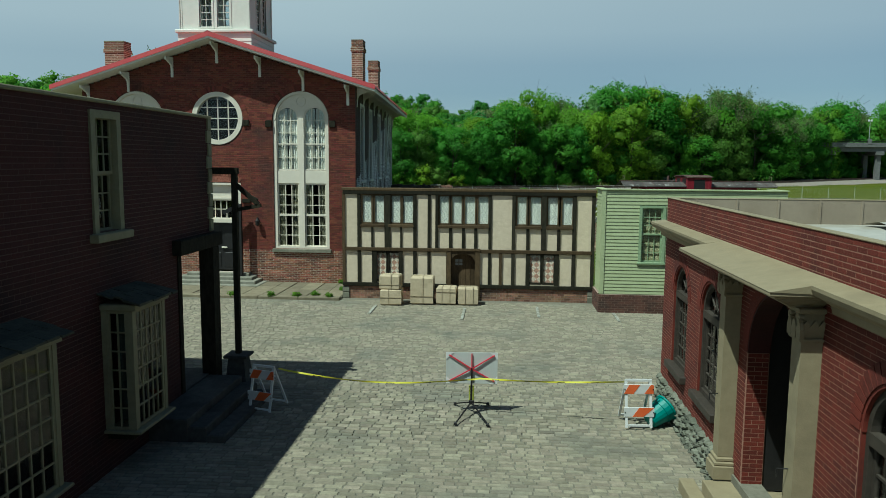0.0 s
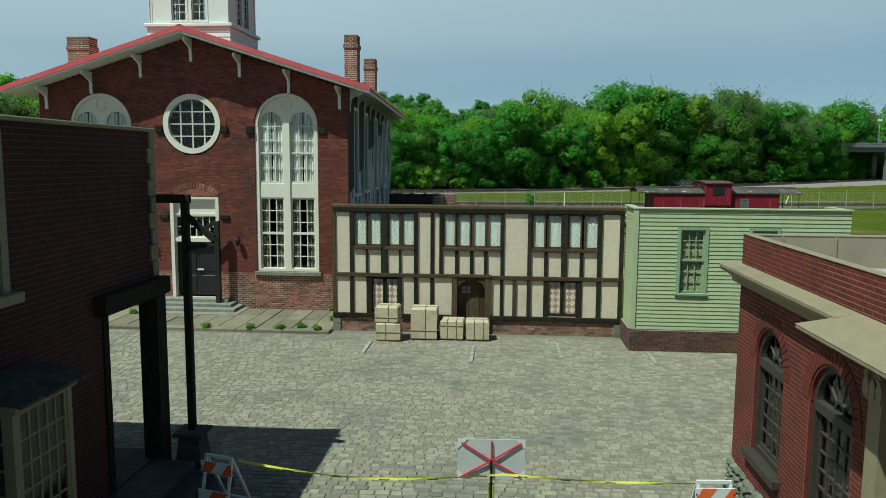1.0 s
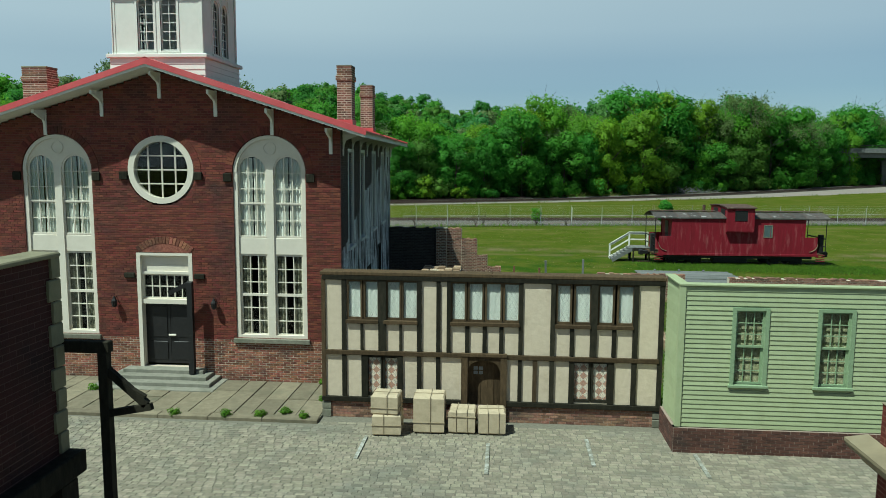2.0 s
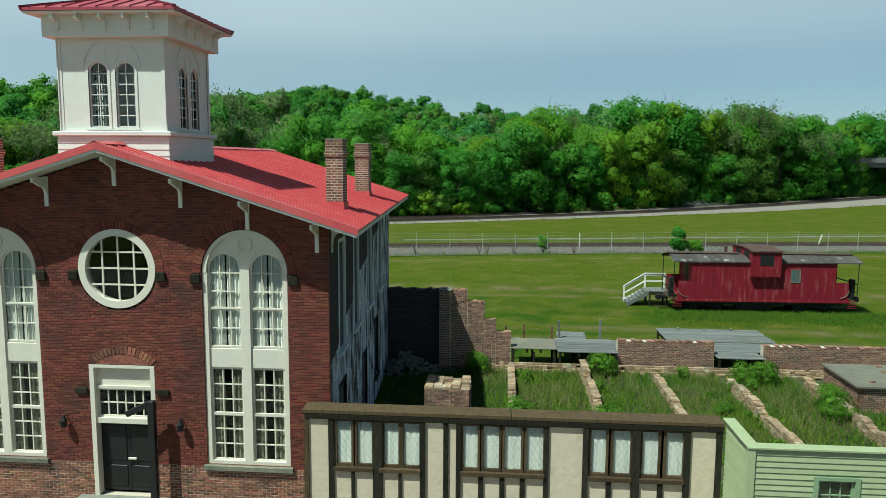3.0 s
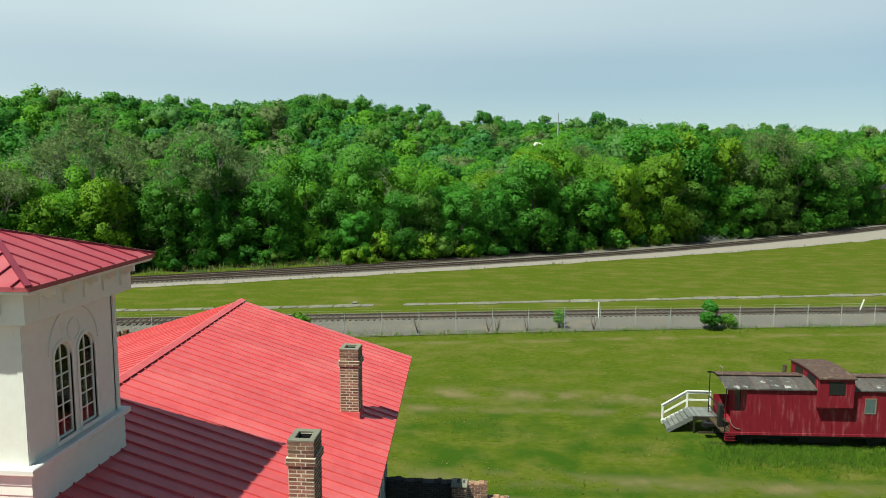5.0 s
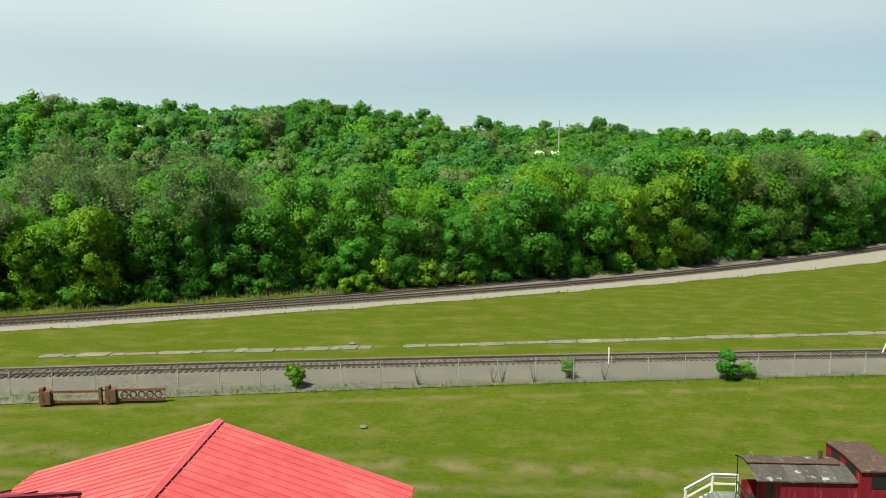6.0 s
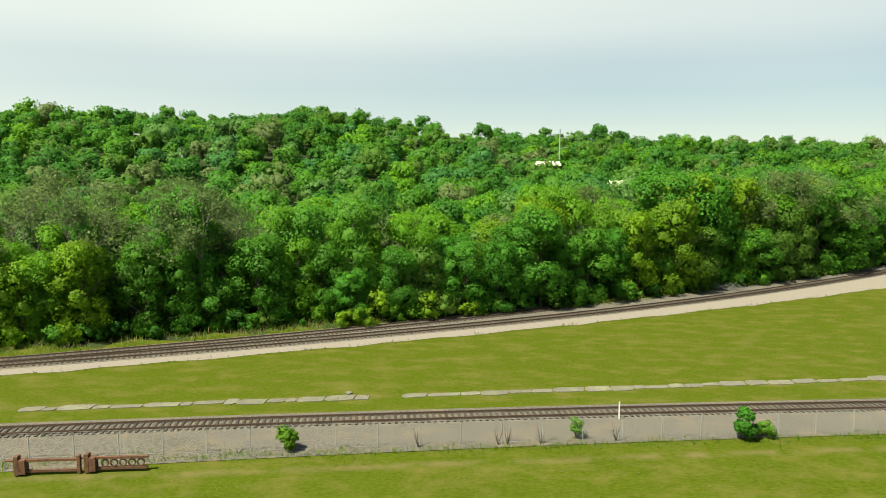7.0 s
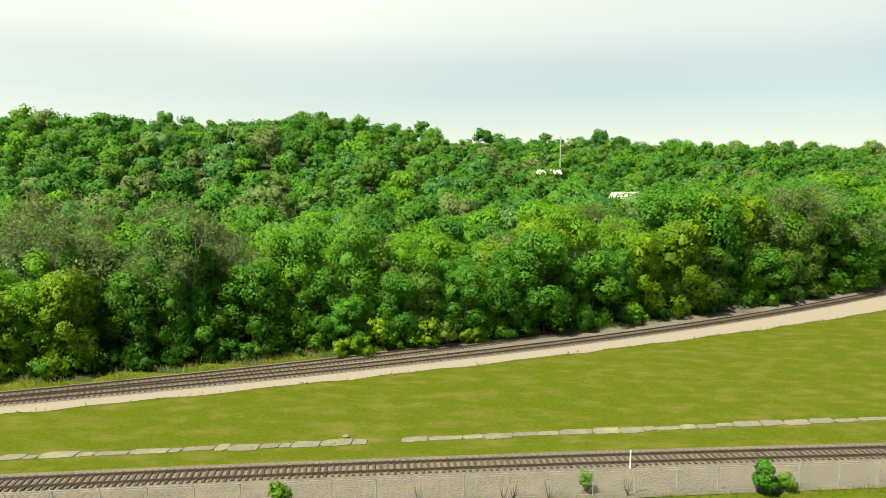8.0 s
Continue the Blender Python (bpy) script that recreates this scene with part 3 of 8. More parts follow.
for k in range(NP):
    ya, yb = Y0 + (Y1 - Y0) * k / NP, Y0 + (Y1 - Y0) * (k + 1) / NP
    for s in (1, -1):
        b = MB()
        e, lip = EH + 0.05, 0.035
        a0, a1, b0, b1 = rp(0, ya), rp(s * e, ya), rp(0, yb), rp(s * e, yb)
        c0, c1 = rp(0, ya, lip), rp(s * e, ya, lip)
        d0, d1 = rp(0, ya + 0.03, lip), rp(s * e, ya + 0.03, lip)
        f0, f1 = rp(0, ya + 0.032, 0.0), rp(s * e, ya + 0.032, 0.0)
        u0, u1 = rp(0, ya, -0.055), rp(s * e, ya, -0.055)
        w0, w1 = rp(0, yb, -0.055), rp(s * e, yb, -0.055)
        fs = [(0, 1, 3, 2), (2, 3, 5, 4), (4, 5, 7, 6), (6, 7, 9, 8), (1, 11, 13, 9), (0, 10, 11, 1)]
        if s < 0:
            fs = [q[::-1] for q in fs]
        b.add([a0, a1, c0, c1, d0, d1, f0, f1, b0, b1, u0, u1, w0, w1], fs)
        part("roof_panel", b, ROOFRED, roof)
cap = MB().add([rp(-0.16, Y0 - 0.03, 0.05), rp(0, Y0 - 0.03, 0.075), rp(0.16, Y0 - 0.03, 0.05), rp(-0.16, Y1, 0.05), rp(0, Y1, 0.075), rp(0.16, Y1, 0.05)], [(0, 1, 4, 3), (1, 2, 5, 4)])
part("ridge_cap", cap, ROOFRED, roof)
for s in (1, -1):
    fb = MB()
    fb.add([rp(0, Y0 - 0.03, -0.13), rp(s * (EH + 0.05), Y0 - 0.03, -0.13), rp(s * (EH + 0.05), Y0 - 0.03, 0.045), rp(0, Y0 - 0.03, 0.045), rp(0, Y0 + 0.14, 0.05), rp(s * (EH + 0.05), Y0 + 0.14, 0.05)], [(0, 1, 2, 3), (3, 2, 5, 4)])
    part("rake_trim", fb, ROOFRED, roof)

# scroll brackets under the eaves
def bracket_mesh(h=0.62, d=0.6):
    b = MB()
    pts = [(0, 0), (0, -h)]
    for i in range(7):
        a = i / 6
        pts.append((0.05 + (d - 0.12) * a ** 1.8, -h + 0.04 + (h - 0.16) * (1 - (1 - a) ** 1.8) + 0.05 * math.sin(a * 6.28)))
    pts += [(d, -0.12), (d, 0)]
    return b.prism(pts[::-1], -0.035, 0.035).box(0, 0.05, -0.05, 0.05, -h - 0.12, 0.02, 0.01)


bm_ = bracket_mesh().mesh("bracket")
bm_.materials.append(WHITE)
for u in (-5.2, -3.55, -1.75, 0.05, 1.75, 3.45, 5.2):
    part("bracket", bm_, WHITE, hall, m=pose(CX + u, FY, roof_z(CX + u) - 0.24, 0, 0, -90))
for k in range(9):
    y = FY + 0.35 + k * 1.9
    part("bracket", bm_, WHITE, hall, m=pose(-5.74 + SK * (y - FY), y, 7.72, 0, 0, 3))

# front windows
def pair_window(u0, u1, seed):
    """A tall white pair of round-headed sashes over a lower pair, in one arched frame."""
    w = part("window", MB().box(u0 + 0.03, u1 - 0.03, 0.07, 0.2, 4.0, 4.5, 0.01), WHITEW, hall, m=pose(0, FY, 0))
    c, r = (u0 + u1) / 2, (u1 - u0) / 2
    s = 6.46
    fr = MB().box(u0, u0 + 0.12, 0.03, 0.2, 1.42, s).box(u1 - 0.12, u1, 0.03, 0.2, 1.42, s).box(c - 0.11, c + 0.11, 0.03, 0.2, 1.42, s + 0.09).box(u0 + 0.12, c - 0.11, 0.03, 0.2, 1.42, 1.52).box(c + 0.11, u1 - 0.12, 0.03, 0.2, 1.42, 1.52)
    fr.ring(c, s, r - 0.1, r, 0.02, 0.2, 0, 180, 24)
    part("frame", fr, WHITEW, w)
    lw_ = (c - 0.11) - (u0 + 0.12)
    # plate that fills the arch, cut round by the two sash heads
    pl = MB()
    N = 40
    for i in range(N):
        xa, xb = u0 + 0.1 + (2 * r - 0.2) * i / N, u0 + 0.1 + (2 * r - 0.2) * (i + 1) / N
        lo, hi = [], []
        for x in (xa, xb):
            hi.append(s + math.sqrt(max(0.0, (r - 0.08) ** 2 - (x - c) ** 2)))
            b0 = s + 0.08
            for sc in (u0 + 0.12 + lw_ / 2, u1 - 0.12 - lw_ / 2):
                dx = abs(x - sc)
                if dx < lw_ / 2:
                    b0 = s + 0.08 + math.sqrt((lw_ / 2) ** 2 - dx * dx)
            lo.append(b0)
        pl.add([(xa, 0.08, lo[0]), (xb, 0.08, lo[1]), (xb, 0.08, hi[1]), (xa, 0.08, hi[0]), (xa, 0.19, lo[0]), (xb, 0.19, lo[1])], [(0, 1, 2, 3), (0, 4, 5, 1)])
    part("tympanum", pl, WHITEW, w, weld=True)
    part("roundel", MB().ring(c, s + 0.72, 0.16, 0.2, 0.05, 0.09, 0, 360, 20), WHITEW, w)
    for x0 in (u0 + 0.12, c + 0.11):
        sash(w, pose(x0, 0.1, 4.5), lw_, s + 0.08 + lw_ / 2 - 4.5, 3, 5, 0.05, 0.03, WHITEW, 0.05, True, name="upper_sash")
        sash(w, pose(x0, 0.09, 4.52), lw_, 1.05, 1, 1, 0.05, 0.03, WHITEW, 0.045, False, pane=False, name="lower_rail")
        sash(w, pose(x0, 0.1, 1.5), lw_, 2.5, 3, 6, 0.055, 0.028, WHITEW, 0.05, name="lower_sash")
        part("meeting_rail", MB().box(x0, x0 + lw_, 0.085, 0.14, 2.72, 2.8), WHITEW, w)
        for side in (0, 1):
            drape(w, pose(x0 + 0.01 + side * lw_ * 0.51, 0.185, 6.9), lw_ * 0.47, 2.4, 4, CURTAIN, 0.022, seed + side)
            drape(w, pose(x0 + side * lw_ * 0.62, 0.2, 4.0), lw_ * 0.38, 2.5, 3, LACE, 0.02, seed + 5 + side)
    part("sill", MB().box(u0 - 0.08, u1 + 0.08, -0.1, 0.12, 1.28, 1.42, 0.015), STONE, w, "pale stone sill")
    # brick hood over the arch
    hd, hl = MB(), 34
    for i in range(hl):
        hd.ring(c, s, r + 0.02, r + 0.24, -0.024, 0.02, 180 * i / hl + 0.3, 180 * (i + 1) / hl - 0.3, 1)
    part("brick_arch", hd, BRICK, w)
    for x in (u0 - 0.16, u1 + 0.16):
        part("hood_stop", MB().box(x - 0.12, x + 0.12, -0.08, 0.02, s - 0.28, s - 0.02, 0.02), TIMBER, w, "dark stone stop of the arch")
    return w


pair_window(-9.0, -6.8, 10)
pair_window(-15.6, -13.4, 40)
# round window
rw = part("round_window", MB().ring(CX, 6.52, 0.84, 1.02, -0.03, 0.2, 0, 360, 48), WHITEW, hall, m=pose(0, FY, 0))
for k in (-1, 0, 1):
    o = k * 0.42
    h = math.sqrt(0.86 ** 2 - o * o)
    part("glazing_bar", MB().box(CX + o - 0.02, CX + o + 0.02, 0.06, 0.1, 6.52 - h, 6.52 + h), WHITEW, rw)
    part("glazing_bar", MB().box(CX - h, CX + h, 0.062, 0.098, 6.52 + o - 0.02, 6.52 + o + 0.02), WHITEW, rw)

g = part("pane", MB().prism([(CX + 0.9 * math.cos(radians(a)), 6.52 + 0.9 * math.sin(radians(a))) for a in range(0, 360, 10)], 0.078, 0.082), GLASS, rw)
g.visible_shadow = False
hd = MB()
for i in range(44):
    hd.ring(CX, 6.52, 1.025, 1.24, -0.022, 0.02, 186 * i / 44 - 2.7, 186 * (i + 1) / 44 - 3.3, 1)
part("brick_arch", hd, BRICK, rw)
for s in (-1, 1):
    part("hood_stop", MB().box(CX + s * 1.16 - 0.12, CX + s * 1.16 + 0.12, -0.08, 0.02, 6.22, 6.46, 0.02), TIMBER, rw, "dark stone stop of the arch")
# door
dr = part("door", MB().box(-11.98, -11.2, 0.22, 0.27, 0.5, 2.42, 0.008).box(-11.19, -10.46, 0.22, 0.27, 0.5, 2.42, 0.008), DARK, hall, "black double door, closed", m=pose(0, FY, 0))
for x0, x1 in ((-11.88, -11.3), (-11.1, -10.56)):
    for z0, z1 in ((0.62, 1.2), (1.34, 2.3)):
        part("door_panel", MB().box(x0, x1, 0.2, 0.225, z0, z1, 0.01), DARK, dr)
part("door_handle", MB().box(-11.24, -11.02, 0.15, 0.2, 1.38, 1.44, 0.01), WHITEW, dr, "pale metal handle")
part("door_frame", MB().box(-12.1, -11.98, -0.02, 0.28, 0.45, 4.0).box(-10.46, -10.34, -0.02, 0.28, 0.45, 4.0).box(-11.98, -10.46, -0.02, 0.28, 3.92, 4.0).box(-11.98, -10.46, 0.02, 0.28, 2.42, 2.56).box(-11.98, -10.46, 0.06, 0.28, 3.34, 3.42).box(-11.98, -10.46, 0.12, 0.2, 3.42, 3.92), WHITEW, dr, "white door surround")
sash(dr, pose(-11.98, 0.12, 2.56), 1.52, 0.78, 6, 2, 0.05, 0.03, WHITEW, name="transom_light")
part("lintel_fill", MB().prism([(-11.98, 4.02), (-10.42, 4.02), (-10.65, 4.17), (-11.0, 4.29), (-11.4, 4.29), (-11.75, 4.17)], -0.012, 0.02), BASEB, dr)
lintel = MB()
for i in range(17):
    lintel.ring(-11.2, 3.1, 1.2, 1.4, -0.022, 0.02, 49 + 82 * i / 17 + 0.4, 49 + 82 * (i + 1) / 17 - 0.4, 1)
part("brick_lintel", lintel, BASEB, dr)
for s in (-12.32, -10.12):
    part("hood_stop", MB().box(s - 0.16, s + 0.16, -0.07, 0.02, 3.22, 3.38, 0.02), TIMBER, dr, "dark stone stop")
for k in range(4):
    part("step", MB().box(-12.75 + 0.22 * k - 0.4, -9.72 - 0.22 * k + 0.4, FY - 1.25 + 0.3 * k, FY + 0.02, 0.11 * k, 0.11 * k + 0.12, 0.015), STEPSTONE, hall, "worn grey stone step")
rj = MB().box(-10.36, -10.2, FY - 0.45, FY - 0.3, 0.35, 3.2, 0.01)
rj.beam((-10.28, FY - 0.38, 3.15), (-10.9, FY - 0.45, 2.85), 0.12, 0.14)
part("door_post", rj, DARK, hall, "black post with a short arm beside the door")
for x in (-12.78, -9.64):
    lm = part("wall_lamp", MB().lathe([(0.03, 0), (0.08, 0.04), (0.095, 0.2), (0.05, 0.27), (0.02, 0.34)], 8), IRON, hall, "small black wall lantern", m=pose(x, FY - 0.16, 2.32))
    part("arm", MB().beam((0, 0, 0.3), (0, 0.16, 0.3), 0.02, 0.02), IRON, lm)
# near-black floor and wall, with the unlit rooms' shade put into their colour
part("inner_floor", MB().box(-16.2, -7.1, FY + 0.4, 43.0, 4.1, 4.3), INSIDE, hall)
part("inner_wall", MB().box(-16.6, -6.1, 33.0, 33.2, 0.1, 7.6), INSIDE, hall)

# tower
TX0, TX1, TY0, TY1 = -12.92, -9.98, 29.2, 32.1
tower = part("tower", MB().box(TX0, TX1, TY0, TY1, 8.5, 9.92), WHITE, hall, "square white wooden bell tower with arched windows")
for k in range(8):
    z = 8.55 + 0.165 * k
    part("clapboard", MB().add([(TX0 - 0.02, TY0 - 0.025, z), (TX1 + 0.02, TY0 - 0.025, z), (TX1 + 0.02, TY0 - 0.008, z + 0.165), (TX0 - 0.02, TY0 - 0.008, z + 0.165), (TX0 - 0.02, TY0, z), (TX1 + 0.02, TY0, z), (TX1 + 0.025, TY0 - 0.02, z), (TX1 + 0.025, TY1, z), (TX1 + 0.008, TY1, z + 0.165), (TX1 + 0.008, TY0 - 0.02, z + 0.165), (TX1, TY1, z), (TX1, TY0, z)], [(0, 1, 2, 3), (0, 4, 5, 1), (6, 7, 8, 9), (6, 11, 10, 7)]), WHITE, tower)
part("ledge", MB().box(TX0 - 0.1, TX1 + 0.1, TY0 - 0.1, TY1 + 0.1, 9.88, 10.0, 0.02), WHITE, tower)
BX0, BX1, BY0, BY1, BT = TX0 + 0.06, TX1 - 0.06, TY0 + 0.06, TY1 - 0.06, 12.42


def tower_face(m, w):
    """One face of the bell stage with its pair of round-headed windows."""
    c = w / 2
    hs = []
    b = MB()
    z0, sp, ww = 10.1, 11.5, 0.52
    pairs = (c - 0.36, c + 0.36)
    xs_ = [0.0]
    for p in pairs:
        xs_ += [p + ww / 2 * math.cos(radians(a)) for a in range(180, -1, -15)]
    xs_.append(w - 0.121)

    def head(x):
        return max([sp + math.sqrt(max(0.0, (ww / 2) ** 2 - (x - p) ** 2)) for p in pairs if abs(x - p) <= ww / 2 + 1e-6] or [sp])
    for xa, xb in zip(xs_, xs_[1:]):
        inside = any(abs((xa + xb) / 2 - p) < ww / 2 for p in pairs)
        if inside:
            b.box(xa, xb, 0, 0.12, 10.0, z0)
            b.prism([(xa, head(xa)), (xb, head(xb)), (xb, BT), (xa, BT)], 0, 0.12)
        else:
            b.box(xa, xb, 0, 0.12, 10.0, BT)
    f = part("tower_wall", b, WHITE, tower, m=m, weld=True)
    for p in pairs:
        sash(f, pose(p - ww / 2, 0.03, z0), ww, sp - z0 + ww / 2, 2, 6, 0.04, 0.022, WHITE, 0.04, True)
        part("casing", MB().ring(p, sp, ww / 2, ww / 2 + 0.06, -0.02, 0.03, 0, 180, 14).box(p - ww / 2 - 0.06, p - ww / 2, -0.02, 0.03, z0, sp).box(p + ww / 2, p + ww / 2 + 0.06, -0.02, 0.03, z0, sp).box(p - ww / 2 - 0.08, p + ww / 2 + 0.08, -0.04, 0.03, z0 - 0.06, z0), WHITE, f)
    part("hood", MB().ring(c, sp + 0.1, 0.72, 0.77, -0.025, 0.01, 0, 180, 24).ring(c, sp + 0.42, 0.17, 0.2, -0.015, 0.01, 0, 360, 16), WHITE, f)
    for x in (0.0, w - 0.09):
        part("corner_board", MB().box(x, x + 0.09, -0.015, 0.01, 10.0, BT), WHITE, f)
    return f


tw = BX1 - BX0
tower_face(pose(BX0, BY0, 0), tw)
tower_face(pose(BX1, BY0, 0, 0, 0, 90), tw)
tower_face(pose(BX1, BY1, 0, 0, 0, 180), tw)
tower_face(pose(BX0, BY1, 0, 0, 0, 270), tw)
part("tower_floor", MB().box(BX0 + 0.12, BX1 - 0.12, BY0 + 0.12, BY1 - 0.12, 9.9, 10.02), INSIDE, tower)
part("frieze", MB().box(BX0 - 0.24, BX1 + 0.24, BY0 - 0.24, BY1 + 0.24, 12.34, 12.88, 0.012), WHITE, tower)
part("soffit", MB().box(BX0 - 0.54, BX1 + 0.54, BY0 - 0.54, BY1 + 0.54, 12.872, 12.93, 0.012), WHITE, tower)
tb = bracket_mesh(0.26, 0.28).mesh("bracket")
tb.materials.append(WHITE)
for k in range(5):
    o = 0.18 + (tw - 0.36) * k / 4
    part("bracket", tb, WHITE, tower, m=pose(BX0 + o, BY0 - 0.235, 12.875, 0, 0, -90))
    part("bracket", tb, WHITE, tower, m=pose(BX1 + 0.235, BY0 + o, 12.875))
tr = 0.58
tx0, tx1, ty0, ty1 = BX0 - tr, BX1 + tr, BY0 - tr, BY1 + tr
ax, ay, az = (tx0 + tx1) / 2, (ty0 + ty1) / 2, 13.66
ez = 13.0
troof = part("tower_roof", MB().add([(tx0, ty0, ez), (tx1, ty0, ez), (tx1, ty1, ez), (tx0, ty1, ez), (ax, ay, az), (tx0, ty0, ez - 0.07), (tx1, ty0, ez - 0.07), (tx1, ty1, ez - 0.07), (tx0, ty1, ez - 0.07)],
                                    [(0, 1, 4), (1, 2, 4), (2, 3, 4), (3, 0, 4), (0, 5, 6, 1), (1, 6, 7, 2), (2, 7, 8, 3), (3, 8, 5, 0), (8, 7, 6, 5)]), mat("dull_red_metal", (0.36, 0.05, 0.07), (0.44, 0.075, 0.095), 3, 0.5, 0.03, 30, stain=(0.46, 0.12, 0.13), stain_scale=0.6, spec=0.4), tower, "dull red metal pyramid roof")
half = (tx1 - tx0) / 2
SEAM = mat("dark_red_seam", (0.17, 0.012, 0.03), (0.23, 0.02, 0.04), 3, 0.45, 0, spec=0.4)
for q in range(4):
    rot = pose(ax, ay, 0, 0, 0, 90 * q)
    seam = MB()
    for k in range(-4, 5):
        u = k * 0.43
        t = max(0.02, 1 - abs(u) / half)
        seam.beam((u, -half, ez + 0.015), (u, -half + half * t, ez + (az - ez) * t + 0.015), 0.02, 0.026)
        part("seam", seam, SEAM, troof, m=rot)
        seam = MB()
    part("hip_cap", MB().beam((-half, -half, ez + 0.02), (0, 0, az + 0.01), 0.09, 0.04), SEAM, troof, m=rot)

# chimneys
def n_(z0, z1):
    return round((z1 - z0) / 0.075)


CHIMBRICK = mat("chimney_brick", (0.16, 0.068, 0.044), (0.31, 0.165, 0.108), 12, 0.92, 0.4, 80, rand=0.4, island=True, stain=(0.1, 0.07, 0.05), stain_scale=1.1, hue=0.015)


def chimney(x, y, z0, z1, w, d):
    n = n_(z0, z1)
    core, top = MB(), z0 + 0.075 * n

    def ring(b, o, t, za, zb, bevel=0.0):
        """Four walls round the flue, their faces o inside the shaft's, t thick."""
        xa, xb, ya, yb = x - w / 2 + o, x + w / 2 - o, y - d / 2 + o, y + d / 2 - o
        b.box(xa, xb, ya, ya + t, za, zb, bevel)
        b.box(xa, xb, yb - t, yb, za, zb, bevel)
        b.box(xa, xa + t, ya + t, yb - t, za, zb, bevel)
        b.box(xb - t, xb, ya + t, yb - t, za, zb, bevel)

    core.box(x - w / 2 + 0.004, x + w / 2 - 0.004, y - d / 2 + 0.004, y + d / 2 - 0.004, z0, top - 0.6)
    ring(core, 0.003, 0.105, top - 0.6, top - 0.01)
    ring(core, -0.03, 0.032, top - 0.45, top - 0.3)
    ch = part("chimney", core, OLDMORT, hall, "weathered brick chimney with corbelled top")
    bl = MB()
    rng = random.Random(int(x * 10))
    for k in range(n):
        za, zb = z0 + k * 0.075 + 0.013, z0 + (k + 1) * 0.075 - 0.013
        g = 0.035 if k in (n - 6, n - 5) else (0.006 if k > n - 5 else 0.0)
        for ax_, (a0, a1, c0, c1) in enumerate(((x - w / 2 - g, x + w / 2 + g, y - d / 2 - g, y + d / 2 + g), (y - d / 2 - g, y + d / 2 + g, x - w / 2 - g, x + w / 2 + g))):
            m = 2 if k % 2 else 3
            for i in range(m):
                s, e = a0 + (a1 - a0) * i / m + rng.uniform(0.008, 0.016), a0 + (a1 - a0) * (i + 1) / m - rng.uniform(0.008, 0.016)
                for f0, f1 in ((c0, c0 + 0.1), (c1 - 0.1, c1)):
                    if ax_ == 0:
                        bl.box(s, e, f0, f1, za, zb)
                    else:
                        bl.box(f0, f1, s, e, za, zb)
    ob = part("brickwork", bl, CHIMBRICK, ch)
    ob["kind"] = "stuff"
    cap = MB()
    ring(cap, -0.008, 0.115, top - 0.02, top + 0.035, 0.012)
    part("rim", cap, CONC, ch, "mortar rim round the flue")
    flue = MB().box(x - w / 2 + 0.11, x + w / 2 - 0.11, y - d / 2 + 0.11, y + d / 2 - 0.11, top - 0.598, top - 0.56)
    ring(flue, 0.109, 0.012, top - 0.56, top - 0.02)
    part("flue", flue, DARK, ch, "sooty open flue")
    part("flashing", MB().box(x - w / 2 - 0.03, x + w / 2 + 0.03, y - d / 2 - 0.03, y + d / 2 + 0.03, z0 + 0.3, z0 + 0.55), ROOFRED, ch, "red metal flashing")
    return ch


chimney(-6.12, 31.3, 7.6, 9.88, 0.48, 0.56)
chimney(-6.58, 37.7, 7.6, 9.86, 0.5, 0.56)
chimney(-16.5, 31.2, 7.5, 9.84, 0.86, 0.62)

# long side wall of the hall: old brick under flaking whitewash
# bare brick and mortar carry the shade of this sunless side in their colour
SIDEB = mat("whitewashed_brick", (0.05, 0.036, 0.03), (0.09, 0.066, 0.055), 14, 0.92, 0.35, 60, rand=0.2, island=True, stain=(0.86, 0.85, 0.82), stain_scale=2.4, stain_lo=0.4, stain_hi=0.56, stretch=(1, 1, 0.3))
SIDED = mat("shaded_side_brick", (0.05, 0.036, 0.03), (0.09, 0.066, 0.055), 14, 0.92, 0.35, 60, rand=0.2, island=True, stain=(0.4, 0.39, 0.36), stain_scale=1.6, stain_lo=0.62, stain_hi=0.74, stretch=(1, 1, 0.6))
SIDEM = mat("shaded_side_mortar", (0.09, 0.08, 0.074), (0.16, 0.145, 0.13), 8, 0.95, 0.3)
SW_ = [(1.3, 2.5, 4.1, 7.2), (4.1, 5.3, 4.1, 7.2), (7.6, 8.8, 4.1, 7.2), (11.0, 12.2, 4.1, 7.2), (1.3, 2.5, 0.9, 3.2), (6.0, 7.2, 0.2, 2.8), (9.6, 10.8, 0.9, 3.2)]


def wash_edge(z):
    """Where the whitewash begins, along the wall: it has flaked off the upper near part."""
    return max(0.0, min(15.4, (z - 4.3) / 0.23 + 0.7 * math.sin(z * 3.1) + 0.5 * math.sin(z * 7.7)))


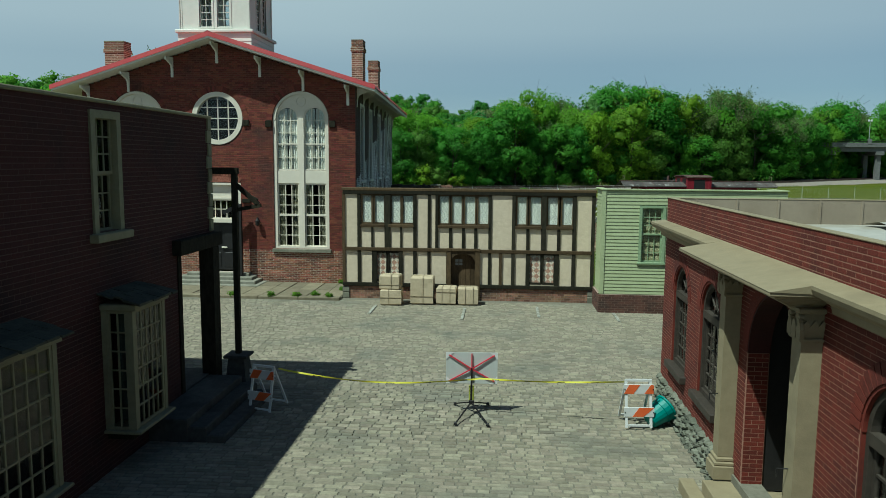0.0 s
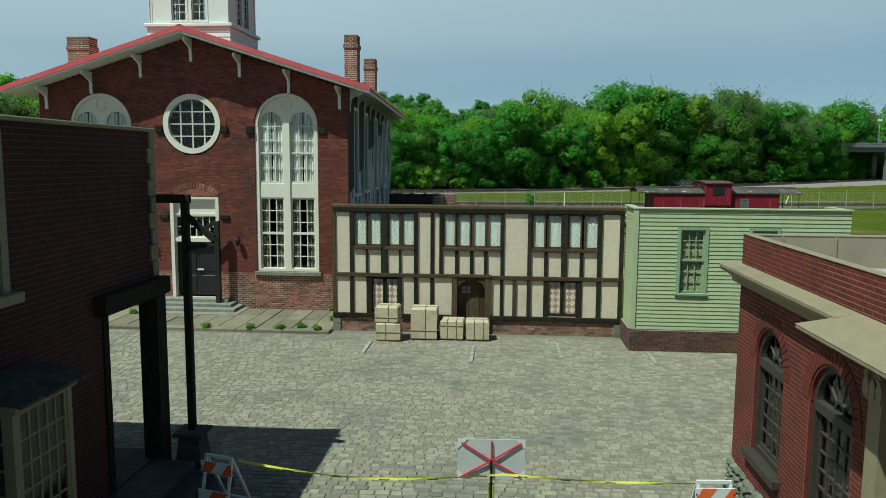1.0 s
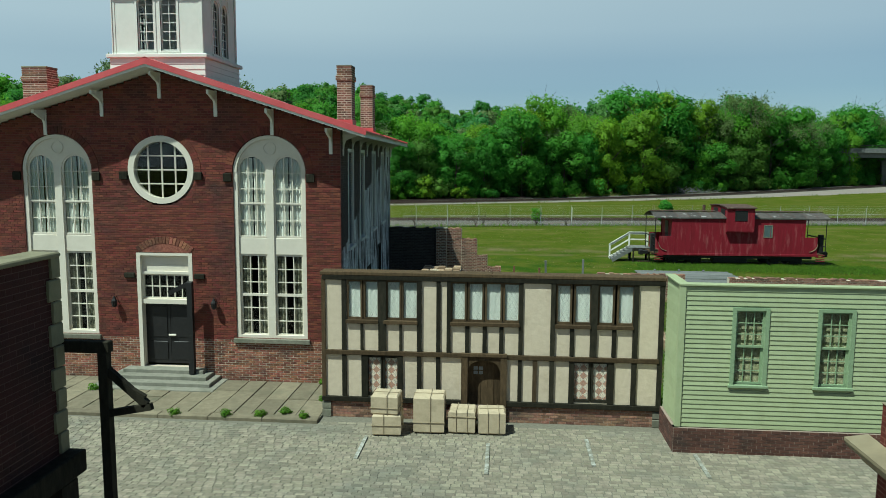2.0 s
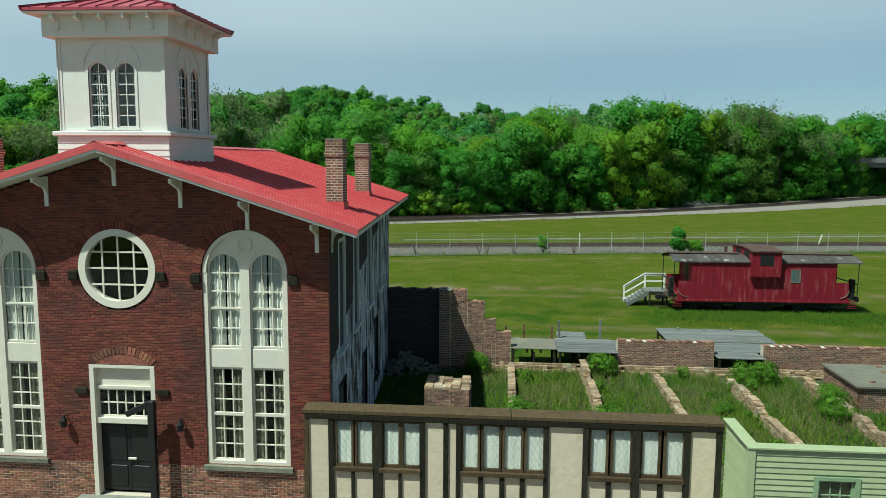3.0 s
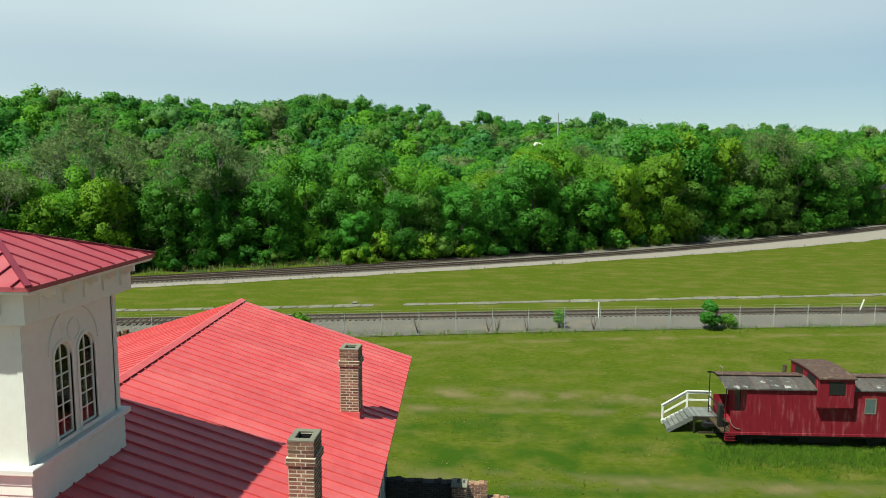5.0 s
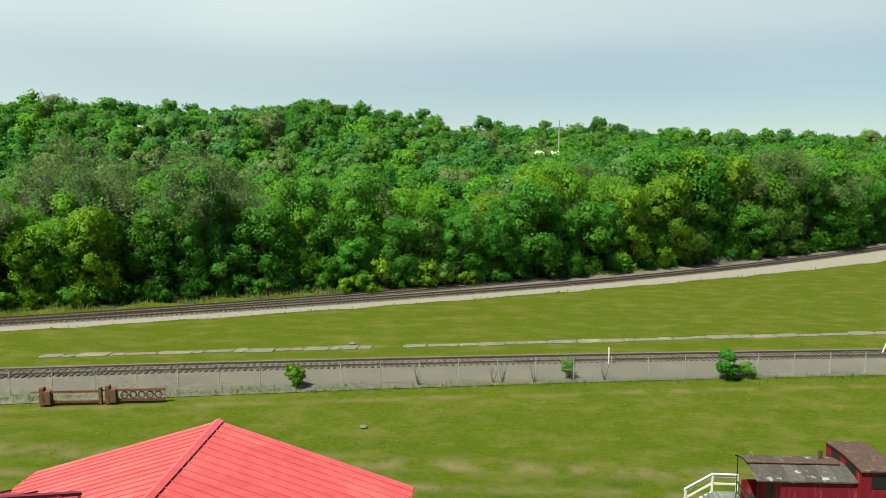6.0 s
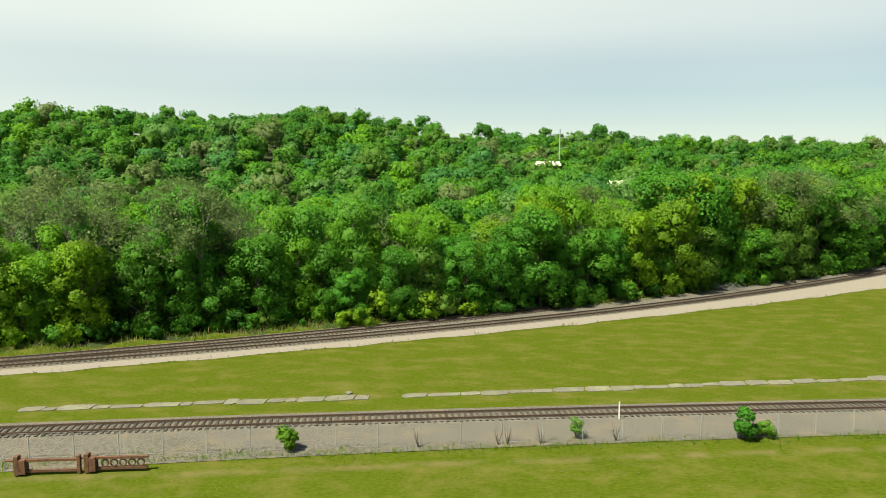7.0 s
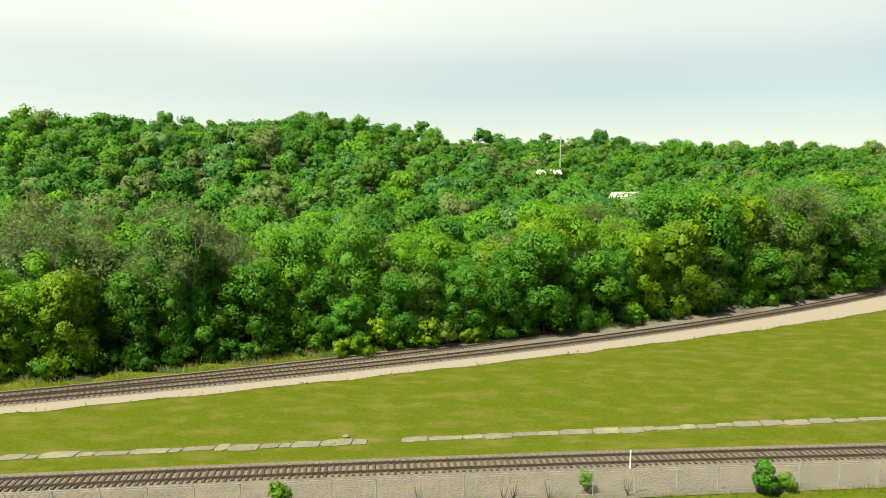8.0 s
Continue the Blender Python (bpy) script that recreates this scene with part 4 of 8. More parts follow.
masonry(sw, 0.014, 15.4, 0.0, 7.74, [rect_hole(*w) for w in SW_], SIDEB, SIDEB, SIDEM, seed=7, thick=0.28, proud=0.012, back="side_core", sides=lambda z: (max(0.014, wash_edge(z)), 15.4))
masonry(sw, 0.014, 15.4, 0.0, 7.74, [rect_hole(*w) for w in SW_], SIDED, SIDED, SIDEM, seed=8, thick=0.28, proud=0.012, back="side_core", sides=lambda z: (0.014, wash_edge(z)))
for a, b, z0, z1 in SW_:
    w = part("side_window", MB().box(a, a + 0.1, -0.03, 0.2, z0, z1).box(b - 0.1, b, -0.03, 0.2, z0, z1).box(a + 0.1, b - 0.1, -0.03, 0.2, z1 - 0.1, z1).box(a - 0.06, b + 0.06, -0.09, 0.2, z0 - 0.1, z0, 0.01), WHITE if z0 > 4 else TIMBER, sw, "tall louvred shutter in a painted frame")
    k = z0 + 0.05
    lv = MB()
    while k < z1 - 0.15:
        lv.add([(a + 0.1, 0.03, k), (b - 0.1, 0.03, k), (b - 0.1, 0.1, k + 0.07), (a + 0.1, 0.1, k + 0.07)], [(0, 1, 2, 3)])
        k += 0.075
    part("louvre", lv, DARK, w, "dark louvres")
    part("louvre_back", MB().box(a + 0.1, b - 0.1, 0.12, 0.14, z0, z1 - 0.1), DARK, w)

# ---- plaza of setts ----
plaza = tagged(part("plaza", MB().box(-40, 3.4, -14, 26.0, -0.3, 0.0).box(3.4, 16, 15.4, 24.45, -0.3, 0.0), COBJOINT), "square paved with worn grey granite setts", "paving", "", "structure")
rng = random.Random(8)
rest, near = MB(), 0
sett = MB().box(-0.11, 0.11, -0.055, 0.055, -0.02, 0.03, 0.008).mesh("sett")
sett.materials.append(COBBLE_P)
y = 8.6
row = 0
while y < 25.6:
    rough = 12.3 < y < 15.4
    flat = y < 12.0
    d = rng.uniform(0.1, 0.135) if flat else rng.uniform(0.115, 0.15) if not rough else rng.uniform(0.13, 0.18)
    x0 = -6.3 if y < 15.2 else -13.5
    x1 = 3.4 if y < 15.5 else 8.8
    if y > 25.2:
        x0 = -5.6
    x = x0 + rng.uniform(-0.2, 0)
    while x < x1:
        w = rng.uniform(0.17, 0.34) if flat else rng.uniform(0.15, 0.27) if not rough else rng.uniform(0.16, 0.3)
        wob = 0.03 * math.sin(x * 1.3 + y * 0.7) + 0.035 * math.sin(x * 0.45 + 2)
        j = 0.005 if not rough else 0.012
        h = (0.007 + 0.005 * rng.random()) if not rough else (0.009 + 0.012 * rng.random())
        a, b, c, e = x + j, x + w - j, y + wob + j, y + wob + d - j
        if rough and 12.9 < y < 14.9 and -3.2 < x < 1.4 and near < 300:
            ob = part("sett", sett, COBBLE_P, plaza, m=Matrix.LocRotScale(((a + b) / 2, (c + e) / 2, h - 0.03), Euler((rng.uniform(-0.05, 0.05), rng.uniform(-0.05, 0.05), rng.uniform(-0.04, 0.04))), ((b - a) / 0.22, (e - c) / 0.11, 1)))
            near += 1
        else:
            t = [rng.uniform(-0.002, 0.002) for _ in range(4)]
            i = 0.012
            rest.add([(a, c, -0.01), (b, c, -0.01), (b, e, -0.01), (a, e, -0.01), (a + i, c + i, h + t[0]), (b - i, c + i, h + t[1]), (b - i, e - i, h + t[2]), (a + i, e - i, h + t[3])],
                     [(4, 5, 6, 7), (0, 1, 5, 4), (1, 2, 6, 5), (2, 3, 7, 6), (3, 0, 4, 7)])
        x += w
    y += d
part("setts", rest, COBBLE, plaza)["kind"] = "stuff"
PAINTW = mat("worn_white_paint", (0.42, 0.42, 0.37), (0.52, 0.52, 0.46), 9, 0.8, 0.2, stain=(0.25, 0.24, 0.19), stain_scale=6, stain_lo=0.4, stain_hi=0.55)
for x, y0, y1 in ((1.2, 23.3, 24.9), (-1.22, 22.6, 24.4), (-4.25, 23.2, 24.6), (3.65, 22.9, 24.2)):
    part("painted_line", MB().box(x - 0.045, x + 0.045, y0, y1, 0.0, 0.042), PAINTW, plaza, "worn white parking line")

# flagged pavement in front of the hall
pave = tagged(part("pavement", MB().box(-30, -5.7, 25.5, 28.66, -0.2, 0.06), STONE), "raised pavement of worn stone flags", "pavement", "", "structure")
FLAG = mat("flagstone", (0.18, 0.15, 0.096), (0.27, 0.23, 0.152), 5, 0.9, 0.3, 30, rand=0.2, stain=(0.165, 0.15, 0.095), stain_scale=1.4)
x = -19.0
while x < -5.8:
    w = min(rng.uniform(0.45, 0.75), -5.72 - x)
    y = 25.72
    while y < 28.5:
        d = min(rng.uniform(0.9, 1.9), 28.62 - y)
        if d > 0.15 and w > 0.1:
            z = 0.085 + rng.uniform(-0.008, 0.012)
            part("flagstone", MB().box(x + 0.012, x + w - 0.012, y + 0.012, y + d - 0.012, 0.0, z, 0.008), FLAG, pave)
        y += d
    x += w
x = -19.0
while x < -5.8:
    w = min(rng.uniform(1.1, 1.9), -5.7 - x)
    part("kerbstone", MB().box(x + 0.006, x + w - 0.006, 25.38, 25.7, -0.05, 0.1 + rng.uniform(-0.006, 0.006), 0.015), FLAG, pave)
    x += w

# ---- half-timbered front ----
tud = thing("timbered_facade", pose(0, 26.0, 0), "half-timbered cream plaster house front with lattice windows", "facade")


def cu(c):
    return -5.63 + (c / 1.84 - 20) * 0.013308


def beam(name, u0, u1, z0, z1, proud, material=None, depth=0.1, label=""):
    return part(name, MB().box(u0, u1, -proud, depth, z0, z1, 0.012), material or TIMBER, tud, label)


lights = [(128, 172), (190, 235), (272, 315), (330, 378), (508, 552), (570, 615), (632, 680), (697, 745), (885, 928), (948, 998), (1032, 1078), (1100, 1148)]
low_lights = [(200, 245), (262, 308), (950, 1000), (1017, 1065)]
cuts_hi = [(cu(a), cu(b)) for a, b in ((120, 240), (265, 382), (500, 750), (876, 1002), (1024, 1152))]
cuts_lo = [(cu(196), cu(312)), (cu(946), cu(1070))]
door = (cu(552), cu(698))
pl = []
for z0, z1, cuts in ((0.45, 0.62, [door]), (0.62, 1.72, cuts_lo + [door]), (1.72, 2.68, []), (2.68, 3.74, cuts_hi), (3.74, 3.86, [])):
    for a, b in spans(-5.64, 3.18, cuts):
        part("plaster_panel", MB().box(a, b, 0.0, 0.12, z0, z1), STUCCO, tud)
part("backing", MB().box(-5.64, 3.18, 0.34, 0.38, 0.0, 3.86), TIMBER, tud)
part("end_board", MB().box(-5.66, -5.6, 0.0, 0.34, 0.0, 3.86), TIMBER2, tud)
part("end_board", MB().box(3.16, 3.2, 0.0, 0.34, 0.0, 3.86), TIMBER, tud)
for a, b, z0, z1, m in ((28, 42, 0.45, 3.82, 1), (103, 119, 0.58, 3.76, 0), (238, 267, 1.84, 3.76, 0), (380, 396, 0.58, 3.76, 0), (450, 465, 0.58, 3.76, 0), (488, 502, 1.84, 3.76, 0), (747, 762, 1.84, 3.76, 0), (860, 876, 0.58, 3.76, 0),
                        (1001, 1025, 1.84, 3.76, 0), (1150, 1168, 0.58, 3.76, 0), (1240, 1257, 0.45, 3.82, 0), (172, 182, 1.84, 2.58, 0), (315, 325, 1.84, 2.58, 0), (555, 570, 1.84, 2.58, 0), (618, 633, 1.84, 2.58, 0), (678, 693, 1.84, 2.58, 0),
                        (930, 945, 1.84, 2.58, 0), (1078, 1093, 1.84, 2.58, 0), (175, 199, 0.58, 1.74, 0), (308, 328, 0.58, 1.74, 0), (747, 761, 0.58, 1.74, 0), (800, 815, 0.58, 1.74, 1), (930, 949, 0.58, 1.74, 0), (1068, 1090, 0.58, 1.74, 0)):
    beam("post", cu(a), cu(b), z0, z1, 0.04 + 0.007 * (a % 3), TIMBER2 if m else TIMBER)
for a, b in ((28, 545), (705, 1257)):
    beam("sole_plate", cu(a), cu(b), 0.45, 0.58, 0.076)
beam("mid_rail", cu(40), cu(548), 1.73, 1.85, 0.071, TIMBER2)
beam("mid_rail", cu(704), cu(1245), 1.71, 1.83, 0.071, TIMBER2)
for a, b in ((118, 238), (258, 382), (500, 750), (876, 1002), (1024, 1152)):
    beam("window_sill", cu(a), cu(b), 2.58, 2.68, 0.081, TIMBER2)
beam("wall_plate", -5.66, 3.2, 3.74, 3.86, 0.066, TIMBER)
part("coping", MB().box(-5.72, -1.2, -0.07, 0.42, 3.86, 3.96, 0.015).box(-1.19, 3.22, -0.07, 0.42, 3.86, 3.955, 0.015), TIMBER2, tud, "weathered plank coping")
masonry(part("plinth", MB().box(-5.6, 3.1, 0.15, 0.2, 0.02, 0.4), MORTAR, tud), -5.66, 3.2, 0.0, 0.45, [rect_hole(door[0], door[1], 0, 0.5)], OLDBRICK, OLDBRICK_P, MORTAR, thick=0.3, seed=9, back="plinth_core")
for x0 in (-5.7, 3.0):
    part("corner_stone", MB().box(x0, x0 + 0.24, -0.05, 0.1, 0.0, 0.22, 0.02).box(x0, x0 + 0.24, -0.045, 0.1, 0.225, 0.42, 0.02), STONE, tud)
LEAD = mat("lead_came", (0.24, 0.24, 0.23), (0.32, 0.32, 0.31), 9, 0.6, 0)


def lattice(u0, u1, z0, z1, parent):
    """Diamond leading over one light."""
    b = MB()
    w, h = u1 - u0, z1 - z0
    s = 0.115
    k = -h / 1.7
    while k < w + h:
        for sg in (1, -1):
            p0, p1 = [], []
            ua, ub = k, k + h / 1.7
            if sg < 0:
                ua, ub = ub, ua
            za, zb = 0.0, h
            # clip to the light
            t0, t1 = 0.0, 1.0
            du = ub - ua
            for lim, sign in ((0.0, 1), (w, -1)):
                f0 = (ua - lim) * sign
                f1 = (ub - lim) * sign
                if f0 < 0 and f1 < 0:
                    t0, t1 = 1, 0
                elif f0 < 0:
                    t0 = max(t0, f0 / (f0 - f1))
                elif f1 < 0:
                    t1 = min(t1, f0 / (f0 - f1))
            if t1 - t0 > 0.02:
                b.beam((u0 + ua + du * t0, 0.02, z0 + h * t0), (u0 + ua + du * t1, 0.02, z0 + h * t1), 0.0045, 0.0045)
        k += s
    return part("lattice", b, LEAD, parent, "fine lead lattice")


def check_cloth(name, c0, c1, c2):
    m = mat(name, c0, c1, 4, 0.9, 0.1)
    n, l = m.node_tree.nodes, m.node_tree.links
    geo, mp, ck, mx = n.new("ShaderNodeNewGeometry"), n.new("ShaderNodeMapping"), n.new("ShaderNodeTexChecker"), n.new("ShaderNodeMix")
    mp.inputs["Rotation"].default_value = (0, radians(45), 0)
    mp.inputs["Scale"].default_value = (1.0, 0.0, 1.0)
    ck.inputs["Scale"].default_value = 7.0
    mx.data_type = "RGBA"
    src = n["Principled BSDF"].inputs["Base Color"].links[0].from_socket
    l.new(geo.outputs["Position"], mp.inputs["Vector"])
    l.new(mp.outputs["Vector"], ck.inputs["Vector"])
    l.new(ck.outputs["Fac"], mx.inputs["Factor"])
    l.new(src, mx.inputs["A"])
    mx.inputs["B"].default_value = (*c2, 1)
    l.new(mx.outputs["Result"], n["Principled BSDF"].inputs["Base Color"])
    return m


CHECK = check_cloth("red_check_cloth", (0.72, 0.36, 0.25), (0.8, 0.45, 0.33), (0.92, 0.76, 0.63))
for i, (a, b) in enumerate(lights):
    u0, u1 = cu(a), cu(b)
    w = part("casement", MB().box(u0 - 0.05, u0, -0.01, 0.1, 2.68, 3.74).box(u1, u1 + 0.05, -0.01, 0.1, 2.68, 3.74).box(u0, u1, -0.01, 0.1, 2.68, 2.74).box(u0, u1, -0.01, 0.1, 3.69, 3.74), TIMBER2, tud)
    lattice(u0, u1, 2.74, 3.69, w)
    g = part("pane", MB().box(u0, u1, 0.028, 0.031, 2.74, 3.69), GLASS, w)
    g.visible_shadow = False
    drape(w, pose(u0 - 0.02, 0.05, 3.72), u1 - u0 + 0.04, 1.0, 2, CURTAIN, 0.004, i, label="white cotton curtain")
for i, (a, b) in enumerate(low_lights):
    u0, u1 = cu(a), cu(b)
    w = part("casement", MB().box(u0 - 0.05, u0, -0.01, 0.1, 0.62, 1.72).box(u1, u1 + 0.05, -0.01, 0.1, 0.62, 1.72).box(u0, u1, -0.01, 0.1, 0.62, 0.69).box(u0, u1, -0.01, 0.1, 1.66, 1.72), TIMBER, tud)
    lattice(u0, u1, 0.69, 1.66, w)
    g = part("pane", MB().box(u0, u1, 0.028, 0.031, 0.69, 1.66), GLASS, w)
    g.visible_shadow = False
    drape(w, pose(u0 - 0.02, 0.05, 1.7), u1 - u0 + 0.04, 1.06, 2, CHECK, 0.005, i + 20, label="red and cream checked curtain")
# door
d0, d1 = door
dc, dw = (d0 + d1) / 2, (d1 - d0) / 2
dd = part("door", MB().box(d0, d1, 0.2, 0.24, 0.0, 1.75), TIMBER2, tud, "arched plank door of dark brown oak")
for k in range(5):
    a, b = d0 + 0.1 + (2 * dw - 0.2) * k / 5, d0 + 0.1 + (2 * dw - 0.2) * (k + 1) / 5
    part("plank", MB().box(a + 0.005, b - 0.005, 0.165, 0.2, 0.05, 1.68, 0.006), TIMBER2, dd)
fr = MB().box(d0 - 0.07, d0 + 0.1, -0.09, 0.2, 0.0, 1.84, 0.01).box(d1 - 0.1, d1 + 0.07, -0.09, 0.2, 0.0, 1.84, 0.01)
part("door_frame", fr, TIMBER2, dd)
hd = MB()
N = 12
for k in range(N):
    xa, xb = d0 + 0.1 + (2 * dw - 0.2) * k / N, d0 + 0.1 + (2 * dw - 0.2) * (k + 1) / N

    def arc(x):
        t = abs(x - dc) / (dw - 0.1)
        return 1.66 - 0.3 * max(0.0, 1 - math.sqrt(max(0.0, 1 - t ** 2.6)))
    hd.add([(xa, -0.06, arc(xa)), (xb, -0.06, arc(xb)), (xb, -0.06, 1.78), (xa, -0.06, 1.78), (xa, 0.19, arc(xa)), (xb, 0.19, arc(xb))], [(0, 1, 2, 3), (0, 4, 5, 1)])
part("door_arch", hd, TIMBER2, dd, weld=True)
part("door_lintel", MB().box(d0 - 0.07, d1 + 0.07, -0.11, 0.1, 1.77, 1.86, 0.01), TIMBER2, dd)
for k in range(2):
    for j in range(2):
        part("door_light", MB().box(dc - 0.28 + 0.14 * k, dc - 0.17 + 0.14 * k, 0.158, 0.166, 1.24 + 0.12 * j, 1.33 + 0.12 * j), LEAD, dd, "small iron door light")

# ---- parcels ----
CANVAS = mat("cream_canvas", (0.56, 0.455, 0.3), (0.66, 0.545, 0.37), 7, 0.9, 0.3, 40, rand=0.06, stain=(0.46, 0.38, 0.25), stain_scale=3)
ROPE = mat("rope", (0.36, 0.29, 0.18), (0.45, 0.37, 0.24), 30, 0.95, 0.3)


def parcel(x, y, z, w, d, h, turn, ropes):
    p = thing("wrapped_crate", pose(x, y, z, 0, 0, turn), "cream canvas-wrapped crate tied with thin rope", "crate", "crates before the house")
    b = MB().box(-w / 2, w / 2, -d / 2, d / 2, 0, h, 0.035)
    part("wrapping", b, CANVAS, p)
    for ax in ropes:
        r = MB()
        g = 0.012
        if ax[0] == "x":
            o = ax[1] * d
            q = [(-w / 2 - g, o, 0.02), (-w / 2 - g, o, h + g), (w / 2 + g, o, h + g), (w / 2 + g, o, 0.02)]
        elif ax[0] == "y":
            o = ax[1] * w
            q = [(o, -d / 2 - g, 0.02), (o, -d / 2 - g, h + g), (o, d / 2 + g, h + g), (o, d / 2 + g, 0.02)]
        else:
            o = ax[1] * h
            q = [(-w / 2 - g, -d / 2 - g, o), (w / 2 + g, -d / 2 - g, o), (w / 2 + g, d / 2 + g, o), (-w / 2 - g, d / 2 + g, o), (-w / 2 - g, -d / 2 - g, o)]
        for s, e in zip(q, q[1:]):
            r.tube(s, e, 0.008, n=5)
        part("rope", r, ROPE, p)
    return p


parcel(-3.77, 25.0, 0.035, 0.72, 0.7, 0.52, 2, [("y", -0.1), ("z", 0.5)])
parcel(-3.8, 25.0, 0.56, 0.68, 0.64, 0.48, -3, [("y", 0.1), ("x", 0.0), ("z", 0.35)])
parcel(-2.73, 25.28, 0.035, 0.78, 0.72, 0.92, 1, [("y", 0.05), ("x", 0.0), ("z", 0.3)])
parcel(-1.89, 25.3, 0.035, 0.68, 0.62, 0.57, -2, [("y", -0.2), ("y", 0.2), ("z", 0.75)])
parcel(-1.15, 25.28, 0.035, 0.68, 0.62, 0.57, 3, [("y", -0.15), ("y", 0.25), ("x", 0.0)])

# ---- green clapboard house ----
grn = thing("green_house", pose(0, 24.42, 0), "pale green clapboard house front on a brick base", "building")
GW = [(4.48, 5.18, 1.69, 3.47), (6.4, 7.1, 1.69, 3.47)]
for a, b, z0, z1 in ((3.26, 9.0, 0.0, 1.69), (3.26, 9.0, 3.47, 4.02)):
    part("front_core", MB().box(a, b, 0.03, 0.16, z0, z1), GREENP, grn)
for a, b in spans(3.26, 9.0, [(w[0], w[1]) for w in GW]):
    part("front_core", MB().box(a, b, 0.03, 0.16, 1.69, 3.47), GREENP, grn)
part("side_core", MB().box(3.26, 3.38, 0.16, 1.52, 0.0, 4.02), GREENP, grn)
part("end_core", MB().box(8.9, 9.02, 0.16, 1.4, 0.0, 4.02), GREENP, grn)
DARKBASE = mat("dark_base_brick", (0.085, 0.036, 0.026), (0.15, 0.07, 0.048), 14, 0.92, 0.4, 80, rand=0.35, island=True, stain=(0.05, 0.035, 0.028), stain_scale=1.4)
nb = 30
bh = (4.02 - 0.63) / nb
for k in range(nb):
    z = 0.63 + bh * k
    cuts = [(w[0] - 0.07, w[1] + 0.07) for w in GW if z + bh > w[2] - 0.06 and z < w[3] + 0.06]
    for a, b in spans(3.3, 9.02, cuts):
        tilt = rng.uniform(-0.003, 0.003)
        part("clapboard", MB().add([(a, -0.006, z), (b, -0.006 + tilt, z), (b, 0.014, z + bh + 0.004), (a, 0.014, z + bh + 0.004), (a, 0.03, z), (b, 0.03, z)], [(0, 1, 2, 3), (0, 4, 5, 1)]), GREENP, grn)
    part("clapboard", MB().add([(3.23, 1.5, z), (3.23, 0.0, z), (3.25, 0.0, z + bh + 0.004), (3.25, 1.5, z + bh + 0.004), (3.27, 1.5, z), (3.27, 0.0, z)], [(0, 1, 2, 3), (0, 4, 5, 1)]), GREENP, grn)
part("corner_board", MB().box(3.2, 3.33, -0.03, 0.0, 0.63, 4.04).box(3.2, 3.225, 0.0, 0.12, 0.63, 4.04), GREENP, grn)
part("coping", MB().box(3.18, 9.06, -0.05, 0.2, 4.02, 4.07, 0.01).box(3.18, 3.42, 0.2, 1.55, 4.02, 4.065, 0.01).box(8.86, 9.06, 0.2, 1.4, 4.02, 4.065), GREENP, grn)
masonry(part("base", MB().box(3.3, 9.0, 0.1, 0.15, 0.02, 0.5), MORTAR, grn), 3.17, 9.0, 0.0, 0.61, [], DARKBASE, DARKBASE, MORTAR, thick=0.2, seed=12, back="base_core")
for ch in list(grn.children):
    if ch.name.startswith("base"):
        ch.matrix_basis = Matrix.Translation((0, -0.055, 0))
masonry(part("base", MB().box(-1.4, 0, 0.05, 0.1, 0.02, 0.5), MORTAR, grn, m=pose(3.17, 0.0, 0, 0, 0, -90)), -1.5, 0.05, 0.0, 0.61, [], DARKBASE, DARKBASE, MORTAR, thick=0.1, seed=13, back="base_core")
FLORAL = mat("floral_blind", (0.3, 0.28, 0.13), (0.72, 0.66, 0.42), 16, 0.9, 0)
for i, (a, b, z0, z1) in enumerate(GW):
    w = part("window", MB().box(a - 0.07, a + 0.02, -0.03, 0.14, z0 - 0.05, z1 + 0.06).box(b - 0.02, b + 0.07, -0.03, 0.14, z0 - 0.05, z1 + 0.06).box(a + 0.02, b - 0.02, -0.03, 0.14, z1 - 0.01, z1 + 0.06).box(a - 0.1, b + 0.1, -0.06, 0.14, z0 - 0.07, z0, 0.01), GREEND, grn, "window with dark green frame and drawn blind")
    mid = (z0 + z1) / 2
    sash(w, pose(a + 0.02, 0.07, z0), b - a - 0.04, mid - z0 + 0.03, 3, 3, 0.05, 0.02, GREEND, 0.04, name="lower_sash")
    sash(w, pose(a + 0.02, 0.03, mid), b - a - 0.04, z1 - mid, 3, 3, 0.05, 0.02, GREEND, 0.04, name="upper_sash")
    part("blind", MB().box(a, b, 0.13, 0.14, z0, z1), FLORAL, w, "drawn floral blind")
part("back_board", MB().box(3.4, 8.9, 0.3, 0.34, 0.0, 3.9), TIMBER, grn)

# red brick for the shaded side; the shade is part of its colour
SB = mat("shade_dark_brick", (0.042, 0.008, 0.0075), (0.062, 0.014, 0.0115), 25, 0.9, 0.3, 80, rand=0.12, island=True, stain=(0.024, 0.008, 0.008), stain_scale=0.9)
SBP = mat("shade_dark_brick_single", (0.042, 0.008, 0.0075), (0.062, 0.014, 0.0115), 25, 0.9, 0.3, 80, rand=0.12, stain=(0.024, 0.008, 0.008), stain_scale=0.9)

# ---- brick bank ----
bank = thing("brick_bank", pose(3.35, 15.45, 0, 0, 0, -90), "red brick building with arched windows and cream portico", "building")
BW = [(0.85, 1.98, 1.05, 2.44), (2.82, 3.98, 1.05, 2.44), (8.5, 9.72, 1.05, 2.44)]
holes = [arch_hole(a, b, z, s) for a, b, z, s in BW] + [arch_hole(5.28, 7.18, 0.4, 2.35)]
TAN = mat("tan_board", (0.3, 0.245, 0.18), (0.36, 0.3, 0.22), 3, 0.85, 0.1, stain=(0.25, 0.2, 0.14), stain_scale=1.5)
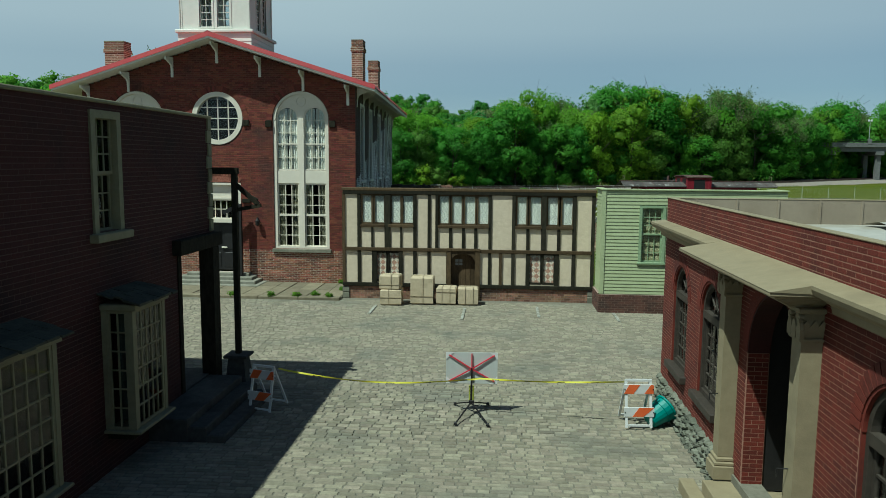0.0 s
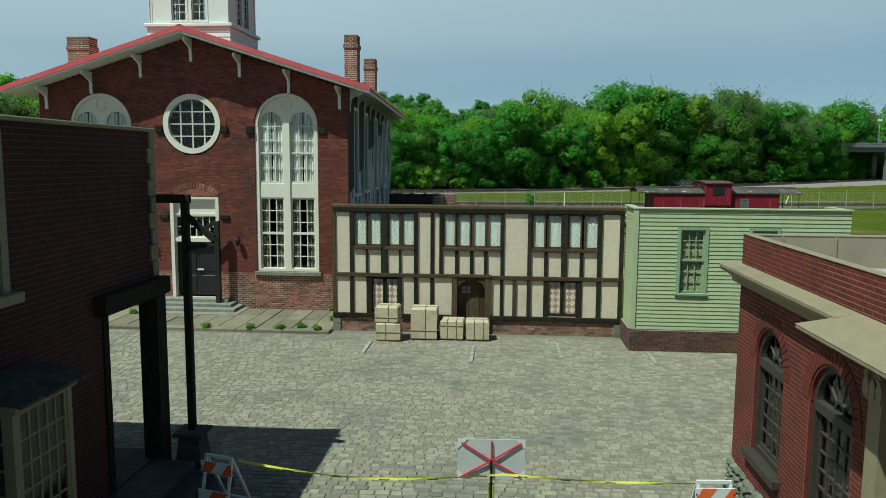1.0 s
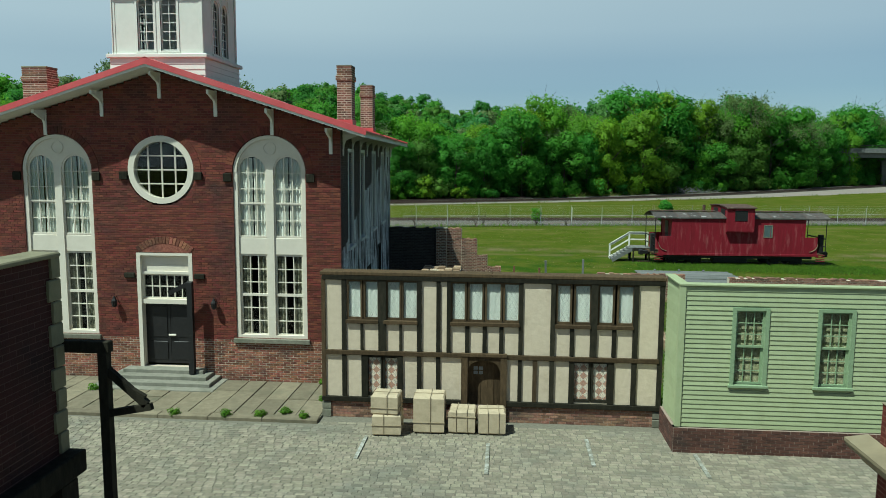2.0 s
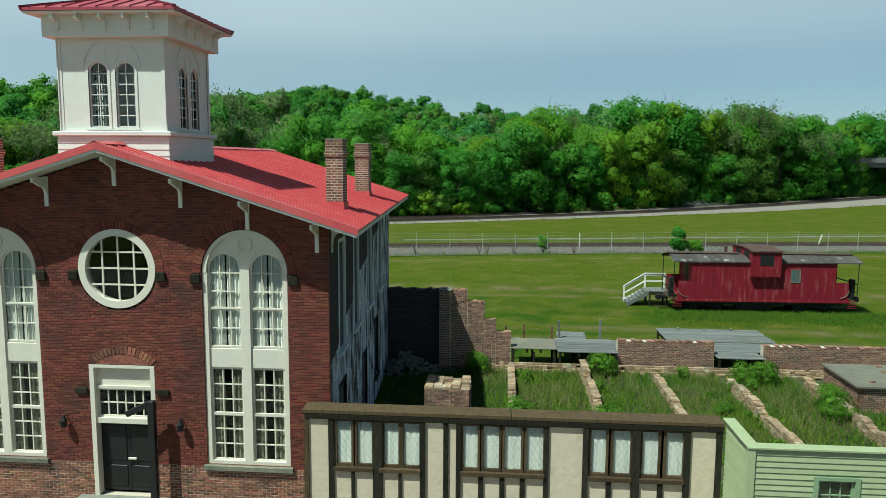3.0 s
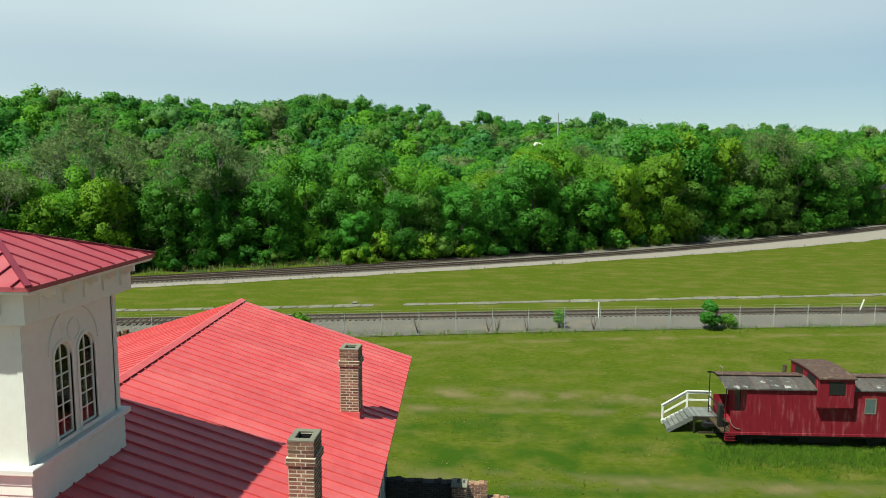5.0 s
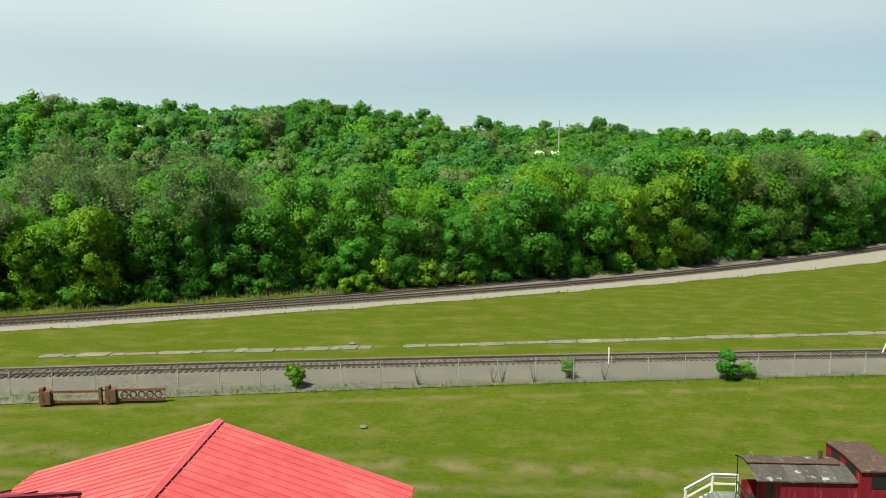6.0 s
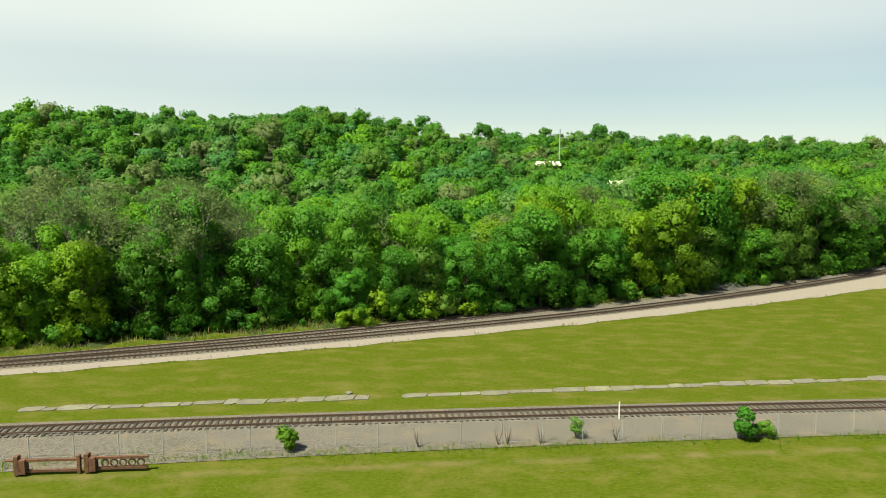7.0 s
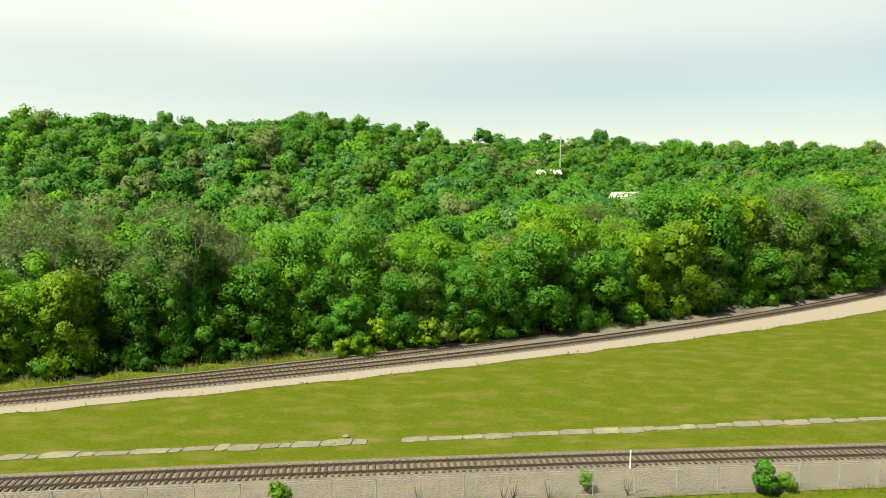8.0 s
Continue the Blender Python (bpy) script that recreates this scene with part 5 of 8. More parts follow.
bwall = part("street_wall", MB().box(0.1, 17, 0.27, 0.3, 0.1, 0.3), BANKMORTAR, bank)
masonry(bwall, 0.0, 17.0, 0.42, 3.58, holes, BANKBRICK, BANKBRICK_P, BANKMORTAR, bl=0.195, bh=0.062, joint=0.01, pick=(7.8, 17, 0.9, 3.5), seed=5, proud=0.0025)
parapet = part("parapet", MB().box(0.2, 17, 0.1, 0.115, 3.75, 4.19), TAN, bank)
masonry(parapet, 0.0, 17.0, 3.7, 4.2, [], BANKBRICK, BANKBRICK_P, BANKMORTAR, bl=0.195, bh=0.062, joint=0.01, thick=0.1, pick=(3.0, 12.0, 3.7, 4.2), seed=6, proud=0.0025)
part("frieze", MB().box(0.0, 17, 0.005, 0.3, 3.56, 3.72), CREAM, bank)
part("parapet_coping", MB().box(-0.012, 17, -0.012, 0.125, 4.2, 4.215, 0.004), CREAM, parapet, "pale metal coping")
MEMB = mat("white_membrane", (0.4, 0.385, 0.34), (0.5, 0.48, 0.43), 2, 0.8, 0.15, 12, stain=(0.3, 0.27, 0.2), stain_scale=0.9)
np_ = part("end_parapet", MB().box(0.0, 0.2, 0.2, 11.0, 3.0, 4.2), TAN, bank, "tan boarded back of the end parapet")
part("parapet_coping", MB().box(-0.012, 0.21, 0.126, 11.0, 4.2, 4.213, 0.004), CREAM, np_)
for k in range(14):
    part("batten", MB().box(0.2, 0.225, 0.5 + 0.8 * k, 0.53 + 0.8 * k, 3.72, 4.195), TAN, np_)
part("end_wall", MB().box(0.0, 0.3, 0.3, 11.0, 0.0, 3.0), BANKBRICK, bank)
part("far_wall", MB().box(0.0, 17, 11.0, 11.3, 0.0, 4.2), BANKBRICK, bank)
part("rear_wall", MB().box(16.8, 17, 0.3, 11.0, 0.0, 4.2), BANKBRICK, bank)
part("flat_roof", MB().box(0.2, 16.8, 0.2, 11.0, 3.55, 3.72), MEMB, bank, "white roofing membrane")
# stone plinth of rough rubble
rub = part("rubble_plinth", MB().box(-0.02, 17, -0.03, 0.28, -0.05, 0.5), STONE, bank, "rough grey rubble stone plinth")
RUBBLE = mat("rubble", (0.13, 0.135, 0.1), (0.23, 0.23, 0.18), 7, 0.92, 0.6, 25, rand=0.3, stain=(0.09, 0.1, 0.07), stain_scale=2)
rg = random.Random(31)
u = -0.05
n_st = 0
while u < 4.5:
    for row in range(5):
        w, h = rg.uniform(0.14, 0.28), rg.uniform(0.09, 0.14)
        cz = 0.03 + row * 0.112 + rg.uniform(-0.02, 0.02)
        pts = []
        b = MB()
        n = 7
        o = rg.uniform(-0.05, 0.05)
        top = [(u + 0.1 + o + w * 0.42 * math.cos(i / n * 6.283) * rg.uniform(0.6, 0.8), -rg.uniform(0.06, 0.1) - 0.06 * (4 - row) / 4, cz + h * 0.45 * math.sin(i / n * 6.283) * rg.uniform(0.6, 0.8)) for i in range(n)]
        bot = [(u + 0.1 + o + w * 0.62 * math.cos(i / n * 6.283) * rg.uniform(0.9, 1.1), 0.0, cz + h * 0.62 * math.sin(i / n * 6.283)) for i in range(n)]
        b.add(top + bot, [tuple(range(n - 1, -1, -1))] + [(i, (i + 1) % n, n + (i + 1) % n, n + i) for i in range(n)])
        part("stone", b, RUBBLE, rub)
        n_st += 1
    u += 0.2
# cornice and canopy
cor = MB()
prof = [(0.0, 3.42), (-0.05, 3.42), (-0.07, 3.5), (-0.16, 3.56), (-0.24, 3.6), (-0.27, 3.66), (-0.27, 3.7), (0.0, 3.74)]
for a, b in ((-0.27, 3.96), (7.87, 17.0)):
    n = len(prof)
    cor.add([(a, y, z) for y, z in prof] + [(b, y, z) for y, z in prof], [tuple(range(n)), tuple(range(2 * n - 1, n - 1, -1))] + [(i, i + n, i + n + 1, i + 1) for i in range(n - 1)])
part("cornice", cor, CREAM, bank, "cream moulded cornice")
can = MB()
cp = [(3.5, 0.42), (3.42, 0.5), (3.36, 0.5), (3.3, 0.44)]
for z0, z1, o in ((3.42, 3.44, 0.36), (3.44, 3.455, 0.39), (3.455, 3.475, 0.42), (3.475, 3.5, 0.46), (3.5, 3.54, 0.52), (3.54, 3.575, 0.58), (3.575, 3.62, 0.66)):
    can.box(3.95 - (o - 0.66) * 1.0, 7.85 + (o - 0.66) * 1.0, -o, 0.0, z0, z1, 0.006)
part("canopy", can, CREAM, bank, "cream portico canopy with a flat top")
part("canopy_top", MB().add([(3.94, -0.665, 3.621), (7.86, -0.665, 3.621), (7.86, 0.0, 3.74), (3.94, 0.0, 3.74), (3.94, 0.0, 3.6), (7.86, 0.0, 3.6)], [(0, 1, 2, 3), (0, 3, 4), (1, 5, 2)]), CREAM, bank)


def pilaster(u):
    p = part("pilaster", MB().box(u, u + 0.25, -0.22, 0.0, 0.72, 3.07, 0.01), CREAM, bank, "square cream pilaster with a leafy capital")
    part("base", MB().box(u - 0.06, u + 0.31, -0.29, 0.0, 0.4, 0.6, 0.01).box(u - 0.045, u + 0.295, -0.27, 0.0, 0.6, 0.66, 0.015).box(u - 0.025, u + 0.275, -0.245, 0.0, 0.66, 0.72, 0.015), CREAM, p)
    cap = part("capital", MB().box(u - 0.03, u + 0.28, -0.25, 0.0, 3.06, 3.095, 0.008).box(u + 0.0, u + 0.25, -0.22, 0.0, 3.095, 3.36).box(u - 0.045, u + 0.295, -0.27, 0.0, 3.36, 3.42, 0.012), CREAM, p)
    for dx, yy in ((0.0, -0.23), (0.125, -0.23), (0.25, -0.23)):
        lf = MB()
        pts = [(-0.05, 3.09), (0.05, 3.09), (0.06, 3.19), (0.03, 3.26), (0, 3.29), (-0.03, 3.26), (-0.06, 3.19)]
        lf.prism([(u + dx + x, z) for x, z in pts], yy - 0.03, yy + 0.01)
        part("leaf", lf, CREAM, cap)
    for k in range(3):
        lf = MB()
        y0 = -0.19 + 0.085 * k
        lf.add([(u + 0.25, y0 - 0.05, 3.09), (u + 0.25, y0 + 0.05, 3.09), (u + 0.28, y0 + 0.06, 3.21), (u + 0.295, y0, 3.29), (u + 0.28, y0 - 0.06, 3.21), (u + 0.25, y0, 3.29)], [(0, 1, 2, 3, 4), (0, 4, 5), (1, 5, 2), (4, 3, 5), (3, 2, 5)])
        part("leaf", lf, CREAM, cap)
    for x in (u + 0.01, u + 0.24):
        part("volute", MB().ring(x, 3.31, 0.012, 0.045, -0.265, -0.21, 0, 330, 10), CREAM, cap)
    part("hook", MB().tube((u + 0.12, -0.22, 1.62), (u + 0.12, -0.34, 1.62), 0.008, n=5).tube((u + 0.12, -0.34, 1.62), (u + 0.12, -0.34, 1.52), 0.008, n=5), IRON, p, "small iron hook")
    return p


pilaster(4.69)
pilaster(7.34)
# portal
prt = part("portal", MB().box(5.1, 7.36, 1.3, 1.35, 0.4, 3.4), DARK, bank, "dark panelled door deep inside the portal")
# jambs and ceiling are black, so the recess looks deeply shaded
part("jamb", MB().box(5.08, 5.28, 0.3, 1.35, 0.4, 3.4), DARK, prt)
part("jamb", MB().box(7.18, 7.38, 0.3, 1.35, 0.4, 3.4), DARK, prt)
jamb = part("brick_jamb", MB().box(0.02, 0.26, 0.01, 0.02, 0.45, 2.2), BANKMORTAR, bank, m=pose(5.315, 0.0, 0, 0, 0, 90))
masonry(jamb, 0.0, 0.28, 0.42, 2.35, [], BANKBRICK, BANKBRICK_P, BANKMORTAR, bl=0.195, bh=0.062, joint=0.01, thick=0.03, seed=8, proud=0.0025)
# reveal in the shade-darkened brick, as it lies deep under the canopy
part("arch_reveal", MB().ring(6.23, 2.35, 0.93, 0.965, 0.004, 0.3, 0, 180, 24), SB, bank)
part("portal_arch", MB().ring(6.23, 2.35, 0.96, 1.16, -0.003, 0.02, 0, 180, 28), BANKBRICK, bank)
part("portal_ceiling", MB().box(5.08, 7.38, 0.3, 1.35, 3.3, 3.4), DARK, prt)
part("portal_floor", MB().box(4.95, 7.5, -0.42, 1.3, 0.0, 0.38, 0.01), CREAM, prt, "worn boarded porch floor")
for a in (5.72, 6.3):
    for z in (0.55, 1.5):
        part("door_panel", MB().box(a, a + 0.42, 1.27, 1.3, z, z + 0.8, 0.012), DARK, prt)
part("porch_step", MB().box(4.5, 7.9, -0.64, -0.42, 0.0, 0.2, 0.012), CREAM, prt)
DKFRAME = mat("brown_window_paint", (0.035, 0.028, 0.022), (0.06, 0.048, 0.036), 10, 0.6, 0.1)
for a, b, z0, sp in BW:
    r = (b - a) / 2
    c = (a + b) / 2
    w = part("window", MB().box(a, a + 0.09, 0.045, 0.2, z0, sp).box(b - 0.09, b, 0.045, 0.2, z0, sp).box(a + 0.09, b - 0.09, 0.03, 0.2, sp - 0.09, sp + 0.03).box(a + 0.09, b - 0.09, 0.045, 0.2, z0, z0 + 0.08).ring(c, sp, r - 0.1, r + 0.01, 0.045, 0.2, 0, 180, 18), DKFRAME, bank, "round-headed window with dark brown frame")
    sash(w, pose(a + 0.09, 0.09, z0 + 0.08), b - a - 0.18, sp - z0 - 0.17, 4, 5, 0.05, 0.025, DKFRAME, 0.05)
    fan = MB().ring(c, sp + 0.03, 0.1, 0.14, 0.1, 0.14, 0, 180, 10)
    for an in (36, 72, 108, 144):
        q = radians(an)
        fan.beam((c + 0.12 * math.cos(q), 0.12, sp + 0.03 + 0.12 * math.sin(q)), (c + (r - 0.1) * math.cos(q), 0.12, sp + 0.03 + (r - 0.1) * math.sin(q)), 0.02, 0.03)
    part("fanlight", fan, DKFRAME, w)
    g = part("pane", MB().prism([(c + (r - 0.05) * math.cos(radians(q)), sp + (r - 0.05) * math.sin(radians(q))) for q in range(0, 181, 15)], 0.118, 0.122), GLASS, w)
    g.visible_shadow = False
    part("sill", MB().box(a - 0.1, b + 0.1, -0.11, 0.14, z0 - 0.14, z0, 0.015), DKFRAME, w, "dark stone sill")
    # black board behind the window stands in for an unlit room
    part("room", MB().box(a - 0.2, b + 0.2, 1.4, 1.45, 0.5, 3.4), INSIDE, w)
    drape(w, pose(a + 0.1, 0.3, sp), (b - a) * 0.3, sp - z0, 3, LACE, 0.02, int(a * 10))
    part("reveal", MB().box(a - 0.005, a + 0.02, 0.003, 0.045, z0, sp).box(b - 0.02, b + 0.005, 0.003, 0.045, z0, sp).ring(c, sp, r - 0.03, r + 0.012, 0.003, 0.045, 0, 180, 18), BANKBRICK, w)
    arch = MB()
    nn = 22
    for i in range(nn):
        arch.ring(c, sp, r + 0.005, r + 0.2, -0.012, 0.02, 180 * i / nn + 0.7, 180 * (i + 1) / nn - 0.7, 1)
    part("brick_arch", arch, BANKBRICK, w)
tarp = MB()
nx2, ny2 = 10, 8
tarp.add([(0.5 + 0.45 * i + 0.06 * math.sin(j * 2.1), 3.6 + 0.5 * j + 0.08 * math.sin(i * 1.7), 3.76 + 0.07 * math.sin(i * 1.9 + j) ** 2 + 0.05 * math.sin(j * 2.7 + i * 0.6) ** 2) for j in range(ny2) for i in range(nx2)],
         [(j * nx2 + i, (j + 1) * nx2 + i, (j + 1) * nx2 + i + 1, j * nx2 + i + 1) for j in range(ny2 - 1) for i in range(nx2 - 1)])
tp = solid("roof_tarp", tarp, MEMB, "crumpled white tarpaulin lying on the flat roof", "tarpaulin", m=pose(3.35, 15.45, 0, 0, 0, -90))

# ---- brick shop on the shaded side ----
shop = thing("brick_shop", pose(-6.1, 15.1, 0, 0, 0, 90), "red brick shop, shade in its colours, with bay windows and a corner porch", "building")
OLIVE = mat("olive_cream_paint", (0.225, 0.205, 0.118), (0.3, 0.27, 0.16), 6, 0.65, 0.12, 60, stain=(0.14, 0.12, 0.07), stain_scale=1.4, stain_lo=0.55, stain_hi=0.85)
# mortar darkened along with the brick, to carry the street shade
SMORT = mat("shade_dark_mortar", (0.1, 0.055, 0.045), (0.14, 0.08, 0.065), 20, 0.95, 0.2)
BAYS = [(-4.42, -3.33), (-7.75, -6.35), (-11.2, -9.7)]
SHADECLOTH = mat("pale_green_curtain", (0.3, 0.36, 0.26), (0.42, 0.48, 0.36), 5, 0.9, 0.1)
UPW = [(-4.5, -3.68, 3.78, 5.55), (-8.2, -7.2, 3.82, 5.55)]
sw_ = part("street_wall", MB().box(-22, -1.7, 0.27, 0.3, 0.1, 0.3), SMORT, shop)
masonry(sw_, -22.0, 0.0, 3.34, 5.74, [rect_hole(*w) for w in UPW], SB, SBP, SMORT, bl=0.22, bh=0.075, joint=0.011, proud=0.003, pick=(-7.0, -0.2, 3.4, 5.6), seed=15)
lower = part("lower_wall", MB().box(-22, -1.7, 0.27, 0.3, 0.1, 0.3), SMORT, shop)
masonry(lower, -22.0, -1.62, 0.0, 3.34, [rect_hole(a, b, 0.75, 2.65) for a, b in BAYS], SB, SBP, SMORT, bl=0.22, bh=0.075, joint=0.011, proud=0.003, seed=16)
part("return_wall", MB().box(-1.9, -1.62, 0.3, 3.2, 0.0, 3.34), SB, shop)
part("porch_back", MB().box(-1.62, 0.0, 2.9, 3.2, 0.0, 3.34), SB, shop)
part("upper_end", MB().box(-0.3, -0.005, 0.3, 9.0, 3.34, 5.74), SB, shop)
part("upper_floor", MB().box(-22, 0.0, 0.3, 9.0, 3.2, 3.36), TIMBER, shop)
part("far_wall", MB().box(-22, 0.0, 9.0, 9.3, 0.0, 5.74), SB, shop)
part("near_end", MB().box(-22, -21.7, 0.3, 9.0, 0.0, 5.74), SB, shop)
part("flat_roof", MB().box(-21.7, -0.3, 0.3, 9.0, 5.4, 5.5), MEMB, shop)
part("coping", MB().box(-22, 0.03, -0.05, 0.34, 5.74, 5.8, 0.015), OLIVE, shop, "pale weathered coping")
for k in range(9):
    z = 3.42 + k * 0.26
    part("quoin", MB().box(-0.2 if k % 2 else -0.13, 0.03, -0.035, 0.1, z, z + 0.25, 0.012), OLIVE, shop)
lint = part("porch_beam", MB().box(-1.9, 0.12, -0.18, 0.14, 3.12, 3.4, 0.015), TIMBER, shop, "dark porch beam")
part("porch_beam", MB().box(-0.2, 0.08, 0.14, 3.0, 3.12, 3.4, 0.015), TIMBER, shop)
part("corner_post", MB().box(-0.36, -0.04, -0.16, 0.14, 0.0, 3.12, 0.02), TIMBER, shop, "thick dark timber post")
part("door_post", MB().box(-1.72, -1.58, -0.03, 0.3, 0.2, 3.12, 0.015), TIMBER, shop)
# shaded copy of the grey stone, darkened for this side of the street
DSTONE = mat("shade_dark_worn_stone", (0.05, 0.05, 0.045), (0.09, 0.088, 0.078), 8, 0.95, 0.4, 40, rand=0.2, stain=(0.035, 0.036, 0.032), stain_scale=1.6)
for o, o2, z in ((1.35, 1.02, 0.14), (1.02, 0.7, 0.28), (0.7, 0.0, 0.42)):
    part("step", MB().box(-3.1 + 0.05 * o, -0.35, -o, -o2, -0.05, z, 0.02), DSTONE, shop, "worn stone step with shade in its colour")
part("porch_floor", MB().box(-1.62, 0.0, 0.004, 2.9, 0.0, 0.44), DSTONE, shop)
for a, b, z0, z1 in UPW:
    w = part("window", MB().box(a - 0.02, a + 0.1, -0.04, 0.2, z0, z1 + 0.08).box(b - 0.1, b + 0.02, -0.04, 0.2, z0, z1 + 0.08).box(a + 0.1, b - 0.1, -0.04, 0.2, z1 - 0.04, z1 + 0.08), OLIVE, shop, "cream sash window with a pale curtain")
    mid = (z0 + z1) / 2
    sash(w, pose(a + 0.1, 0.1, z0), b - a - 0.2, mid - z0 + 0.03, 3, 3, 0.05, 0.022, OLIVE, 0.04, name="lower_sash")
    sash(w, pose(a + 0.1, 0.06, mid), b - a - 0.2, z1 - mid, 3, 3, 0.05, 0.022, OLIVE, 0.04, name="upper_sash")
    part("sill", MB().box(a - 0.12, b + 0.12, -0.14, 0.1, z0 - 0.13, z0, 0.015), OLIVE, w)
    drape(w, pose(a + 0.1, 0.2, z1), b - a - 0.2, z1 - z0, 5, SHADECLOTH, 0.03, int(-a * 10))
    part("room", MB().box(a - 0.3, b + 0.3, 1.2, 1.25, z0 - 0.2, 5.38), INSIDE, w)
# added dark cloth that stands in for dim reflections in the bay panes
PANECLOTH = mat("dim_pane_cloth", (0.03, 0.042, 0.036), (0.08, 0.1, 0.084), 7, 0.9, 0.1)
SLATE = mat("mossy_slate", (0.04, 0.042, 0.03), (0.075, 0.075, 0.05), 9, 0.9, 0.4, 30, rand=0.25)
for a, b in BAYS:
    bay = part("bay_window", MB().box(a - 0.07, b + 0.07, -0.6, 0.0, 0.67, 0.72, 0.012), OLIVE, shop, "cream bay window under a mossy slate roof")
    # dark box added below the sill to stand in for the shade there
    part("apron", MB().box(a + 0.05, b - 0.05, -0.42, 0.0, 0.55, 0.67), TIMBER, bay, "dark box standing in for the shade under the bay")
    part("head", MB().box(a - 0.03, b + 0.03, -0.56, 0.0, 2.6, 2.7, 0.015), OLIVE, bay)
    for x in (a, b - 0.09):
        part("corner_mullion", MB().box(x, x + 0.09, -0.5, -0.41, 0.72, 2.6), OLIVE, bay)
        part("wall_mullion", MB().box(x, x + 0.09, -0.08, 0.0, 0.72, 2.6), OLIVE, bay)
    sash(bay, pose(a + 0.09, -0.49, 0.72), b - a - 0.18, 1.88, 5, 6, 0.05, 0.025, OLIVE, 0.045, name="front_sash")
    sash(bay, pose(a + 0.01, -0.08, 0.72, 0, 0, -90), 0.33, 1.88, 2, 6, 0.045, 0.022, OLIVE, 0.045, name="side_sash")
    sash(bay, pose(b - 0.01, -0.41, 0.72, 0, 0, 90), 0.33, 1.88, 2, 6, 0.045, 0.022, OLIVE, 0.045, name="side_sash")
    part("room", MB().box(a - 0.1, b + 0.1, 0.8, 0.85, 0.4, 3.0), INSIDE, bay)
    drape(bay, pose(a + 0.12, -0.2, 2.58), b - a - 0.24, 1.8, 6, PANECLOTH, 0.025, int(-a * 7), label="dark grey-green cloth added for the dim look of the panes")
    nsl = 6
    for row in range(3):
        for k in range(nsl):
            x0 = a - 0.1 + (b - a + 0.2) * k / nsl + (0.1 if row % 2 else 0.0)
            x1 = min(b + 0.12, x0 + (b - a + 0.2) / nsl - 0.01)
            y0, y1 = -0.66 + 0.22 * row - rg.uniform(0, 0.05), -0.66 + 0.22 * row + 0.26
            z0 = 2.72 + 0.05 * row
            dz = rg.uniform(0, 0.015)
            part("slate", MB().add([(x0, y0, z0 + dz), (x1, y0, z0 + dz), (x1, y1, z0 + 0.065 + dz), (x0, y1, z0 + 0.065 + dz), (x0, y0, z0 - 0.025), (x1, y0, z0 - 0.025), (x1, y1, z0 + 0.045), (x0, y1, z0 + 0.045)], [(0, 1, 2, 3), (0, 4, 5, 1), (1, 5, 6, 2), (3, 7, 4, 0)]), SLATE, bay)
# bare sign frame on a pedestal
sf = thing("sign_frame", pose(-5.62, 15.2, 0), "tall bare dark wooden sign frame on a tapered pedestal", "sign frame")
part("pedestal", MB().add([(-0.24, -0.24, 0.03), (0.24, -0.24, 0.03), (0.24, 0.24, 0.03), (-0.24, 0.24, 0.03), (-0.17, -0.17, 0.7), (0.17, -0.17, 0.7), (0.17, 0.17, 0.7), (-0.17, 0.17, 0.7)], [(0, 1, 5, 4), (1, 2, 6, 5), (2, 3, 7, 6), (3, 0, 4, 7), (4, 5, 6, 7), (3, 2, 1, 0)]), DSTONE, sf, "grey tapered pedestal with shade in its colour")
part("pedestal_cap", MB().box(-0.25, 0.25, -0.25, 0.25, 0.7, 0.77, 0.015), DSTONE, sf)
part("post", MB().box(-0.055, 0.055, -0.055, 0.055, 0.77, 4.72, 0.01), TIMBER, sf)
part("arm", MB().box(-0.78, 0.08, -0.06, 0.06, 4.6, 4.74, 0.01), TIMBER, sf)
part("brace", MB().beam((0.04, 0, 4.38), (0.5, 0, 3.98), 0.07, 0.09), TIMBER, sf)
part("bracket", MB().beam((0.04, 0, 3.86), (0.56, 0, 3.96), 0.07, 0.08), TIMBER, sf)
part("bracket_end", MB().beam((0.3, 0, 4.16), (0.48, 0, 4.06), 0.06, 0.07), TIMBER, sf)

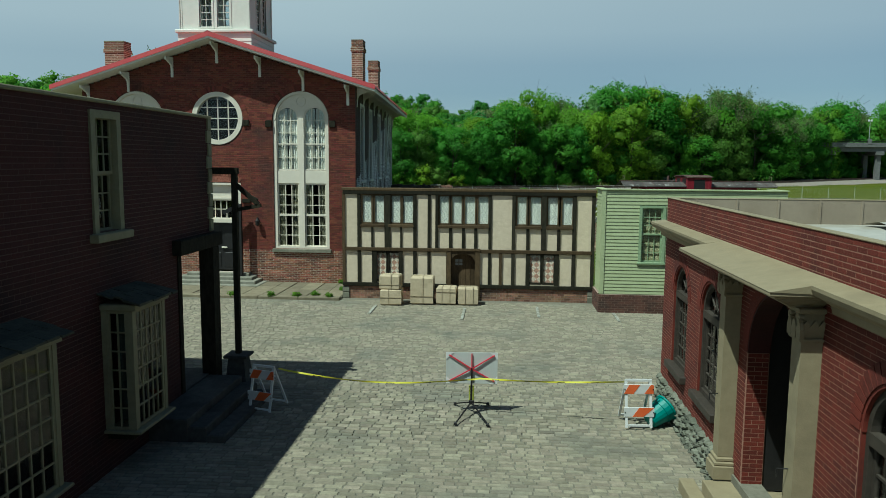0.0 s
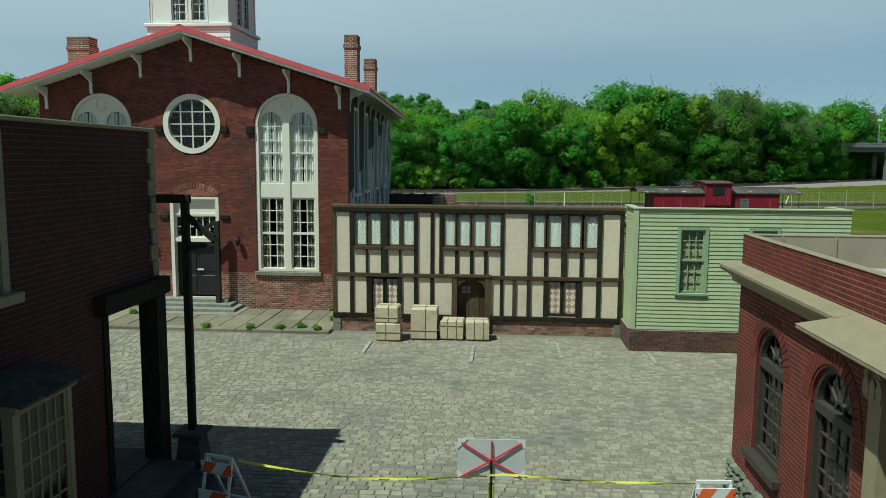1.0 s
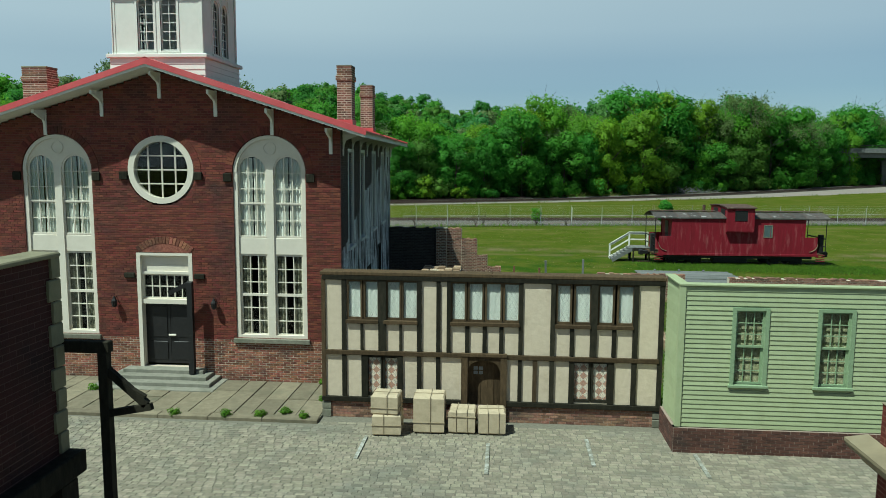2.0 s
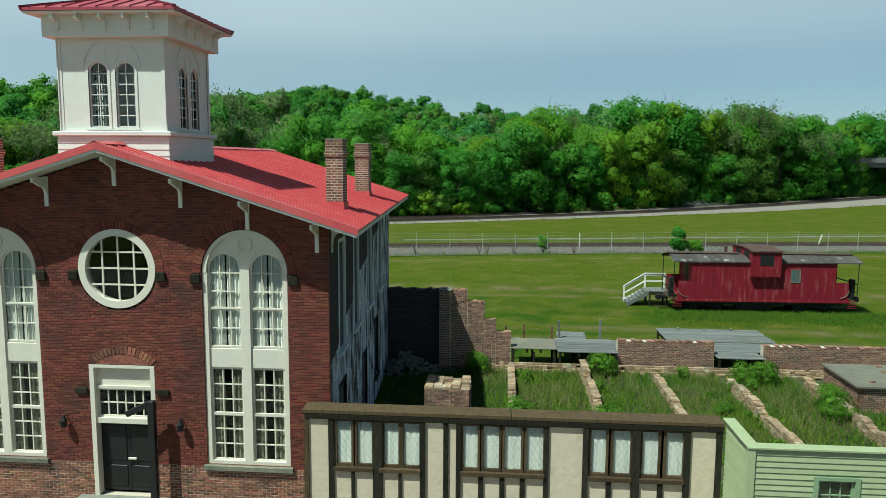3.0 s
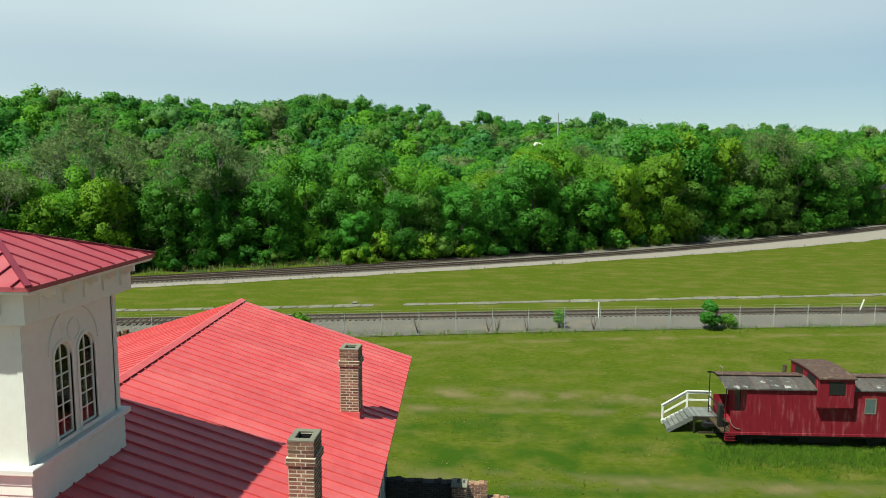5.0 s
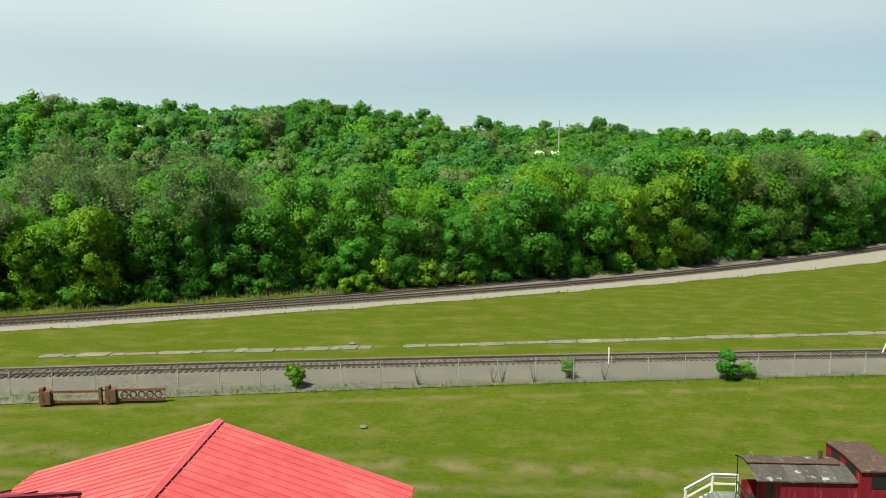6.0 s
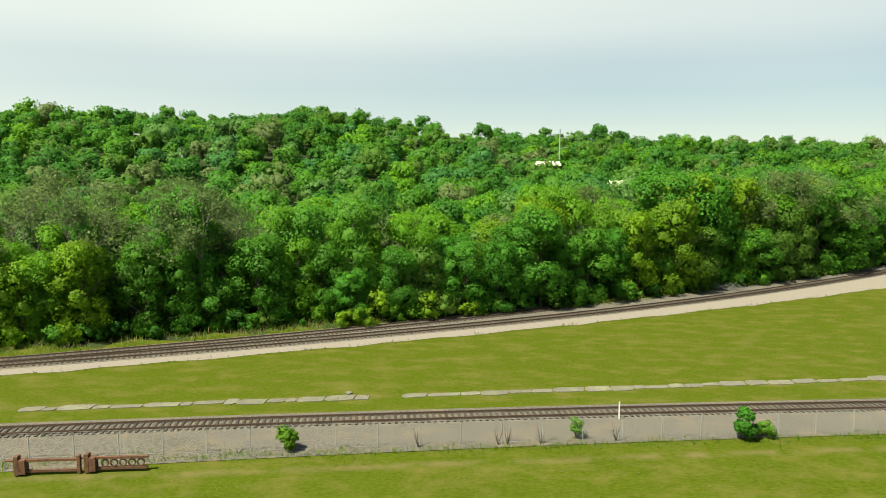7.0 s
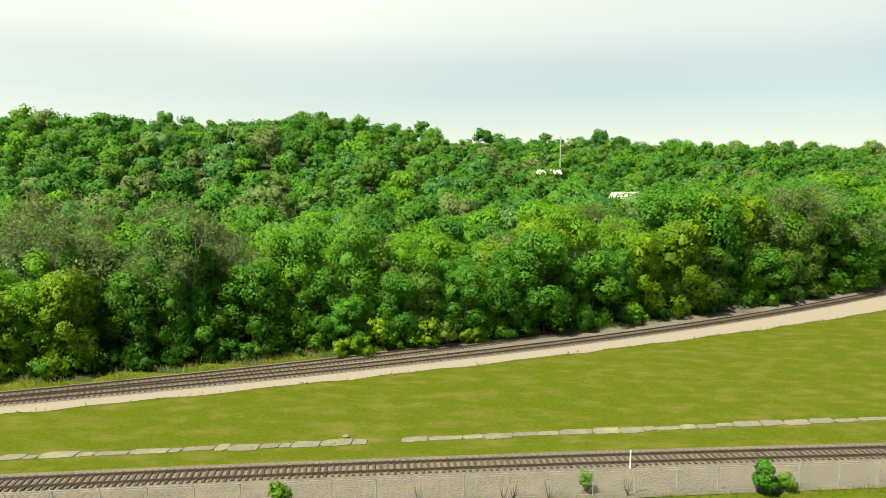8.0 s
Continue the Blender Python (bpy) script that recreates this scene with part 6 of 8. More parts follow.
# ---- woods ----
def leaf_mat(name, c0, c1, vary=0.22, hue=0.012, tree=0.0, through_light=0.5):
    """Leaves, which let part of the light through; each leaf and each tree differs a little."""
    m = mat(name, c0, c1, 1.6, 0.62, 0, spec=0.2)
    n, l = m.node_tree.nodes, m.node_tree.links
    b, out = n["Principled BSDF"], n["Material Output"]
    geo, hs = n.new("ShaderNodeNewGeometry"), n.new("ShaderNodeHueSaturation")
    r = n.new("ShaderNodeMapRange")
    r.inputs["To Min"].default_value, r.inputs["To Max"].default_value = 1 - vary, 1 + vary
    l.new(geo.outputs["Random Per Island"], r.inputs["Value"])
    value = r.outputs["Result"]
    if tree:
        info, r2, mul, r3 = n.new("ShaderNodeObjectInfo"), n.new("ShaderNodeMapRange"), n.new("ShaderNodeMath"), n.new("ShaderNodeMapRange")
        r2.inputs["To Min"].default_value, r2.inputs["To Max"].default_value = 1 - tree, 1 + tree
        l.new(info.outputs["Random"], r2.inputs["Value"])
        mul.operation = "MULTIPLY"
        l.new(value, mul.inputs[0])
        l.new(r2.outputs["Result"], mul.inputs[1])
        value = mul.outputs[0]
        w = n.new("ShaderNodeTexWhiteNoise")
        w.noise_dimensions = "1D"
        l.new(info.outputs["Random"], w.inputs["W"])
        r3.inputs["To Min"].default_value, r3.inputs["To Max"].default_value = 0.5 - hue, 0.5 + hue * 0.4
        l.new(w.outputs["Value"], r3.inputs["Value"])
        l.new(r3.outputs["Result"], hs.inputs["Hue"])
    l.new(value, hs.inputs["Value"])
    l.new(b.inputs["Base Color"].links[0].from_socket, hs.inputs["Color"])
    l.new(hs.outputs["Color"], b.inputs["Base Color"])
    t, mx = n.new("ShaderNodeBsdfTranslucent"), n.new("ShaderNodeMixShader")
    l.new(hs.outputs["Color"], t.inputs["Color"])
    mx.inputs["Fac"].default_value = through_light
    l.new(b.outputs["BSDF"], mx.inputs[1])
    l.new(t.outputs["BSDF"], mx.inputs[2])
    l.new(mx.outputs["Shader"], out.inputs["Surface"])
    return m


# bright, mid, dark, pale, budding, yellow, olive, blue-green
LEAF = [leaf_mat("leaves_bright", (0.128, 0.325, 0.016), (0.178, 0.395, 0.026), tree=0.1), leaf_mat("leaves_mid", (0.088, 0.285, 0.022), (0.126, 0.345, 0.034), tree=0.1),
        leaf_mat("leaves_dark", (0.062, 0.235, 0.026), (0.092, 0.29, 0.038), tree=0.1), leaf_mat("leaves_pale", (0.142, 0.3, 0.066), (0.185, 0.36, 0.092), tree=0.1),
        leaf_mat("budding_twigs", (0.165, 0.25, 0.075), (0.21, 0.3, 0.1), tree=0.1), leaf_mat("leaves_yellow", (0.185, 0.35, 0.014), (0.235, 0.41, 0.024), tree=0.1),
        leaf_mat("leaves_olive", (0.122, 0.265, 0.03), (0.16, 0.315, 0.044), tree=0.1), leaf_mat("leaves_bluish", (0.1, 0.29, 0.066), (0.136, 0.345, 0.09), tree=0.1)]
BARK = mat("bark", (0.07, 0.055, 0.04), (0.13, 0.105, 0.08), 8, 0.95, 0.4, 20)


def ball(level):
    """Corners and triangles of a ball of radius one."""
    b = bmesh.new()
    bmesh.ops.create_icosphere(b, subdivisions=level, radius=1.0)
    b.verts.ensure_lookup_table()
    v = np.array([p.co[:] for p in b.verts])
    f = np.array([[q.index for q in p.verts] for p in b.faces])
    b.free()
    return v, f


BALLS = {1: ball(1), 2: ball(2)}


def unit(a):
    return a / (np.linalg.norm(a, axis=-1)[..., None] + 1e-9)


def crown(seed, h, r, n, size, low=0.25, lobes=11, core=2, solid_part=0.5):
    """One crown: uneven leafy lobes, each a dense inside under many small loose leaves that gather in sprays.
    Gives corners with their normals, and triangles."""
    g = np.random.RandomState(seed)
    t = np.sort(g.uniform(low, 0.84, lobes))
    ang = np.arange(lobes) * 2.4 + g.uniform(-0.6, 0.6, lobes)
    prof = np.sqrt(np.clip(1 - ((t - 0.32) / 0.66) ** 2, 0.08, 1))
    off = r * 0.62 * prof * np.sqrt(g.uniform(0.2, 1, lobes))
    c = np.stack([np.cos(ang) * off, np.sin(ang) * off, t * h], -1)
    mr = r * g.uniform(0.3, 0.52, lobes)
    sq = np.array([1.0, 1.0, 0.86])
    mid = np.array([0, 0, h * 0.4])
    # sprays bulge out of every lobe
    ks = 13
    sd = unit(g.normal(size=(lobes, ks, 3)) + np.array([0, 0, 0.3]))
    i = g.choice(lobes, n * 2, p=mr ** 2 / (mr ** 2).sum())
    j = g.randint(0, ks, n * 2)
    spread = g.normal(size=(n * 2, 3)) * 0.4
    e = unit(sd[i, j] + spread)
    rad = g.uniform(0.62, 0.95, n * 2) + 0.34 * np.exp(-(spread ** 2).sum(1) * 4) * g.uniform(0.2, 1.15, n * 2)
    p = c[i] + e * (mr[i] * rad)[:, None] * sq
    gap = np.linalg.norm((p[:, None] - c[None]) / sq, axis=2) / mr[None]
    gap[np.arange(n * 2), i] = 9
    ok = np.flatnonzero((gap.min(1) > 0.62) & (p[:, 2] > 0.02 * h))[:n]
    p, e, i, j = p[ok], e[ok], i[ok], j[ok]
    V, N, F, k = [], [], [], 0
    if core:
        bv, bf = BALLS[core]
        for q in np.flatnonzero(np.bincount(i, minlength=lobes) > 0.3 * len(p) / lobes):
            wob = 1 + 0.16 * np.sin(bv @ g.normal(0, 3.4, 3) + 1) + 0.12 * np.sin(bv @ g.normal(0, 5, 3))
            pts = c[q] + bv * wob[:, None] * mr[q] * solid_part * sq
            pts[:, 2] = np.maximum(pts[:, 2], 0.02 * h)
            V.append(pts)
            N.append(unit(0.75 * bv + 0.5 * unit(pts - mid)))
            F.append(bf + k)
            k += len(bv)
    m = len(p)
    nrm = unit(e + 0.55 * g.normal(size=(m, 3)) + np.array([0, 0, 0.25]))
    a = unit(np.cross(nrm, g.normal(size=(m, 3))))
    b = np.cross(nrm, a)
    s = (size * g.uniform(0.6, 1.35, m))[:, None]
    wide = g.uniform(0.5, 0.85, m)[:, None]
    V.append(np.stack([p + a * s, p - a * s * 0.55 + b * s * wide, p - a * s * 0.55 - b * s * wide], 1).reshape(-1, 3))
    sn = unit(0.4 * e + 0.35 * sd[i, j] + 0.75 * unit(p - mid) + 0.6 * nrm)
    N.append(np.repeat(sn, 3, 0))
    F.append(np.arange(3 * m).reshape(-1, 3) + k)
    return np.concatenate([np.concatenate(V), np.concatenate(N)], 1), np.concatenate(F)


def leaf_mesh(name, crowns):
    """A mesh of triangles from one or more crowns, shaded as rounded masses."""
    vs, fs, k = [], [], 0
    for v, f in crowns:
        vs.append(v)
        fs.append(f + k)
        k += len(v)
    v, f = np.concatenate(vs).astype(np.float32), np.concatenate(fs).astype(np.int32)
    me = bpy.data.meshes.new(name)
    me.vertices.add(len(v))
    me.vertices.foreach_set("co", v[:, :3].ravel())
    me.loops.add(f.size)
    me.loops.foreach_set("vertex_index", f.ravel())
    me.polygons.add(len(f))
    me.polygons.foreach_set("loop_start", np.arange(0, f.size, 3, dtype=np.int32))
    me.update(calc_edges=True)
    me.polygons.foreach_set("use_smooth", np.ones(len(f), bool))
    me.normals_split_custom_set_from_vertices(v[:, 3:])
    return me


def trunk_mb(seed, h, r):
    rng = random.Random(seed)
    b = MB()
    p = Vector((0, 0, -0.4))
    rad = 0.035 * h ** 0.9 * 0.55
    for k in range(4):
        q = p + Vector((rng.uniform(-0.2, 0.2), rng.uniform(-0.2, 0.2), h * 0.2))
        b.tube(p, q, rad, rad * 0.75, 7)
        for j in range(3):
            a = rng.uniform(0, 6.28)
            e = q + Vector((math.cos(a), math.sin(a), rng.uniform(0.5, 1.1))) * r * rng.uniform(0.45, 0.75)
            b.tube(q, e, rad * 0.45, rad * 0.12, 5)
        p, rad = q, rad * 0.75
    return b


PROTO = []
KINDS = (1, 0, 1, 6, 0, 1, 5, 0)
for k in range(8):
    h, r = (13, 4.7) if k % 2 else (15, 5.0)
    tree = thing("tree", pose(0, 0, -300), "leafy green tree at the edge of the woods", "tree", "trees along the railway")
    part("trunk", trunk_mb(k, h, r), BARK, tree)
    part("crown", leaf_mesh("crown", [crown(50 + k, h, r, 7800, 0.21, 0.03, 17, 1, 0.44)]), LEAF[KINDS[k]], tree)
    PROTO.append(tree)


def wood_edge(x):
    """The front of the woods: y on the plan."""
    return far_line(x) + 3.6 + 1.2 * min(1.0, max(0.0, (40 - x) / 60)) if x > -25 else far_line_b(x) + 4.2


rng = random.Random(21)
spots = []
x = -84.0
while x < 118:
    for row in range(2):
        px = x + rng.uniform(-1.2, 1.2)
        py = wood_edge(px) + 3.5 + row * 5.5 + rng.uniform(-1.2, 1.2)
        s = rng.uniform(0.72, 1.05) * (0.85 if row == 0 else 1.05) * (1.0 + 0.45 * max(0.0, min(1.0, (px + 8) / 40)))
        spots.append((px, py, s))
    x += rng.uniform(3.5, 4.9)
for i, (px, py, s) in enumerate(spots):
    m = pose(px, py, float(ground_z(px, py)) - 0.1, 0, 0, rng.uniform(0, 360)) @ Matrix.Diagonal((s * rng.uniform(0.9, 1.15), s * rng.uniform(0.9, 1.15), min(1.34, s * rng.uniform(0.85, 1.15)), 1))
    if i < len(PROTO):
        PROTO[i].matrix_basis = m
    else:
        src = PROTO[rng.choice((0, 1, 2, 3, 4, 5, 6, 0, 3, 5, 7))]
        ob = copy_thing(src, Matrix())
        ob.matrix_basis = m

# bare and budding trees that stand among the green ones
def branch_mb(seed, h):
    """A leafless tree: trunk, limbs and twigs; also where the twigs end."""
    rng = random.Random(seed)
    b, tips = MB(), []

    def grow(p, d, length, rad, level):
        q = p + d * length
        b.tube(p, q, rad, rad * 0.6, 5 if level < 2 else 3)
        if level == 4:
            tips.append(q)
            return
        for _ in range(3 if level else 4):
            e = (d + Vector((rng.gauss(0, 0.45), rng.gauss(0, 0.45), rng.gauss(0.12, 0.3)))).normalized()
            grow(q, e, length * rng.uniform(0.55, 0.85), rad * 0.55, level + 1)
    grow(Vector((0, 0, -0.3)), Vector((rng.uniform(-0.06, 0.06), 0, 1)).normalized(), h * 0.34, h * 0.014, 0)
    return b, tips


BARE = mat("grey_bark", (0.15, 0.13, 0.105), (0.24, 0.21, 0.17), 3, 0.95, 0.2, 20)
bares = []
for k in range(3):
    bt = thing("bare_tree", pose(0, 0, -300), "grey budding tree with bare branches in the woods", "tree", "bare trees in the woods")
    bb, tips = branch_mb(70 + k, 13)
    part("trunk", bb, BARE, bt)
    gb = np.random.RandomState(k)
    tp_ = np.array(tips)[gb.choice(len(tips), 3200)] + gb.normal(0, 0.4, (3200, 3))
    a_, b_ = gb.normal(size=(3200, 3)) * 0.075, gb.normal(size=(3200, 3)) * 0.075
    part("crown", quads("crown", np.stack([tp_ - a_, tp_ - b_, tp_ + a_, tp_ + b_], 1).reshape(-1, 3), 3200), LEAF[4], bt)
    bares.append(bt)
rng = random.Random(77)
for k, (px, dd) in enumerate([(rng.uniform(-72, 92), rng.choice((5, 9, 14, 20, 27))) for _ in range(40)]):
    py = wood_edge(px) + dd
    s = rng.uniform(0.9, 1.3)
    m = pose(px, py, float(ground_z(px, py)), 0, 0, rng.uniform(0, 360)) @ Matrix.Diagonal((s, s, s * rng.uniform(0.9, 1.1), 1))
    if k < 3:
        bares[k].matrix_basis = m
    else:
        copy_thing(bares[rng.randrange(3)], Matrix()).matrix_basis = m

# undergrowth along the front of the woods: thick and yellow in one stretch, thin and dark elsewhere
g = np.random.RandomState(9)
ug = {}
x = -86.0
while x < 120:
    thick = -24 < x < -6
    py = wood_edge(x) + g.uniform(0.2, 2.6)
    h = g.uniform(1.6, 4.4) if thick else g.uniform(0.7, 2.8)
    k = g.choice((5, 0, 6), p=(0.6, 0.25, 0.15)) if thick else g.choice((0, 1, 2, 6), p=(0.15, 0.35, 0.3, 0.2))
    v, f = crown(g.randint(1 << 30), h, h * g.uniform(0.55, 0.85), 520, 0.15, 0.1, 6, 1)
    v[:, :3] += np.array([x, py, float(ground_z(x, py))])
    ug.setdefault(int(k), []).append((v, f))
    x += g.uniform(0.9, 1.8) if thick else g.uniform(1.1, 2.3)
for k in sorted(ug):
    solid("undergrowth", leaf_mesh("undergrowth", ug[k]), LEAF[k], "green undergrowth at the foot of the woods", "undergrowth", "stuff")

# the woods behind, by distance: fewer and larger leaves farther off
g = np.random.RandomState(5)
banks = [[] for _ in LEAF]


def plant(px, py, h, r, n, size, low, lobes, core, mix):
    k = g.choice(8, p=mix)
    v, f = crown(g.randint(1 << 30), h, r, n, size, low, lobes, core)
    v[:, 0] += px
    v[:, 1] += py
    v[:, 2] += float(ground_z(px, py))
    banks[k].append((v, f))


NEAR_MIX, FAR_MIX = (0.28, 0.3, 0.09, 0.13, 0.06, 0.02, 0.1, 0.02), (0.1, 0.3, 0.32, 0.09, 0.06, 0.0, 0.09, 0.04)
for depth0, depth1, step, n, size, low, wide, lobes, core in ((14, 40, 6.8, 3100, 0.31, 0.4, 0.4, 13, 1), (40, 110, 8.8, 1500, 0.44, 0.35, 0.46, 11, 1), (110, 390, 13.0, 640, 0.7, 0.3, 0.54, 9, 1)):
    d = depth0
    while d < depth1:
        span = 95 + d * 0.7
        x = -span - 20
        while x < span:
            px, py = x + g.uniform(-2.5, 2.5), 0
            py = wood_edge(max(-84.0, min(118.0, px))) + 3.5 + d + g.uniform(-2.5, 2.5)
            if px > 118:
                py += 0.3 * (px - 118)
            h = g.uniform(8.5, 13.5) + ((4.5 if depth0 > 100 else 3.0) if g.uniform() < 0.13 else 0.0)
            if px > 0 and d < 60:
                h *= 1.3
            plant(px, py, h, h * wide * g.uniform(0.82, 1.15), n, size, low, lobes, core, FAR_MIX if d > 75 else NEAR_MIX)
            x += step * g.uniform(0.85, 1.2)
        d += step * 0.9
# tall trees that stand out on the ridge
for px, h in ((-301, 21), (-221, 21), (-190, 17), (-129, 20), (-118, 18), (-55, 20), (-47, 17), (-16, 22), (23, 17), (57, 22), (70, 18), (96, 17), (121, 18), (160, 19), (186, 17)):
    plant(px, 500, h, h * 0.34, 800, 0.7, 0.45, 10, 1, FAR_MIX)
for k, b in enumerate(banks):
    if b:
        solid("woodland", leaf_mesh("woodland", b), LEAF[k], "dense spring woodland covering the slopes", "woods", "stuff")

# ---- ruined walls behind the fronts ----
SOIL = mat("weedy_soil", (0.045, 0.065, 0.014), (0.09, 0.1, 0.034), 2.5, 0.95, 0.5, 12, stain=(0.12, 0.1, 0.065), stain_scale=0.8)
solid("yard", MB().box(-5.9, 18.0, 26.4, 43.2, -0.4, 0.03), SOIL, "weedy earth of the ruined yards", "yard", "structure")
ruin = thing("ruined_wall", pose(0, 43.4, 0), "ruined old brick wall with stepped broken top", "wall")
rg = random.Random(77)
tops = [(-7.0, -3.75, 3.5), (-3.75, -2.97, 3.48), (-2.97, -2.2, 2.96), (-2.2, -1.68, 2.16), (-1.68, -1.0, 1.58), (3.72, 7.92, 1.36), (10.0, 17.5, 1.28)]
# sooty brick, darkened further for the stretch in the hall's shade
SOOTSHADEB = mat("sooty_shaded_brick", (0.03, 0.027, 0.025), (0.075, 0.062, 0.055), 10, 0.95, 0.4, 60, rand=0.35, island=True, stain=(0.3, 0.29, 0.28), stain_scale=1.3, stain_lo=0.66, stain_hi=0.78)
SOOTSHADEM = mat("sooty_shaded_mortar", (0.06, 0.057, 0.053), (0.11, 0.105, 0.1), 9, 0.95, 0.3)
for i, (a, b, h) in enumerate(tops):
    s = part("wall_section", MB().box(a + 0.05, b - 0.05, 0.1, 0.3, 0.02, h - 0.1), OLDMORT if i else SOOTSHADEM, ruin)
    masonry(s, a, b, 0.0, h, [], OLDBRICK if i else SOOTSHADEB, OLDBRICK_P, OLDMORT if i else SOOTSHADEM, bl=0.22, bh=0.078, joint=0.022, thick=0.36, pick=(a, b, max(0.2, h - 1.2), h) if i in (3, 4, 5) else None, seed=20 + i, proud=0.012)
    top = MB()
    u = a
    while u < b - 0.05:
        w = min(rg.uniform(0.1, 0.22), b - u)
        if rg.random() < 0.85:
            top.box(u + 0.005, u + w - 0.005, -0.012, rg.uniform(0.25, 0.36), h, h + rg.choice((0.02, 0.035, 0.06, 0.065)))
        u += w
    part("top_course", top, OLDBRICK if i else SOOTSHADEB, s)["kind"] = "stuff"
bt = part("buttress", MB().box(-4.15, -3.75, -0.25, 0.0, 0.02, 3.4), OLDMORT, ruin)
masonry(bt, -4.2, -3.7, 0.0, 3.5, [], OLDBRICK, OLDBRICK_P, OLDMORT, bl=0.22, bh=0.078, joint=0.022, thick=0.28, seed=40, back="buttress_core")
for ch in bt.children:
    ch.matrix_basis = Matrix.Translation((0, -0.28, 0))
part("buttress_cap", MB().box(-4.24, -3.66, -0.32, 0.36, 3.5, 3.56, 0.015), STONE, ruin)
LIME = mat("limed_brick", (0.28, 0.175, 0.1), (0.44, 0.325, 0.2), 9, 0.95, 0.5, 25, rand=0.32, island=True, stain=(0.54, 0.47, 0.33), stain_scale=2.2, stain_lo=0.52, stain_hi=0.7)


def stub_wall(x, y0, y1, h, name="foundation_wall"):
    """A low broken wall of loose courses, running away along y."""
    t = thing(name, pose(x, 0, 0), "low broken brick foundation wall in the weeds", "wall", "foundation walls in the yard")
    b = MB()
    for k in range(int(h / 0.075)):
        z = k * 0.075
        for side in (-0.2, 0.0):
            y = y0 + rg.uniform(0, 0.2) + 0.1 * k * rg.random()
            while y < y1 - 0.1 * k * rg.random():
                w = 0.22
                gone = noise.noise(Vector((y * 0.8, x, 0))) * 0.9 + 0.45
                if z < h * (0.4 + gone * 0.8) or (k < 2 and rg.random() < 0.93):
                    o = rg.uniform(-0.012, 0.012)
                    b.box(0.75 * side + o, 0.75 * side + 0.145 + o, y, y + w - 0.012, z + 0.005, z + 0.072)
                y += w
    part("brickwork", b, LIME, t)["kind"] = "stuff"
    cap = MB()
    y = y0
    while y < y1:
        w = rg.uniform(0.25, 0.6)
        if rg.random() < 0.6:
            hh = max(0.15, h * (0.4 + (noise.noise(Vector((y * 0.8, x, 0))) * 0.9 + 0.45) * 0.8))
            hh = min(hh, int(h / 0.075) * 0.075)
            cap.box(-0.15, 0.14, y, y + w - 0.02, hh - 0.02, hh + rg.uniform(0.02, 0.06), 0.015)
        y += w
    part("mortar_cap", cap, LIME, t)
    return t


stub_wall(-0.98, 31.0, 42.6, 0.5)
stub_wall(2.15, 30.5, 42.7, 0.62)
stub_wall(5.15, 33.0, 41.9, 0.42)
stub_wall(8.0, 31.0, 41.2, 0.55)
stub_wall(11.15, 31.0, 41.4, 0.55)
led = thing("foundation_ledge", pose(0, 42.75, 0), "long broken brick ledge at the foot of the ruin", "wall")
b = MB()
for k in range(5):
    x = -3.2
    while x < 17.5:
        if rg.random() < 0.96:
            b.box(x, x + 0.2, rg.uniform(-0.01, 0.02) + 0.09 * (k // 2), 0.3, k * 0.075 + 0.005, k * 0.075 + 0.07)
        x += 0.212
part("brickwork", b, LIME, led)["kind"] = "stuff"
# tall brick stump with a mortared top, close behind the timbered front
pier = thing("brick_pier", pose(-2.8, 29.55, 0), "tall square brick stump with a broken mortared top", "pier")
PW, PD, PH = 0.58, 0.52, 3.5
part("core", MB().box(-PW + 0.04, PW - 0.04, -PD + 0.04, PD - 0.04, 0.0, PH), LIME, pier)
for rz, (cx, cy, half) in ((0, (0, -PD, PW)), (90, (PW, 0, PD)), (-90, (-PW, 0, PD))):
    masonry(part("face", MB().box(-half + 0.05, half - 0.05, 0.02, 0.035, 0.02, PH - 0.1), OLDMORT, pier, m=pose(cx, cy, 0, 0, 0, rz)), -half, half, 0.0, PH, [], OLDBRICK, OLDBRICK_P, OLDMORT, thick=0.03, seed=60 + rz, back="face_core")
tb_ = MB()
for i in range(5):
    for j in range(5):
        x, y = -PW + i * 2 * PW / 5, -PD + j * 2 * PD / 5
        if rg.random() < 0.92:
            tb_.box(x, x + 2 * PW / 5 - 0.01, y, y + 2 * PD / 5 - 0.01, PH - 0.02, PH + rg.choice((0.02, 0.05, 0.075)) + 0.03 * j / 4, 0.014)
part("top_bricks", tb_, LIME, pier)["kind"] = "stuff"
# heap of broken plaster at the foot of the sooty, shade-darkened wall
hp, gh = MB(), np.random.RandomState(12)
for k in range(150):
    u_, v_ = gh.normal(0, 0.42), abs(gh.normal(0, 0.45))
    top_z = 0.75 * math.exp(-u_ * u_ * 2.2 - v_ * v_ * 1.6)
    w_ = gh.uniform(0.1, 0.34)
    p_ = Vector((-5.75 + 1.5 * u_, 42.85 - 1.1 * v_, top_z * gh.uniform(0.2, 1.0)))
    hp.beam(p_, p_ + Vector((gh.normal(0, 1), gh.normal(0, 1), gh.normal(0, 0.35))).normalized() * w_, w_ * 0.8, gh.uniform(0.04, 0.14))
solid("rubble_heap", hp, CONC, "heap of broken grey plaster and rubble in the shade", "rubble", "stuff")
